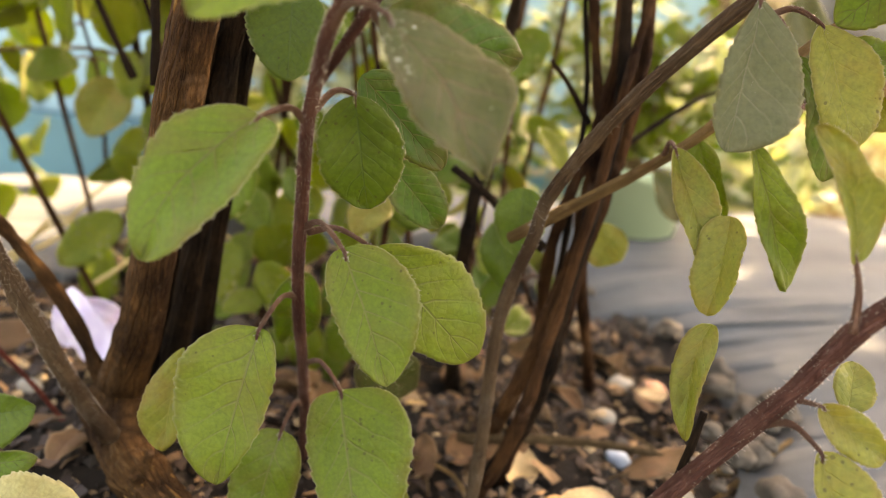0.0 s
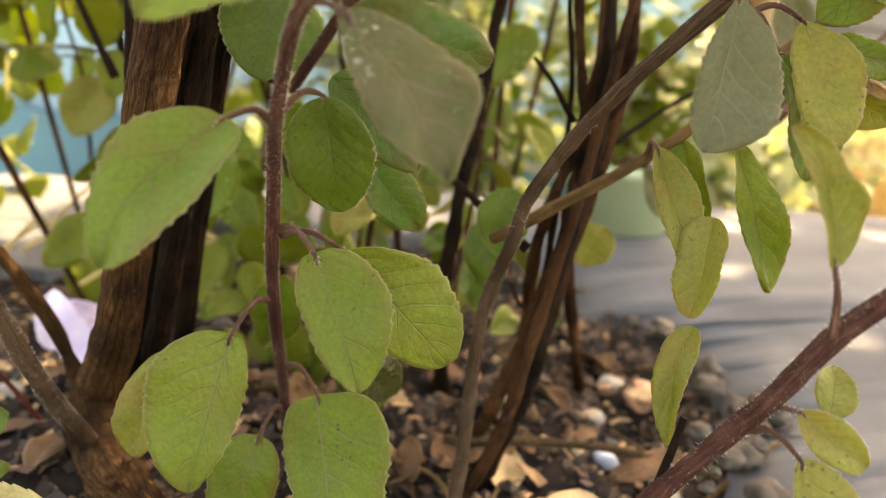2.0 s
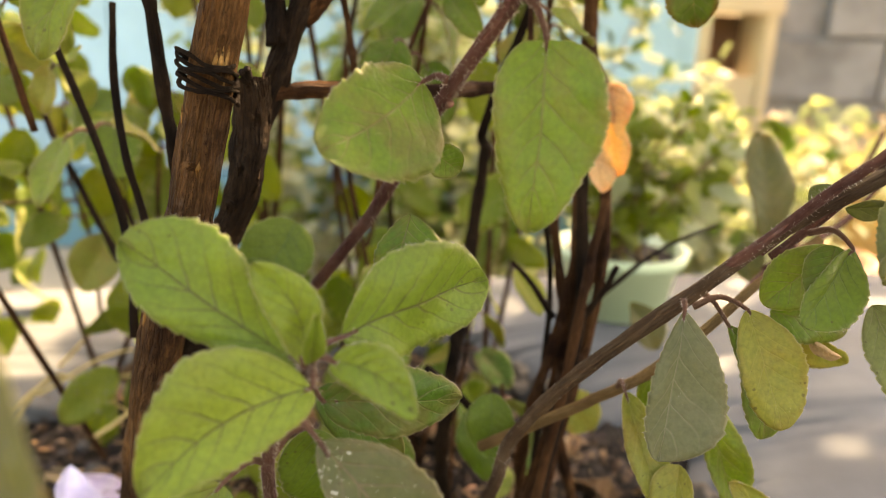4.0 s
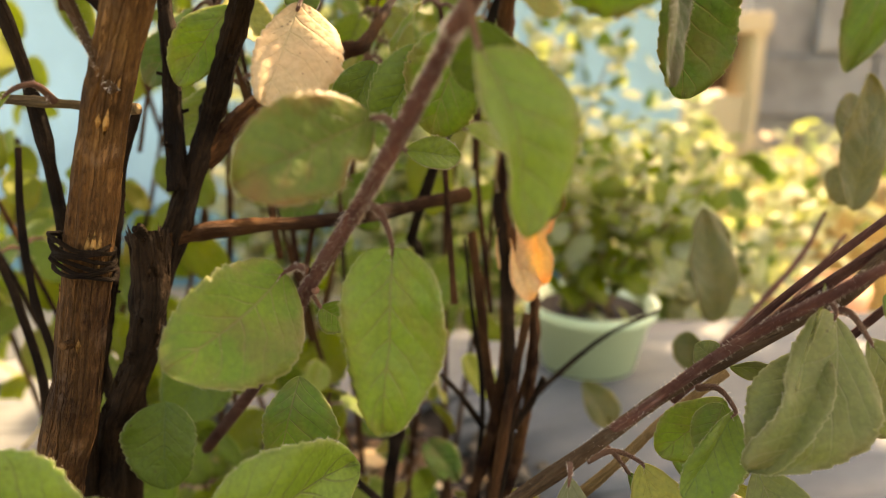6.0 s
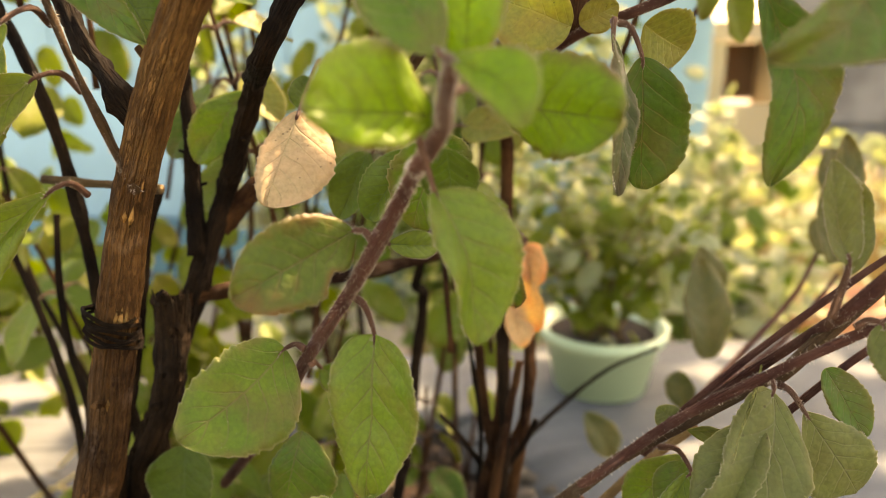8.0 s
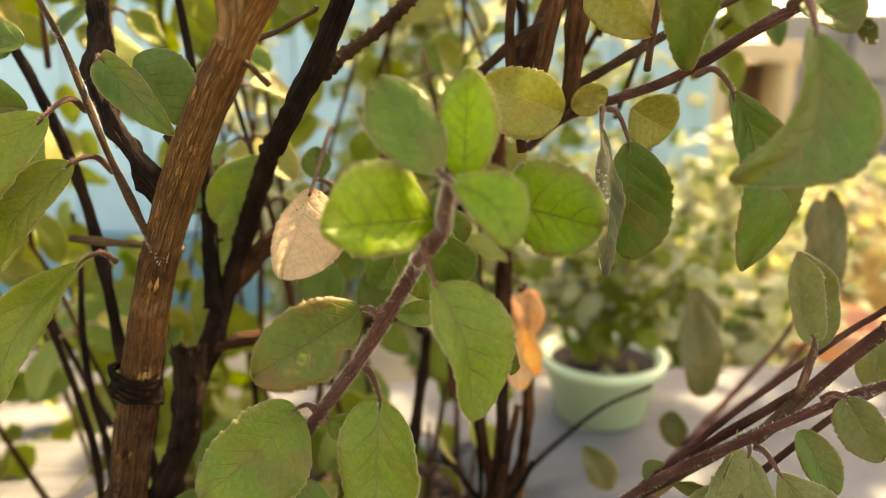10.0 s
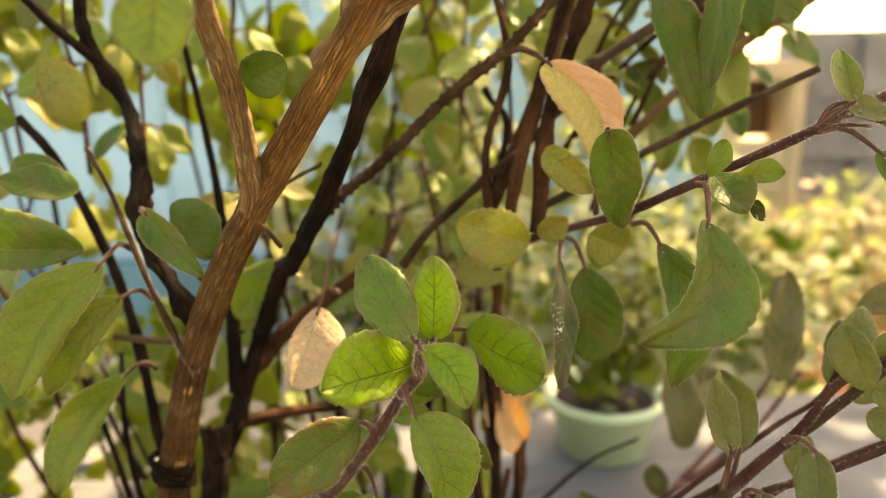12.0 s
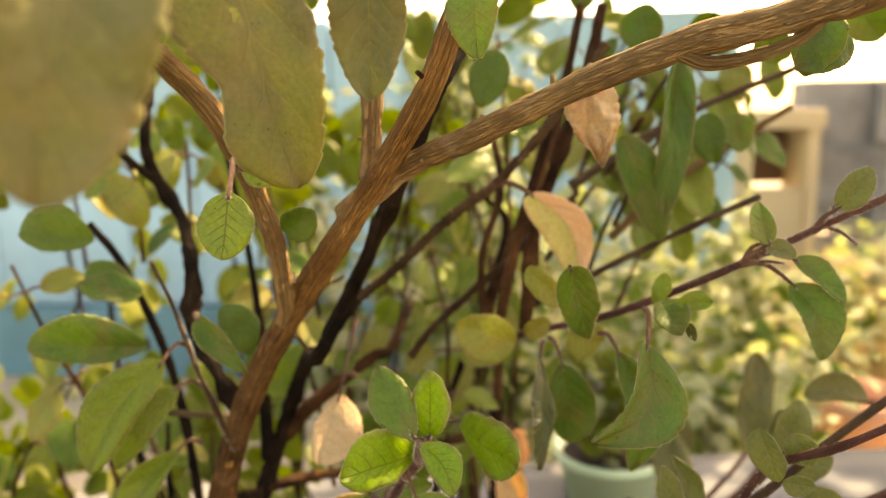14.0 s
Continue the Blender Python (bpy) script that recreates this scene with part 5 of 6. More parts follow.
branch_v3 = stem(shrub, [(0.0882, 0.1788, 0.1778), (0.1224, 0.1828, 0.2084), (0.1495, 0.1845, 0.2308), (0.1607, 0.1824, 0.2410), (0.1673, 0.1832, 0.2515)], 0.0010, 0.0007, "purple")
branch_v4 = stem(shrub, [(0.1210, 0.1734, 0.1893), (0.1476, 0.1754, 0.2134), (0.1676, 0.1746, 0.2263), (0.1862, 0.1729, 0.2362), (0.2064, 0.1717, 0.2474)], 0.0010, 0.0008, "purple")
leaf(branch_g, (0.1187, 0.1600, 0.2093), (0.0973, 0.1454, 0.1826), (0.0101, 0.0108), (0.10, -0.90, 0.42), "silver", (0.1189, 0.1631, 0.2108), cup=0.12, bend=0.15, shape=0.43, sweep=0.201)
leaf(branch_g, (0.1265, 0.1605, 0.2041), (0.1432, 0.1635, 0.1810), (0.0082, 0.0092), (0.10, -0.99, -0.06), "silver", (0.1212, 0.1637, 0.2092), cup=0.1, shape=0.61)
leaf(branch_g, (0.1145, 0.1580, 0.2168), (0.1062, 0.1476, 0.1982), (0.0004, 0.0000), (0.06, -0.88, 0.46), "silver", cup=0.3, shape=0.48)
leaf(branch_g, (0.1055, 0.1708, 0.1821), (0.0912, 0.1593, 0.1670), (0.0083, 0.0041), (0.13, -0.84, 0.52), "deep", (0.1001, 0.1807, 0.1828), cup=0.3, shape=0.60)
leaf(branch_g, (0.0882, 0.1806, 0.1625), (0.0960, 0.1688, 0.1356), (0.0089, 0.0067), (-0.05, -0.92, 0.39), "yellow", (0.0748, 0.1813, 0.1626), cup=0.2, shape=0.52)
leaf(branch_g, (0.1097, 0.1659, 0.1701), (0.1181, 0.1533, 0.1480), (0.0090, 0.0070), (-0.10, -0.88, 0.46), "silver", cup=0.25, shape=0.51)
leaf(branch_g, (0.1153, 0.1580, 0.2018), (0.1015, 0.1468, 0.1807), 0.0152, (-0.54, -0.55, 0.64), "silver", cup=0.3)
leaf(branch_g, (0.1059, 0.1775, 0.1897), (0.1191, 0.1712, 0.1935), 0.0060, (-0.24, -0.82, -0.52), "silver", cup=0.3)
leaf(branch_g, (0.1032, 0.1807, 0.1900), (0.0992, 0.1819, 0.1938), 0.0068, (-0.07, -0.97, 0.22), "silver")
leaf(branch_v, (0.1294, 0.1561, 0.2379), (0.1232, 0.1571, 0.2614), (0.0024, 0.0043), (0.06, -1.00, 0.06), "silver", (0.1277, 0.1576, 0.2261), cup=0.4, bend=-0.1, shape=0.46, sweep=-0.133)
leaf(branch_v, (0.1229, 0.1439, 0.2443), (0.1169, 0.1437, 0.2645), 0.0088, (0.27, -0.96, 0.07), "silver", (0.1221, 0.1460, 0.2324), cup=0.4, bend=-0.1)
leaf(branch_v, (0.1382, 0.1318, 0.2513), (0.1367, 0.1228, 0.2358), 0.0097, (-0.67, -0.61, 0.42), "silver", (0.1324, 0.1367, 0.2514))
leaf(branch_v, (0.1393, 0.1270, 0.2845), (0.1442, 0.1245, 0.2701), 0.0101, (-0.67, -0.73, -0.10), "silver")
leaf(branch_v, (0.1508, 0.1323, 0.2808), (0.1551, 0.1308, 0.2719), 0.0091, (-0.38, -0.93, -0.03), "silver")
leaf(branch_v, (0.1456, 0.1246, 0.2701), (0.1543, 0.1249, 0.2684), 0.0067, (0.02, -0.99, -0.13), "silver")
branch_w = stem(shrub, [(0.1321, 0.2807, 0.1316), (0.1708, 0.3172, 0.1483), (0.2049, 0.3443, 0.1687), (0.2218, 0.3599, 0.1867)], 0.0015, 0.0010, "purple")
branch_w2 = stem(shrub, [(0.1444, 0.2931, 0.1381), (0.1953, 0.3291, 0.1518), (0.2315, 0.3572, 0.1761)], 0.0015, 0.0010, "purple")
leaf(branch_w, (0.1682, 0.3450, 0.1362), (0.1639, 0.3580, 0.1842), 0.0239, (0.21, -0.94, 0.27), "olive")
leaf(branch_w, (0.1807, 0.3813, 0.1482), (0.1744, 0.3912, 0.1816), 0.0202, (0.14, -0.94, 0.30), "olive")
leaf(branch_w, (0.2052, 0.3053, 0.2158), (0.1938, 0.3014, 0.2025), 0.0196, (-0.49, -0.62, 0.61), "olive")
leaf(branch_w, (0.2029, 0.3065, 0.2203), (0.1982, 0.3130, 0.2447), 0.0152, (-0.04, -0.97, 0.25), "olive")
leaf(branch_w, (0.1146, 0.3735, 0.0922), (0.1296, 0.3668, 0.0683), (0.0100, 0.0072), (0.00, -0.96, 0.27), "olive", shape=0.56)
leaf(branch_w, (0.1455, 0.3153, 0.1435), (0.1481, 0.3107, 0.1264), 0.0140, (-0.64, -0.76, 0.11), "olive")
leaf(branch_w, (0.1878, 0.2790, 0.2048), (0.1921, 0.2900, 0.2531), 0.0173, (0.08, -0.97, 0.21), "olive")
leaf(branch_w, (0.1854, 0.2148, 0.2601), (0.2104, 0.2165, 0.2579), (0.0076, 0.0041), (0.09, -0.98, 0.19), "olive", shape=0.44, sweep=0.113)

# leaves round the trunk, middle depth
leaf(trunk_c, (0.0083, 0.1839, 0.2704), (0.0027, 0.1678, 0.2501), (0.0128, 0.0051), (0.16, -0.79, 0.59), "dry", (0.0005, 0.2558, 0.2789), bend=0.08, cup=0.1, label='dry tan papery leaf', shape=0.53)
leaf(trunk_c, (0.0034, 0.2122, 0.2681), (0.0034, 0.2146, 0.2777), 0.0088, (0.38, -0.90, 0.22), "deep", (0.0078, 0.2168, 0.2651))
leaf(trunk_c, (-0.0207, 0.2373, 0.2721), (-0.0351, 0.2309, 0.2503), (0.0061, 0.0079), (0.03, -0.96, 0.26), "green", shape=0.55)
leaf(trunk_c, (-0.0405, 0.2557, 0.2658), (-0.0514, 0.2508, 0.2492), (0.0074, 0.0072), (0.03, -0.96, 0.26), "green", shape=0.48)
leaf(limb_black, (-0.0378, 0.1705, 0.3032), (-0.0187, 0.1630, 0.2860), (0.0047, 0.0053), (-0.06, -0.94, 0.34), "green", (-0.0426, 0.1813, 0.2978), curl=0.8, shape=0.39)
leaf(stalk_l4, (-0.0451, 0.1662, 0.2790), (-0.0639, 0.1540, 0.2537), (0.0047, 0.0075), (0.14, -0.93, 0.35), "bright", (-0.0403, 0.1759, 0.2754), cup=0.3, shape=0.48, sweep=-0.037)
leaf(stalk_l4, (-0.0505, 0.1748, 0.2522), (-0.0704, 0.1604, 0.2183), (0.0067, 0.0074), (0.11, -0.94, 0.34), "bright", (-0.0466, 0.1846, 0.2494), cup=0.25, shape=0.58, sweep=-0.100)
leaf(stalk_l4, (-0.0468, 0.1604, 0.2907), (-0.0688, 0.1467, 0.2557), (0.0085, 0.0100), (0.11, -0.95, 0.30), "bright", (-0.0472, 0.1792, 0.2904), cup=0.2, shape=0.49, sweep=-0.097)
leaf(stalk_l4, (-0.0793, 0.2016, 0.3036), (-0.0962, 0.2037, 0.3152), 0.0154, (0.25, -0.82, 0.51), "green")
leaf(stalk_l3, (-0.0594, 0.1749, 0.2911), (-0.0988, 0.1659, 0.2940), (0.0062, 0.0116), (0.23, -0.95, 0.19), "green", cup=0.2, shape=0.53)
leaf(stalk_l3, (-0.0678, 0.1909, 0.3066), (-0.0926, 0.1901, 0.3110), 0.0133, (0.14, -0.70, 0.69), "green")
leaf(stalk_l3, (-0.0826, 0.1875, 0.3282), (-0.1104, 0.1847, 0.3315), (0.0057, 0.0120), (0.12, -0.97, 0.19), "deep", shape=0.53)
leaf(stalk_l3, (-0.0591, 0.1769, 0.2867), (-0.0686, 0.1684, 0.2510), 0.0152, (0.03, -0.97, 0.22), "bright")
leaf(stalk_l3, (-0.0342, 0.1822, 0.3040), (-0.0231, 0.1785, 0.2870), (0.0107, 0.0043), (0.05, -0.97, 0.24), "deep", shape=0.51)
leaf(stalk_l3, (-0.1035, 0.2379, 0.3492), (-0.0863, 0.2349, 0.3263), (0.0092, 0.0080), (0.09, -0.98, 0.19), "yellow", shape=0.57)
leaf(limb_left, (0.0115, 0.0824, 0.3560), (0.0103, 0.0788, 0.3420), (0.0060, 0.0055), (0.18, -0.96, 0.23), "fresh", (0.0043, 0.1073, 0.3606), cup=0.1, shape=0.48)
leaf(limb_left, (0.0045, 0.1101, 0.3588), (0.0157, 0.1088, 0.3578), (0.0057, 0.0040), (-0.09, -0.97, 0.21), "fresh", (0.0045, 0.1084, 0.3607), cup=0.1, shape=0.46)
leaf(trunk, (0.0054, 0.1374, 0.3386), (0.0147, 0.1393, 0.3443), 0.0114, (0.35, -0.90, -0.26), "deep")
leaf(limb_right, (0.0930, 0.1480, 0.3811), (0.0981, 0.1440, 0.3554), (0.0082, 0.0076), (0.10, -0.97, 0.22), "parched", (0.0940, 0.1270, 0.3790), cup=-0.1, twist=0.2, bend=0.10, point=0.95, crumple=0.16, label='crumpled dead leaf hanging from a twig', shape=0.33)
leaf(fork_e, (0.0785, 0.1932, 0.3429), (0.0952, 0.1863, 0.3110), (0.0073, 0.0094), (0.10, -0.97, 0.10), "pink", (0.0640, 0.1935, 0.3450), bend=0.12, cup=0.25, label='leaf half yellow, half turned pink', shape=0.42, sweep=0.17, girth=0.0011)
leaf(fork_e, (0.0768, 0.1800, 0.3182), (0.0904, 0.1689, 0.3083), 0.0104, (-0.64, -0.77, -0.00), "yellow")
leaf(trunk, (0.0447, 0.0765, 0.4059), (0.0434, 0.0809, 0.3747), (0.0076, 0.0081), (0.09, -0.99, -0.14), "olive", bend=0.1, cup=0.15, shape=0.45)
leaf(trunk, (0.0636, 0.1085, 0.4037), (0.0643, 0.0997, 0.3835), 0.0123, (-0.31, -0.88, 0.37), "green")
leaf(limb_left, (0.0146, 0.0739, 0.4175), (0.0251, 0.0879, 0.3559), (0.0130, 0.0168), (0.19, -0.96, -0.19), "olive", bend=0.1, notch=(0.62, -1, 0.45, 0.16), shape=0.51)
leaf(limb_left, (0.0228, 0.0169, 0.3983), (0.0167, 0.0097, 0.3619), 0.0218, (0.69, -0.72, 0.03), "olive", bend=0.1)
leaf(limb_right, (0.1514, 0.1189, 0.3882), (0.1394, 0.1163, 0.3799), 0.0116, (-0.06, -0.92, 0.38), "green")
leaf(limb_right, (0.1305, 0.1990, 0.3901), (0.1238, 0.1872, 0.3340), (0.0063, 0.0054), (0.09, -0.98, 0.19), "green", shape=0.46)
leaf(limb_right, (0.1108, 0.1979, 0.3626), (0.1245, 0.1918, 0.3257), (0.0084, 0.0064), (0.09, -0.98, 0.19), "green", shape=0.43)
stalk_r4 = stem(shrub, [(0.0600, 0.3100, -0.0200), (0.0527, 0.2662, 0.0768), (0.0553, 0.2777, 0.1313), (0.0511, 0.2825, 0.1635), (0.0480, 0.2910, 0.1910)], 0.0016, 0.0005, "dark", rough=0.25, knots=0.4)
stalk_r5 = stem(shrub, [(0.0600, 0.3000, -0.0200), (0.0461, 0.2590, 0.0700), (0.0566, 0.2635, 0.1194), (0.0619, 0.2694, 0.1493), (0.0636, 0.2789, 0.1802), (0.0640, 0.2820, 0.1995)], 0.0024, 0.0008, "rust", rough=0.3, knots=0.4)
spur_r1 = stem(shrub, [(0.0656, 0.2623, 0.1265), (0.0718, 0.2612, 0.1372), (0.0758, 0.2611, 0.1473)], 0.0013, 0.0009, "dark", knots=0.4)
spur_r2 = stem(shrub, [(0.0551, 0.2653, 0.1251), (0.0456, 0.2665, 0.1385), (0.0387, 0.2669, 0.1459)], 0.0010, 0.0007, "dark", knots=0.4)
twig_d = stem(shrub, [(0.0411, 0.2422, 0.0840), (0.0289, 0.2471, 0.0921), (0.0186, 0.2530, 0.1001), (0.0082, 0.2601, 0.1056)], 0.0018, 0.0012, "dark", knots=0.3)
for base, tip, wide, face in (((0.0730, 0.2902, 0.2091), (0.0770, 0.2765, 0.1770), 0.0200, (-0.5, -0.8, 0.3)), ((0.0638, 0.2889, 0.2042), (0.0613, 0.2773, 0.1812), 0.0080, (0.2, -0.9, 0.3)),
                              ((0.0679, 0.2900, 0.2081), (0.0784, 0.2813, 0.1950), 0.0150, (0.1, -0.7, 0.7)), ((0.0648, 0.2861, 0.1943), (0.0714, 0.2749, 0.1710), 0.0160, (0.5, -0.8, 0.2))):
    leaf(trunk_r, base, tip, wide, face, "orange", (0.0650, 0.2880, 0.2160), bend=0.3, cup=0.6, twist=0.6, notch=(0.55, 1, 0.35, 0.12), label="orange curled dead leaf lit from behind")
leaf(branch_v3, (0.1673, 0.1832, 0.2515), (0.1725, 0.1846, 0.2702), 0.0120, (-0.03, -1.00, 0.08), "silver", cup=0.4)
leaf(branch_v3, (0.1654, 0.1837, 0.2453), (0.1674, 0.1882, 0.2651), 0.0124, (0.21, -0.96, 0.20), "silver", cup=0.4)
leaf(branch_v3, (0.1677, 0.1784, 0.2439), (0.1814, 0.1762, 0.2526), 0.0095, (-0.23, -0.97, 0.11), "silver")
leaf(branch_v4, (0.1708, 0.1729, 0.2409), (0.1836, 0.1680, 0.2378), 0.0106, (-0.30, -0.93, 0.22), "silver")
leaf(branch_v4, (0.1551, 0.1753, 0.2336), (0.1531, 0.1721, 0.2196), 0.0096, (-0.66, -0.70, 0.25), "silver")
leaf(branch_v2, (0.1322, 0.1461, 0.2312), (0.1372, 0.1383, 0.2199), 0.0106, (-0.68, -0.71, 0.19), "silver", (0.1286, 0.1486, 0.2292), cup=0.3)

leaf(shoot_a, (-0.0175, 0.1722, 0.1417), (0.0028, 0.1738, 0.1212), (0.0081, 0.0059), (0.17, -0.98, 0.10), "green", shape=0.43)
leaf(shoot_a, (-0.0114, 0.2029, 0.1161), (0.0043, 0.2026, 0.0993), (0.0079, 0.0067), (0.12, -0.98, 0.14), "green", shape=0.46)
leaf(shoot_a, (-0.0016, 0.1905, 0.0216), (-0.0022, 0.1873, -0.0149), (0.0058, 0.0083), (-0.02, -1.00, 0.09), "yellow", shape=0.39)
leaf(branch_g, (0.1345, 0.1696, 0.2108), (0.1421, 0.1618, 0.1967), (0.0052, 0.0044), (-0.08, -0.89, 0.44), "green", shape=0.46)
leaf(shoot_b, (0.0221, 0.2037, 0.2579), (0.0134, 0.2035, 0.2391), (0.0050, 0.0065), (-0.06, -1.00, 0.04), "deep", shape=0.49)
leaf(shoot_b, (0.0373, 0.1902, 0.2637), (0.0450, 0.1920, 0.2505), (0.0088, 0.0053), (0.20, -0.98, -0.02), "green", shape=0.54)

# rear twigs
leafy_twig((-0.1226, 0.3032, 0.1696), (-0.1709, 0.2965, 0.2679), 4, 0.030, ['bright', 'bright', 'fresh', 'green', 'yellow'], 100, 0.0011, "rust")
leafy_twig((-0.0232, 0.2638, 0.2376), (-0.0448, 0.2754, 0.3114), 4, 0.026, ['bright', 'bright', 'fresh', 'green', 'yellow'], 101, 0.0011, "rust")
leafy_twig((-0.0054, 0.2801, 0.2068), (0.0154, 0.3164, 0.2819), 4, 0.028, ['yellow', 'green', 'yellow', 'fresh'], 102, 0.0011, "rust")
leafy_twig((0.0399, 0.2674, 0.2254), (0.0299, 0.3018, 0.3062), 4, 0.026, ['bright', 'bright', 'fresh', 'green', 'yellow'], 103, 0.0011, "rust")
leafy_twig((0.0540, 0.3289, 0.2196), (0.0364, 0.3823, 0.3515), 5, 0.032, ['yellow', 'green', 'yellow', 'fresh'], 104, 0.0011, "rust")
leafy_twig((0.0707, 0.3107, 0.3339), (0.0650, 0.3453, 0.4135), 4, 0.028, ['bright', 'bright', 'fresh', 'green', 'yellow'], 107, 0.0011, "rust")
leafy_twig((0.1093, 0.2971, 0.3514), (0.1398, 0.3104, 0.4077), 4, 0.028, ['bright', 'bright', 'fresh', 'green', 'yellow'], 108, 0.0011, "rust")
leafy_twig((0.1201, 0.2926, 0.3213), (0.1617, 0.3073, 0.3801), 4, 0.030, ['green', 'bright'], 109, 0.0011, "rust")
leafy_twig((0.1468, 0.3325, 0.3031), (0.2021, 0.3491, 0.3652), 4, 0.026, ['green', 'bright'], 110, 0.0011, "rust")
leafy_twig((-0.0833, 0.2715, 0.3095), (-0.0945, 0.3003, 0.3605), 3, 0.024, ['bright', 'bright', 'fresh', 'green', 'yellow'], 111, 0.0011, "rust")
leafy_twig((-0.1207, 0.2938, 0.3382), (-0.1366, 0.3224, 0.3908), 3, 0.028, ['yellow', 'green', 'yellow', 'fresh'], 112, 0.0011, "rust")
leafy_twig((-0.0671, 0.3415, 0.3488), (-0.0867, 0.3735, 0.4210), 3, 0.032, ['yellow', 'green', 'yellow', 'fresh'], 113, 0.0011, "rust")
leafy_twig((0.1030, 0.3660, 0.3957), (0.1226, 0.3783, 0.4523), 3, 0.030, ['green', 'bright'], 114, 0.0011, "rust")
leafy_twig((0.1463, 0.2868, 0.3875), (0.1983, 0.2957, 0.4094), 4, 0.026, ['bright', 'bright', 'fresh', 'green', 'yellow'], 115, 0.0011, "rust")
leafy_twig((-0.1332, 0.2530, 0.2346), (-0.1578, 0.2437, 0.3071), 3, 0.026, ['bright', 'bright', 'fresh', 'green', 'yellow'], 116, 0.0011, "rust")
leafy_twig((-0.2059, 0.2976, 0.1810), (-0.1703, 0.3113, 0.2372), 3, 0.028, ['yellow', 'green', 'yellow', 'fresh'], 117, 0.0011, "rust")
leafy_twig((-0.0158, 0.2962, 0.0755), (-0.0067, 0.2990, 0.1228), 3, 0.026, ['yellow', 'green', 'yellow', 'fresh'], 118, 0.0011, "rust")
leafy_twig((0.0233, 0.3310, 0.0513), (0.0288, 0.3494, 0.1178), 4, 0.026, ['yellow', 'green', 'yellow', 'fresh'], 119, 0.0011, "rust")
leafy_twig((0.0025, 0.3488, 0.2279), (0.0142, 0.3707, 0.2693), 3, 0.028, ['green', 'bright'], 120, 0.0011, "rust")
leafy_twig((-0.0927, 0.3637, 0.2442), (-0.0753, 0.3825, 0.2745), 3, 0.026, ['yellow', 'green', 'yellow', 'fresh'], 121, 0.0011, "rust")
leafy_twig((-0.1833, 0.4090, 0.1080), (-0.1994, 0.4314, 0.1886), 4, 0.026, ['bright', 'bright', 'fresh', 'green', 'yellow'], 122, 0.0011, "rust")
leafy_twig((-0.1387, 0.4002, 0.1511), (-0.1356, 0.4133, 0.1984), 3, 0.026, ['yellow', 'green', 'yellow', 'fresh'], 123, 0.0011, "rust")
leafy_twig((0.0564, 0.3826, 0.2374), (0.0592, 0.3944, 0.2799), 3, 0.026, ['bright', 'bright', 'fresh', 'green', 'yellow'], 124, 0.0011, "rust")
leafy_twig((-0.0295, 0.3393, -0.0009), (-0.0245, 0.3395, 0.0700), 4, 0.028, ['green', 'bright'], 125, 0.0011, "rust")
leafy_twig((-0.0766, 0.3352, 0.0154), (-0.0772, 0.3480, 0.0578), 3, 0.024, ['bright', 'bright', 'fresh', 'green', 'yellow'], 126, 0.0011, "rust")
leafy_twig((0.0113, 0.3752, 0.0188), (0.0301, 0.3848, 0.0527), 3, 0.026, ['bright', 'bright', 'fresh', 'green', 'yellow'], 127, 0.0011, "rust")
leafy_twig((-0.0859, 0.3289, -0.0065), (-0.0671, 0.3290, 0.0304), 3, 0.024, ['green', 'bright'], 128, 0.0011, "rust")
leafy_twig((0.0545, 0.3036, 0.0282), (0.0434, 0.3168, 0.0711), 3, 0.024, ['green', 'bright'], 129, 0.0011, "rust")
leaf(shoot_a, (-0.0412, 0.2721, 0.1571), (-0.0557, 0.2546, 0.1321), 0.0263, (0.16, -0.85, 0.50), "deep")
leaf(stalk_l, (-0.1696, 0.4079, 0.1085), (-0.1873, 0.3996, 0.0790), 0.0277, (0.06, -0.97, 0.24), "yellow", (-0.1642, 0.4166, 0.1034))
twig_l = stem(shrub, [(-0.2000, 0.1600, -0.0200), (-0.1500, 0.1100, 0.1000), (-0.0509, 0.0700, 0.1974)], 0.0015, 0.0009, "purple")
leaf(twig_l, (-0.0345, 0.0755, 0.1995), (-0.0256, 0.0643, 0.1707), (0.0043, 0.0044), (-0.04, -0.94, 0.35), "olive", bend=0.1, shape=0.62)
dead_twig = stem(shrub, [(-0.1542, 0.4201, 0.1163), (-0.2039, 0.4339, 0.1222), (-0.2874, 0.4439, 0.1116)], 0.0012, 0.0009, "tan")
bare_twig = stem(shrub, [(0.0774, 0.2221, 0.2932), (0.1033, 0.2122, 0.3094), (0.1338, 0.2079, 0.3260), (0.1619, 0.2058, 0.3395)], 0.0015, 0.0009, "grey", rough=0.25, knots=0.6)
upper_twig = stem(shrub, [(0.0960, 0.2328, 0.3414), (0.1213, 0.2379, 0.3566), (0.1489, 0.2433, 0.3718), (0.1902, 0.2501, 0.3879), (0.2131, 0.2544, 0.3998)], 0.0019, 0.0011, "grey", rough=0.25, knots=0.5)
upper_twig_b = stem(shrub, [(0.1160, 0.2605, 0.3155), (0.1413, 0.2669, 0.3374), (0.1716, 0.2732, 0.3566), (0.1969, 0.2782, 0.3710)], 0.0020, 0.0014, "brown", rough=0.2, knots=0.3)
limb_spur = stem(shrub, [(0.1106, 0.1080, 0.3840), (0.1170, 0.1060, 0.3815), (0.1271, 0.1030, 0.3831), (0.1342, 0.1000, 0.3862), (0.1378, 0.0980, 0.3900)], 0.0017, 0.0013, "brown", rough=0.2, knots=0.4)
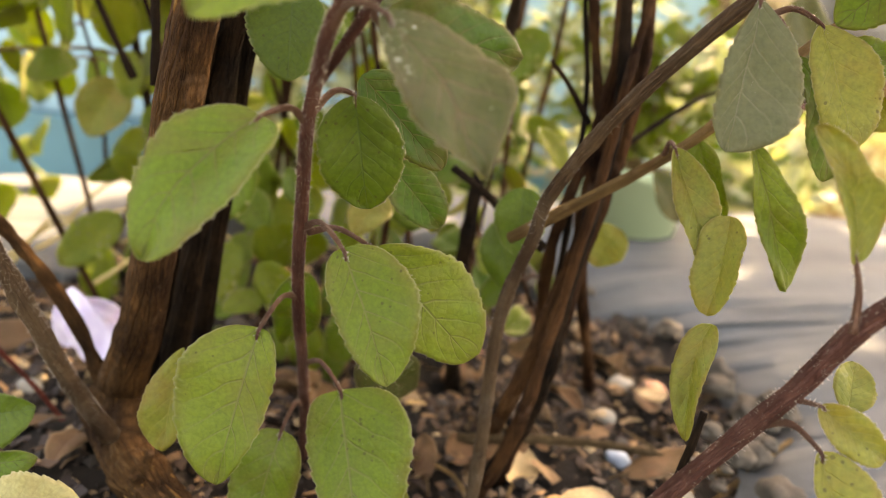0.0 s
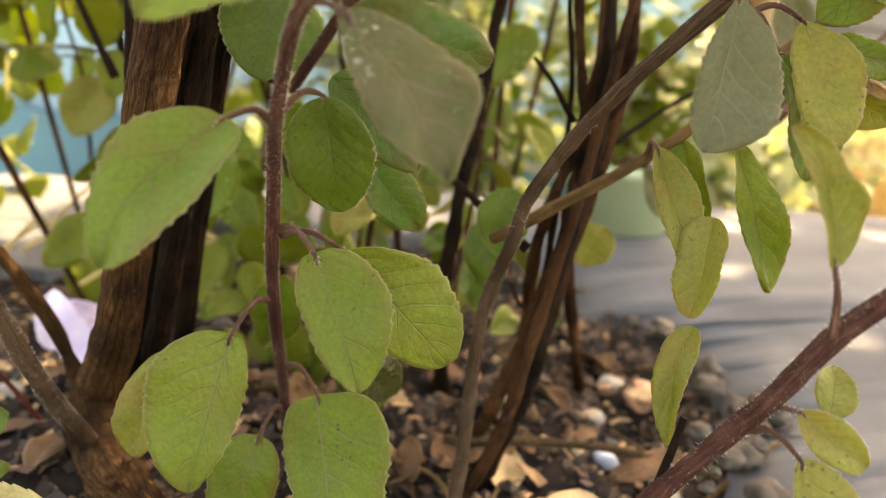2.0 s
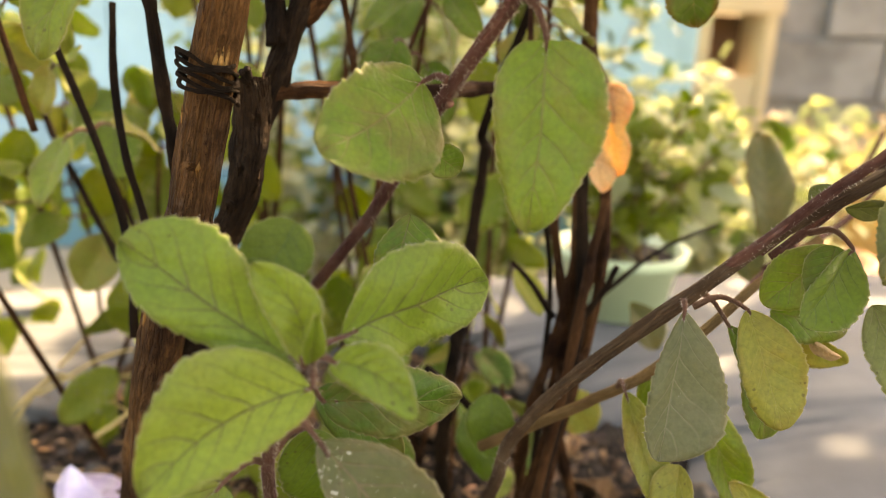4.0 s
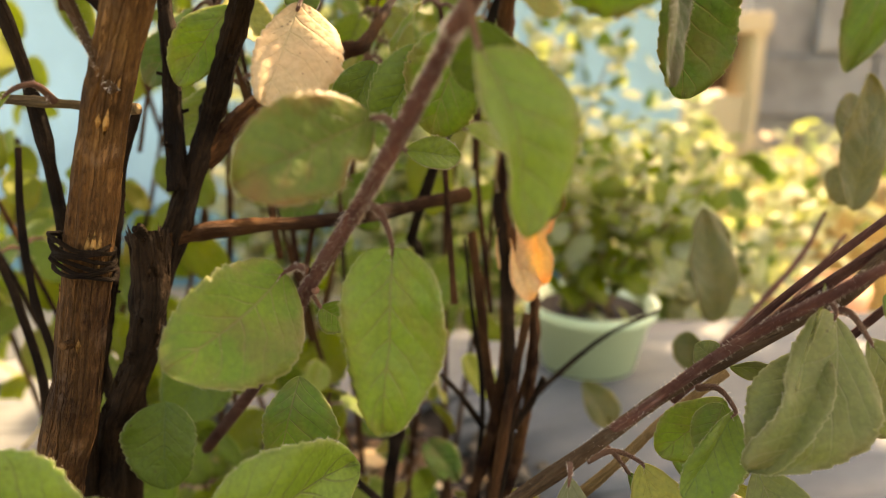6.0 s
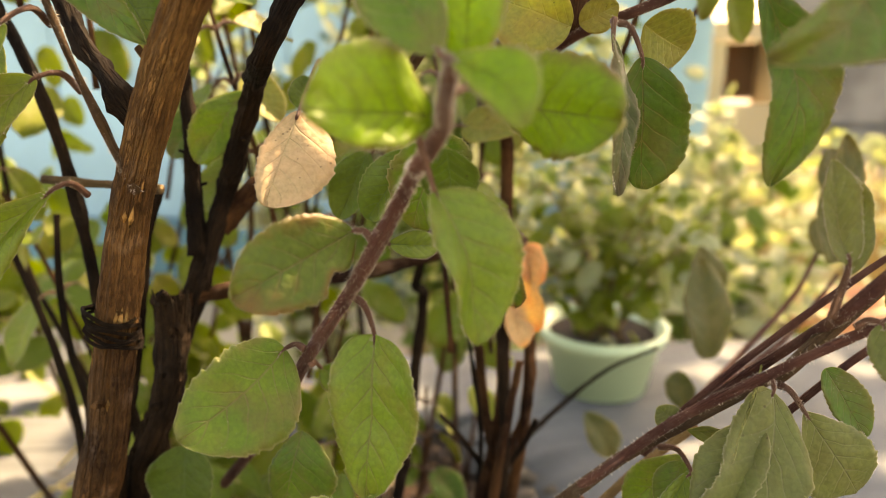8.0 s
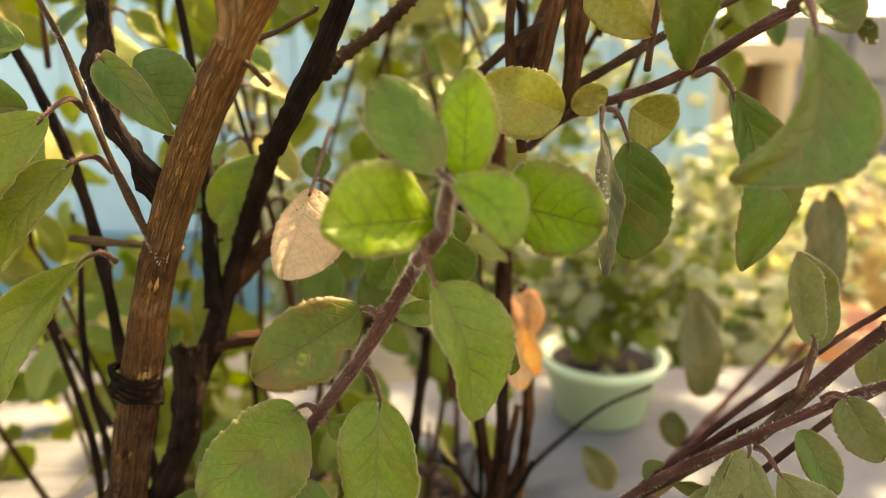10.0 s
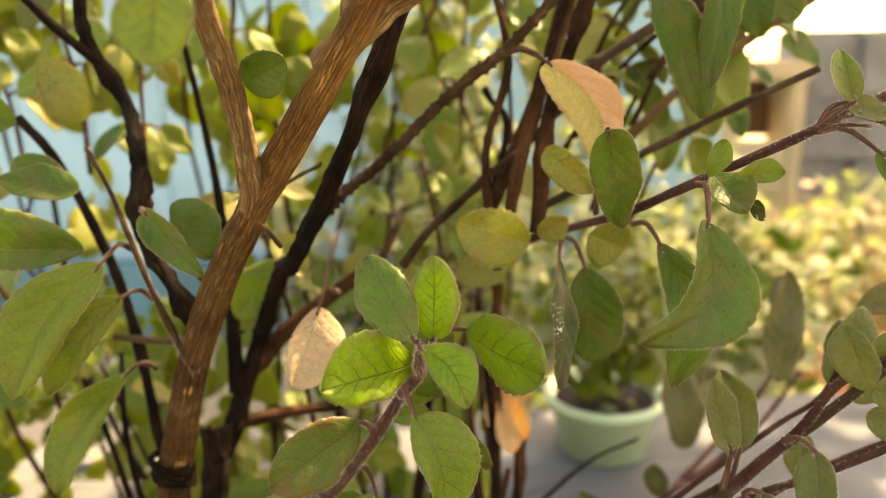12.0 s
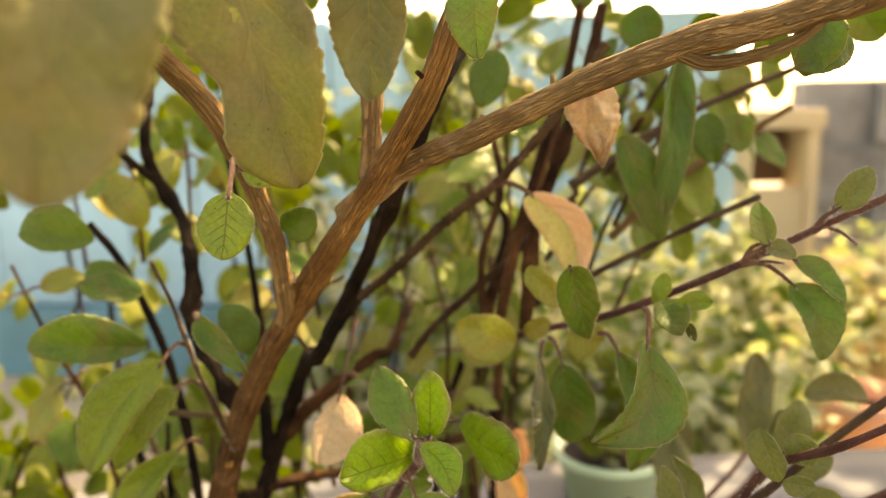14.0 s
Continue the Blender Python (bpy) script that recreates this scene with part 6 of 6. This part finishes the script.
leaf(upper_twig, (0.1485, 0.2326, 0.3696), (0.1517, 0.2293, 0.3499), 0.0138, (-0.50, -0.86, 0.06), "deep", cup=0.2)
leaf(upper_twig, (0.1596, 0.2336, 0.3694), (0.1617, 0.2310, 0.3540), 0.0127, (-0.04, -0.99, 0.16), "green", cup=0.2)
leaf(upper_twig, (0.1686, 0.2401, 0.3998), (0.1818, 0.2396, 0.3907), 0.0138, (-0.29, -0.87, -0.39), "green", cup=0.2)
leaf(upper_twig, (0.1443, 0.2391, 0.4069), (0.1575, 0.2379, 0.3934), 0.0172, (-0.48, -0.78, -0.40), "green", cup=0.2)
leaf(upper_twig, (0.1222, 0.2380, 0.4117), (0.1265, 0.2351, 0.3941), 0.0184, (-0.60, -0.80, -0.02), "green", cup=0.2)
leaf(upper_twig, (0.1995, 0.2352, 0.4128), (0.2122, 0.2332, 0.3956), 0.0185, (-0.48, -0.84, -0.26), "green", cup=0.2)
leaf(upper_twig, (0.0672, 0.1988, 0.3930), (0.0612, 0.1946, 0.3735), 0.0144, (-0.15, -0.96, 0.25), "deep", cup=0.3)
leaf(limb_right, (0.1474, 0.1195, 0.3935), (0.1413, 0.1162, 0.3785), 0.0116, (-0.39, -0.85, 0.35), "green", cup=0.15)
leafy_twig((0.1120, 0.2943, 0.3350), (0.1781, 0.3087, 0.3797), 4, 0.028, ['bright', 'green', 'bright', 'yellow'], 300, 0.0011, "rust")
leafy_twig((0.1357, 0.2792, 0.3519), (0.1827, 0.2910, 0.3918), 4, 0.028, ['bright', 'green', 'bright', 'yellow'], 301, 0.0011, "rust")
leafy_twig((0.0940, 0.3170, 0.3563), (0.1350, 0.3318, 0.4156), 4, 0.028, ['bright', 'green', 'bright', 'yellow'], 302, 0.0011, "rust")
leafy_twig((0.1319, 0.3435, 0.3698), (0.1933, 0.3590, 0.4227), 4, 0.028, ['bright', 'green', 'bright', 'yellow'], 303, 0.0011, "rust")
leafy_twig((-0.1699, 0.3194, 0.3251), (-0.1844, 0.3314, 0.3916), 4, 0.028, ['bright', 'green', 'bright', 'yellow'], 307, 0.0011, "rust")


# hairy young stalks at the tip of the upper branch
for a, b in (((0.1620, 0.1545, 0.3358), (0.1667, 0.1523, 0.3439)), ((0.1640, 0.1545, 0.3365), (0.1717, 0.1501, 0.3315)), ((0.1404, 0.1538, 0.3252), (0.1490, 0.1500, 0.3292)), ((0.1408, 0.1538, 0.3252), (0.1512, 0.1490, 0.3262))):
    stem(branch_u, [a, tuple(0.5 * (p + q) + 0.0006 for p, q in zip(a, b)), b], 0.0006, 0.0004, "stalk", hairy=60, sides=8)

# ---- crown of the shrub above, and what lies on the bed ----
def crown_leaves(seed, count):
    rng = random.Random(seed)
    bm = bmesh.new()
    for k in range(count):
        x, y, z = rng.uniform(-0.30, 0.22), rng.uniform(0.16, 0.46), rng.uniform(0.46, 0.66)
        q = Vector((x, y, z))
        if z < 0.44 + 0.19 * (y + 0.07):
            continue
        d = Vector((rng.gauss(0, 1), rng.gauss(0, 1), rng.gauss(-0.6, 0.5))).normalized()
        l = rng.uniform(0.022, 0.036)
        blade(bm, q, q + d * l, l * 0.62, Vector((rng.gauss(0, .5), rng.gauss(0, .5), 1)), 0.15, 0.2, rows=10, cols=4, seed=k, mat=(rng.randrange(3), 3))
    return tagged(part("crown", bm, [LEAF["green"], LEAF["fresh"], LEAF["yellow"], PALE], shrub), kind="stuff")


crown_leaves(21, 230)


def rear_foliage(seed, count, low, high, stalks=8, even=False):
    """The far side of the shrub: hanging leaves on thin stalks, with gaps."""
    rng = random.Random(seed)
    bm = bmesh.new()
    for k in range(count):
        while True:
            x, y, z = (rng.uniform(a, b) for a, b in zip(low, high))
            if even:
                break
            if z < 0.27 and (x > -0.03 or x < -0.17) and rng.random() < 0.8:
                continue
            if z > 0.24 and x > -0.07 and rng.random() < 0.75:
                continue
            if noise.noise(Vector((x, 0.6 * y, z)) * 9) > 0.02 + (0.9 if z > 0.13 else 0.4) * max(0, -x - 0.12):
                break
        q = Vector((x, y, z))
        d = Vector((rng.gauss(0, .7), rng.gauss(0, .7), -1.0)).normalized()
        l = rng.uniform(0.024, 0.042)
        face = Vector((rng.gauss(0, .6), -1, rng.gauss(0.4, .4)))
        blade(bm, q, q + d * l, l * rng.uniform(0.5, 0.7), face, 0.15, 0.2, rows=12, cols=6, seed=k, mat=(rng.choice((0, 0, 1, 2, 3, 3)), 4))
    for k in range(stalks):
        x, y = rng.uniform(-0.20, 0.06), rng.uniform(0.36, 0.47)
        top = Vector((x + rng.uniform(-0.08, 0.08), y + rng.uniform(-0.03, 0.08), rng.uniform(0.25, 0.55)))
        foot = Vector((x, y, -0.02))
        tube(bm, spline([foot, foot.lerp(top, 0.5) + Vector((rng.uniform(-.06, .06), 0, 0.03)), top], 5), 0.0018, 0.0009, 7, 0.15, 0.3, 5)
    # Rear leaves take the brightened copy, so they look lit while in shade.
    return tagged(part("foliage", bm, [LEAF["backlit_tint"], LEAF["bright"], LEAF["fresh"], LEAF["backlit_tint"], PALE, BARK["rust"]], shrub), kind="stuff")


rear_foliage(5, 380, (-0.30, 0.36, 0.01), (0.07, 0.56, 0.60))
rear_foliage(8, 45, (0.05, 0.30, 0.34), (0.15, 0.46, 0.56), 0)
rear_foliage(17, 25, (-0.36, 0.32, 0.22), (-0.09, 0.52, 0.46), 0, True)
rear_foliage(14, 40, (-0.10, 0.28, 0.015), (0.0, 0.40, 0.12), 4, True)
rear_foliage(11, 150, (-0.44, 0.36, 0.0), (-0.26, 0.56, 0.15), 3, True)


def pebble(place, size, mat, label, seed):
    rng = random.Random(seed)
    bm = bmesh.new()
    bmesh.ops.create_icosphere(bm, subdivisions=2, radius=size)
    off = Vector((rng.uniform(0, 50), rng.uniform(0, 50), 0))
    for v in bm.verts:
        v.co *= 1 + 0.35 * noise.noise(v.co / size * 0.9 + off)
        v.co.z *= 0.65
    ob = part("pebble", bm, mat)
    ob.location = (place[0], place[1], soil_height(place[0], place[1]) + size * 0.35)
    ob.rotation_euler = (rng.uniform(-.3, .3), rng.uniform(-.3, .3), rng.uniform(0, 6))
    return tagged(ob, label, "pebble", "pebbles on the soil")


def litter_leaf(x, y, size, kind, seed, lift=0.004, label=""):
    rng = random.Random(seed)
    bm = bmesh.new()
    a = rng.uniform(0, 6.283)
    base = Vector((x, y, soil_height(x, y) + lift * 0.4))
    tip = base + Vector((size * math.cos(a), size * math.sin(a), rng.uniform(-0.001, lift)))
    blade(bm, base, tip, size * rng.uniform(0.45, 0.65), Vector((rng.gauss(0, .45), rng.gauss(-.2, .45), 1)), rng.uniform(0.1, 0.3), rng.uniform(-0.3, 0.4), rng.uniform(-0.8, 0.8), rng.choice((0, 0, 0.9)), seed=seed, rows=18, cols=8)
    tube(bm, spline([base + (base - tip) * 0.3, base + (base - tip) * 0.12 + Vector((0, 0, 0.001)), base + (tip - base) * 0.1], 4), 0.0006, 0.0005, 6, mat=2)
    return tagged(part("fallen_leaf", bm, [LEAF[kind], UNDER.get(kind, PALE), BARK["tan"]]), label or "dry curled leaf fallen on the soil", "leaf", "fallen leaves on the bed")


LIGHT_STONE = plain("pale_stone", (0.30, 0.27, 0.22), 0.8, 0.2, 60.0, 0.0006)
DARK_STONE = plain("dark_stone", (0.07, 0.062, 0.055), 0.85, 0.3, 60.0, 0.0006)
BLUE_STONE = plain("bluish_stone", (0.38, 0.44, 0.52), 0.6, 0.2, 60.0, 0.0006)
rng = random.Random(12)


def bed_spot():
    """A spot of the open soil, inside the slab's edge."""
    while True:
        x, y = rng.uniform(-0.26, 0.14), rng.uniform(0.12, 0.52)
        if ((x + 0.062) / 0.195) ** 2 + ((y - 0.29) / 0.22) ** 2 < 1:
            return x, y


pebble((0.0894, 0.2991), 0.0050, LIGHT_STONE, "small white pebble on the soil", 1)
pebble((0.0869, 0.2629), 0.0055, BLUE_STONE, "small bluish pebble on the soil", 2)
pebble((0.060, 0.212), 0.0120, DARK_STONE, "rounded grey stone on the soil", 3)
pebble((0.108, 0.240), 0.0080, LIGHT_STONE, "pale stone by the slab's edge", 4)
for k in range(46):
    x, y = bed_spot()
    pebble((x, y), rng.choice((0.003, 0.004, 0.005, 0.007)), rng.choice((LIGHT_STONE, DARK_STONE, DARK_STONE, DARK_STONE, DARK_STONE, TERRACOTTA)), "small rough pebble on the soil", 20 + k)
for k in range(190):
    x, y = bed_spot()
    litter_leaf(x, y, rng.uniform(0.010, 0.032), rng.choice(("dead", "dead", "dead", "dry", "dead", "dead", "orange")), 200 + k, rng.uniform(0.002, 0.010))


def fallen_twig(a, b, girth, bark, label):
    p, q = Vector(a), Vector(b)
    bm = bmesh.new()
    mid = p.lerp(q, 0.5) + Vector((0.006, 0.004, 0.003))
    tube(bm, spline([p, mid, q], 6), girth, girth * 0.7, 8, 0.15, 0.3)
    return tagged(part("fallen_twig", bm, BARK[bark]), label, "twig", "twigs on the bed")


fallen_twig((0.020, 0.262, -0.004), (0.125, 0.245, 0.000), 0.0019, "tan", "bleached root lying across the soil")
for k in range(26):
    x, y = bed_spot()
    a, l = rng.uniform(0, 6.283), rng.uniform(0.02, 0.06)
    x2, y2 = x + l * math.cos(a), y + l * math.sin(a)
    fallen_twig((x, y, soil_height(x, y) + 0.001), (x2, y2, soil_height(x2, y2) + rng.uniform(0.002, 0.012)), rng.uniform(0.0006, 0.0014), rng.choice(("tan", "brown", "dark")), "thin dry twig on the soil")


def crumbs(seed, count):
    """Clods and fragments too many to count."""
    rng = random.Random(seed)
    verts, faces = [], []
    for k in range(count):
        while True:
            x, y = rng.uniform(-0.27, 0.15), rng.uniform(0.10, 0.53)
            if ((x + 0.062) / 0.208) ** 2 + ((y - 0.29) / 0.232) ** 2 < 1.03:
                break
        r = rng.uniform(0.0008, 0.0032)
        z = soil_height(x, y) + r * 0.3
        n = len(verts)
        for dx, dy, dz in ((1, 0, 0), (-1, 0, 0), (0, 1, 0), (0, -1, 0), (0, 0, 1), (0, 0, -1)):
            g = r * rng.uniform(0.6, 1.4)
            verts.append((x + dx * g, y + dy * g, z + dz * g * 0.8))
        for f in ((0, 2, 4), (2, 1, 4), (1, 3, 4), (3, 0, 4), (2, 0, 5), (1, 2, 5), (3, 1, 5), (0, 3, 5)):
            faces.append([n + i for i in f])
    me = bpy.data.meshes.new("crumbs")
    me.from_pydata(verts, [], faces)
    m = Nodes("crumbs")
    pick = m.node("ShaderNodeNewGeometry").outputs["Random Per Island"]
    col = m.ramp(pick, (0.0, (0.014, 0.010, 0.007)), (0.55, (0.030, 0.018, 0.011)), (0.86, (0.13, 0.070, 0.032)), (1.0, (0.42, 0.29, 0.16)))
    me.materials.append(m.finish(m.node("ShaderNodeBsdfPrincipled", None, Base_Color=col, Roughness=0.9).outputs[0]))
    return tagged(new("soil_crumbs", me), "loose clods and crumbs of soil and dead matter", "soil", kind="stuff")


for k in range(9):
    x, y = rng.uniform(-0.24, -0.13), rng.uniform(0.36, 0.50)
    a, l = rng.uniform(-0.6, 0.9), rng.uniform(0.05, 0.12)
    bm = bmesh.new()
    foot, top = Vector((x, y, 0.008)), Vector((x + l * math.cos(a), y - l * 0.5 * math.sin(a), 0.010 + rng.uniform(0.0, 0.03)))
    tube(bm, spline([foot, foot.lerp(top, 0.5) + Vector((0, 0, rng.uniform(0.008, 0.03))), top], 6), 0.0013, 0.0005, 7, 0.15)
    tagged(part("straw", bm, STRAW), "dry bent straw lying at the bed's edge", "straw", "straws by the bed")


crumbs(4, 6500)


def chips(seed, count):
    """Broken bits of dry leaf and bark strewn over the bed, bent and overlapping."""
    rng = random.Random(seed)
    verts, faces = [], []
    for k in range(count):
        while True:
            x, y = rng.uniform(-0.27, 0.15), rng.uniform(0.10, 0.53)
            if ((x + 0.062) / 0.205) ** 2 + ((y - 0.29) / 0.23) ** 2 < 1.0:
                break
        l, b, a = rng.uniform(0.003, 0.011), rng.uniform(0.0015, 0.005), rng.uniform(0, 6.283)
        up, tilt = rng.uniform(0.0005, 0.004), rng.gauss(0, 0.35)
        c, e = Vector((math.cos(a), math.sin(a), tilt)), Vector((-math.sin(a), math.cos(a), rng.gauss(0, 0.3)))
        q = Vector((x, y, soil_height(x, y) + up))
        n = len(verts)
        for i, f in enumerate((-0.5, 0.0, 0.5)):
            w = b * rng.uniform(0.25, 0.6)
            lift = Vector((0, 0, (0.25 - f * f) * l * rng.uniform(0.2, 0.7)))
            for g, z in ((-w, 0.0), (w, 0.0), (w, -0.0003), (-w, -0.0003)):
                verts.append(q + c * l * f + e * g + lift + Vector((0, 0, z)))
        for i in (0, 4):
            for j in range(4):
                faces.append([n + i + j, n + i + (j + 1) % 4, n + i + 4 + (j + 1) % 4, n + i + 4 + j])
        faces += [[n, n + 3, n + 2, n + 1], [n + 8, n + 9, n + 10, n + 11]]
    me = bpy.data.meshes.new("leaf_litter")
    me.from_pydata(verts, [], faces)
    m = Nodes("leaf_litter")
    pick = m.node("ShaderNodeNewGeometry").outputs["Random Per Island"]
    col = m.ramp(pick, (0.0, (0.016, 0.009, 0.006)), (0.50, (0.028, 0.013, 0.006)), (0.82, (0.075, 0.035, 0.014)), (0.95, (0.36, 0.20, 0.085)), (1.0, (0.60, 0.46, 0.28)))
    col = m.mix(m.math("MULTIPLY", m.noise(m.coord(), 500.0, 3.0), 0.5), col, (0.03, 0.016, 0.01))
    me.materials.append(m.finish(m.node("ShaderNodeBsdfPrincipled", None, Base_Color=col, Roughness=0.75).outputs[0]))
    return tagged(new("leaf_litter", me), "brown broken leaf litter covering the soil", "leaf litter", kind="stuff")


chips(41, 2600)


def rubble(seed, count):
    """Broken lumps along the slab's inner edge."""
    rng = random.Random(seed)
    for k in range(count):
        a = rng.uniform(-0.9, 0.9)
        q = ring_point(a)
        size = rng.choice((0.002, 0.003, 0.004, 0.005, 0.007))
        bm = bmesh.new()
        bmesh.ops.create_icosphere(bm, subdivisions=3, radius=size)
        for v in bm.verts:
            d = v.co / size
            v.co *= 1 + 0.6 * noise.noise(d * 1.3 + Vector((k * 3.1, 0, 0))) + 0.22 * noise.noise(d * 4 + Vector((0, k * 1.7, 0)))
            v.co.z *= 0.7
        ob = part("rubble", bm, RUBBLE)
        ob.location = (q.x - rng.uniform(-0.012, 0.02), q.y + rng.uniform(-0.01, 0.01), 0.001 + rng.uniform(-0.006, 0.003))
        tagged(ob, "broken lump of pale concrete at the bed's edge", "rubble", "rubble along the edge")


rubble(9, 80)


def fallen_flower(place):
    """A pale lilac bloom of five petals lying on the litter."""
    ob = thing("fallen_flower", place, "pale lilac flower fallen on the bed", "flower")
    c = Vector(place)
    petal = Nodes("petal")
    tone = petal.noise(petal.coord(), 120.0, 2.0)
    col = petal.ramp(tone, (0.3, (0.56, 0.47, 0.66)), (0.7, (0.72, 0.67, 0.76)))
    mat = petal.finish(petal.node("ShaderNodeBsdfPrincipled", None, Base_Color=col, Roughness=0.6).outputs[0])
    for k, (a, b, wide) in enumerate((((-0.006, 0.0, 0.020), (0.012, -0.006, -0.016), 0.017), ((-0.008, 0.004, 0.018), (-0.012, 0.006, -0.012), 0.013),
                                      ((0.004, 0.006, 0.006), (0.022, 0.004, -0.010), 0.011), ((-0.004, 0.002, 0.014), (0.012, 0.010, 0.004), 0.010))):
        bm = bmesh.new()
        blade(bm, c + Vector(a), c + Vector(b), wide, Vector((0.3 * math.cos(2 * k), -1, 0.4 * math.sin(3 * k))), 0.2, 0.25, curl=0.5, seed=k, rows=20, cols=8, shape=0.55)
        part("petal", bm, [mat, mat], ob)
    return ob


fallen_flower((-0.146, 0.303, 0.010))


def cord(points):
    """Dark cord wound round the two trunks."""
    bm = bmesh.new()
    line = [Vector(p) for p in points]
    tube(bm, spline(line, 3), 0.0005, 0.0005, 7, 0.5)
    return tagged(part("cord", bm, BARK["dark"]), "dark frayed cord wound round the trunks", "cord")


wind = []
for k in range(61):
    a = 2 * math.pi * k / 10
    wind.append((-0.0437 + 0.0065 * math.cos(a) + 0.0004 * math.sin(3 * k), 0.1830 + 0.0065 * math.sin(a) + 0.0004 * math.sin(2.3 * k), 0.2105 + 0.0014 * k / 10 + 0.0007 * math.sin(1.7 * k) - 0.35 * 0.0065 * math.cos(a)))
cord(wind)
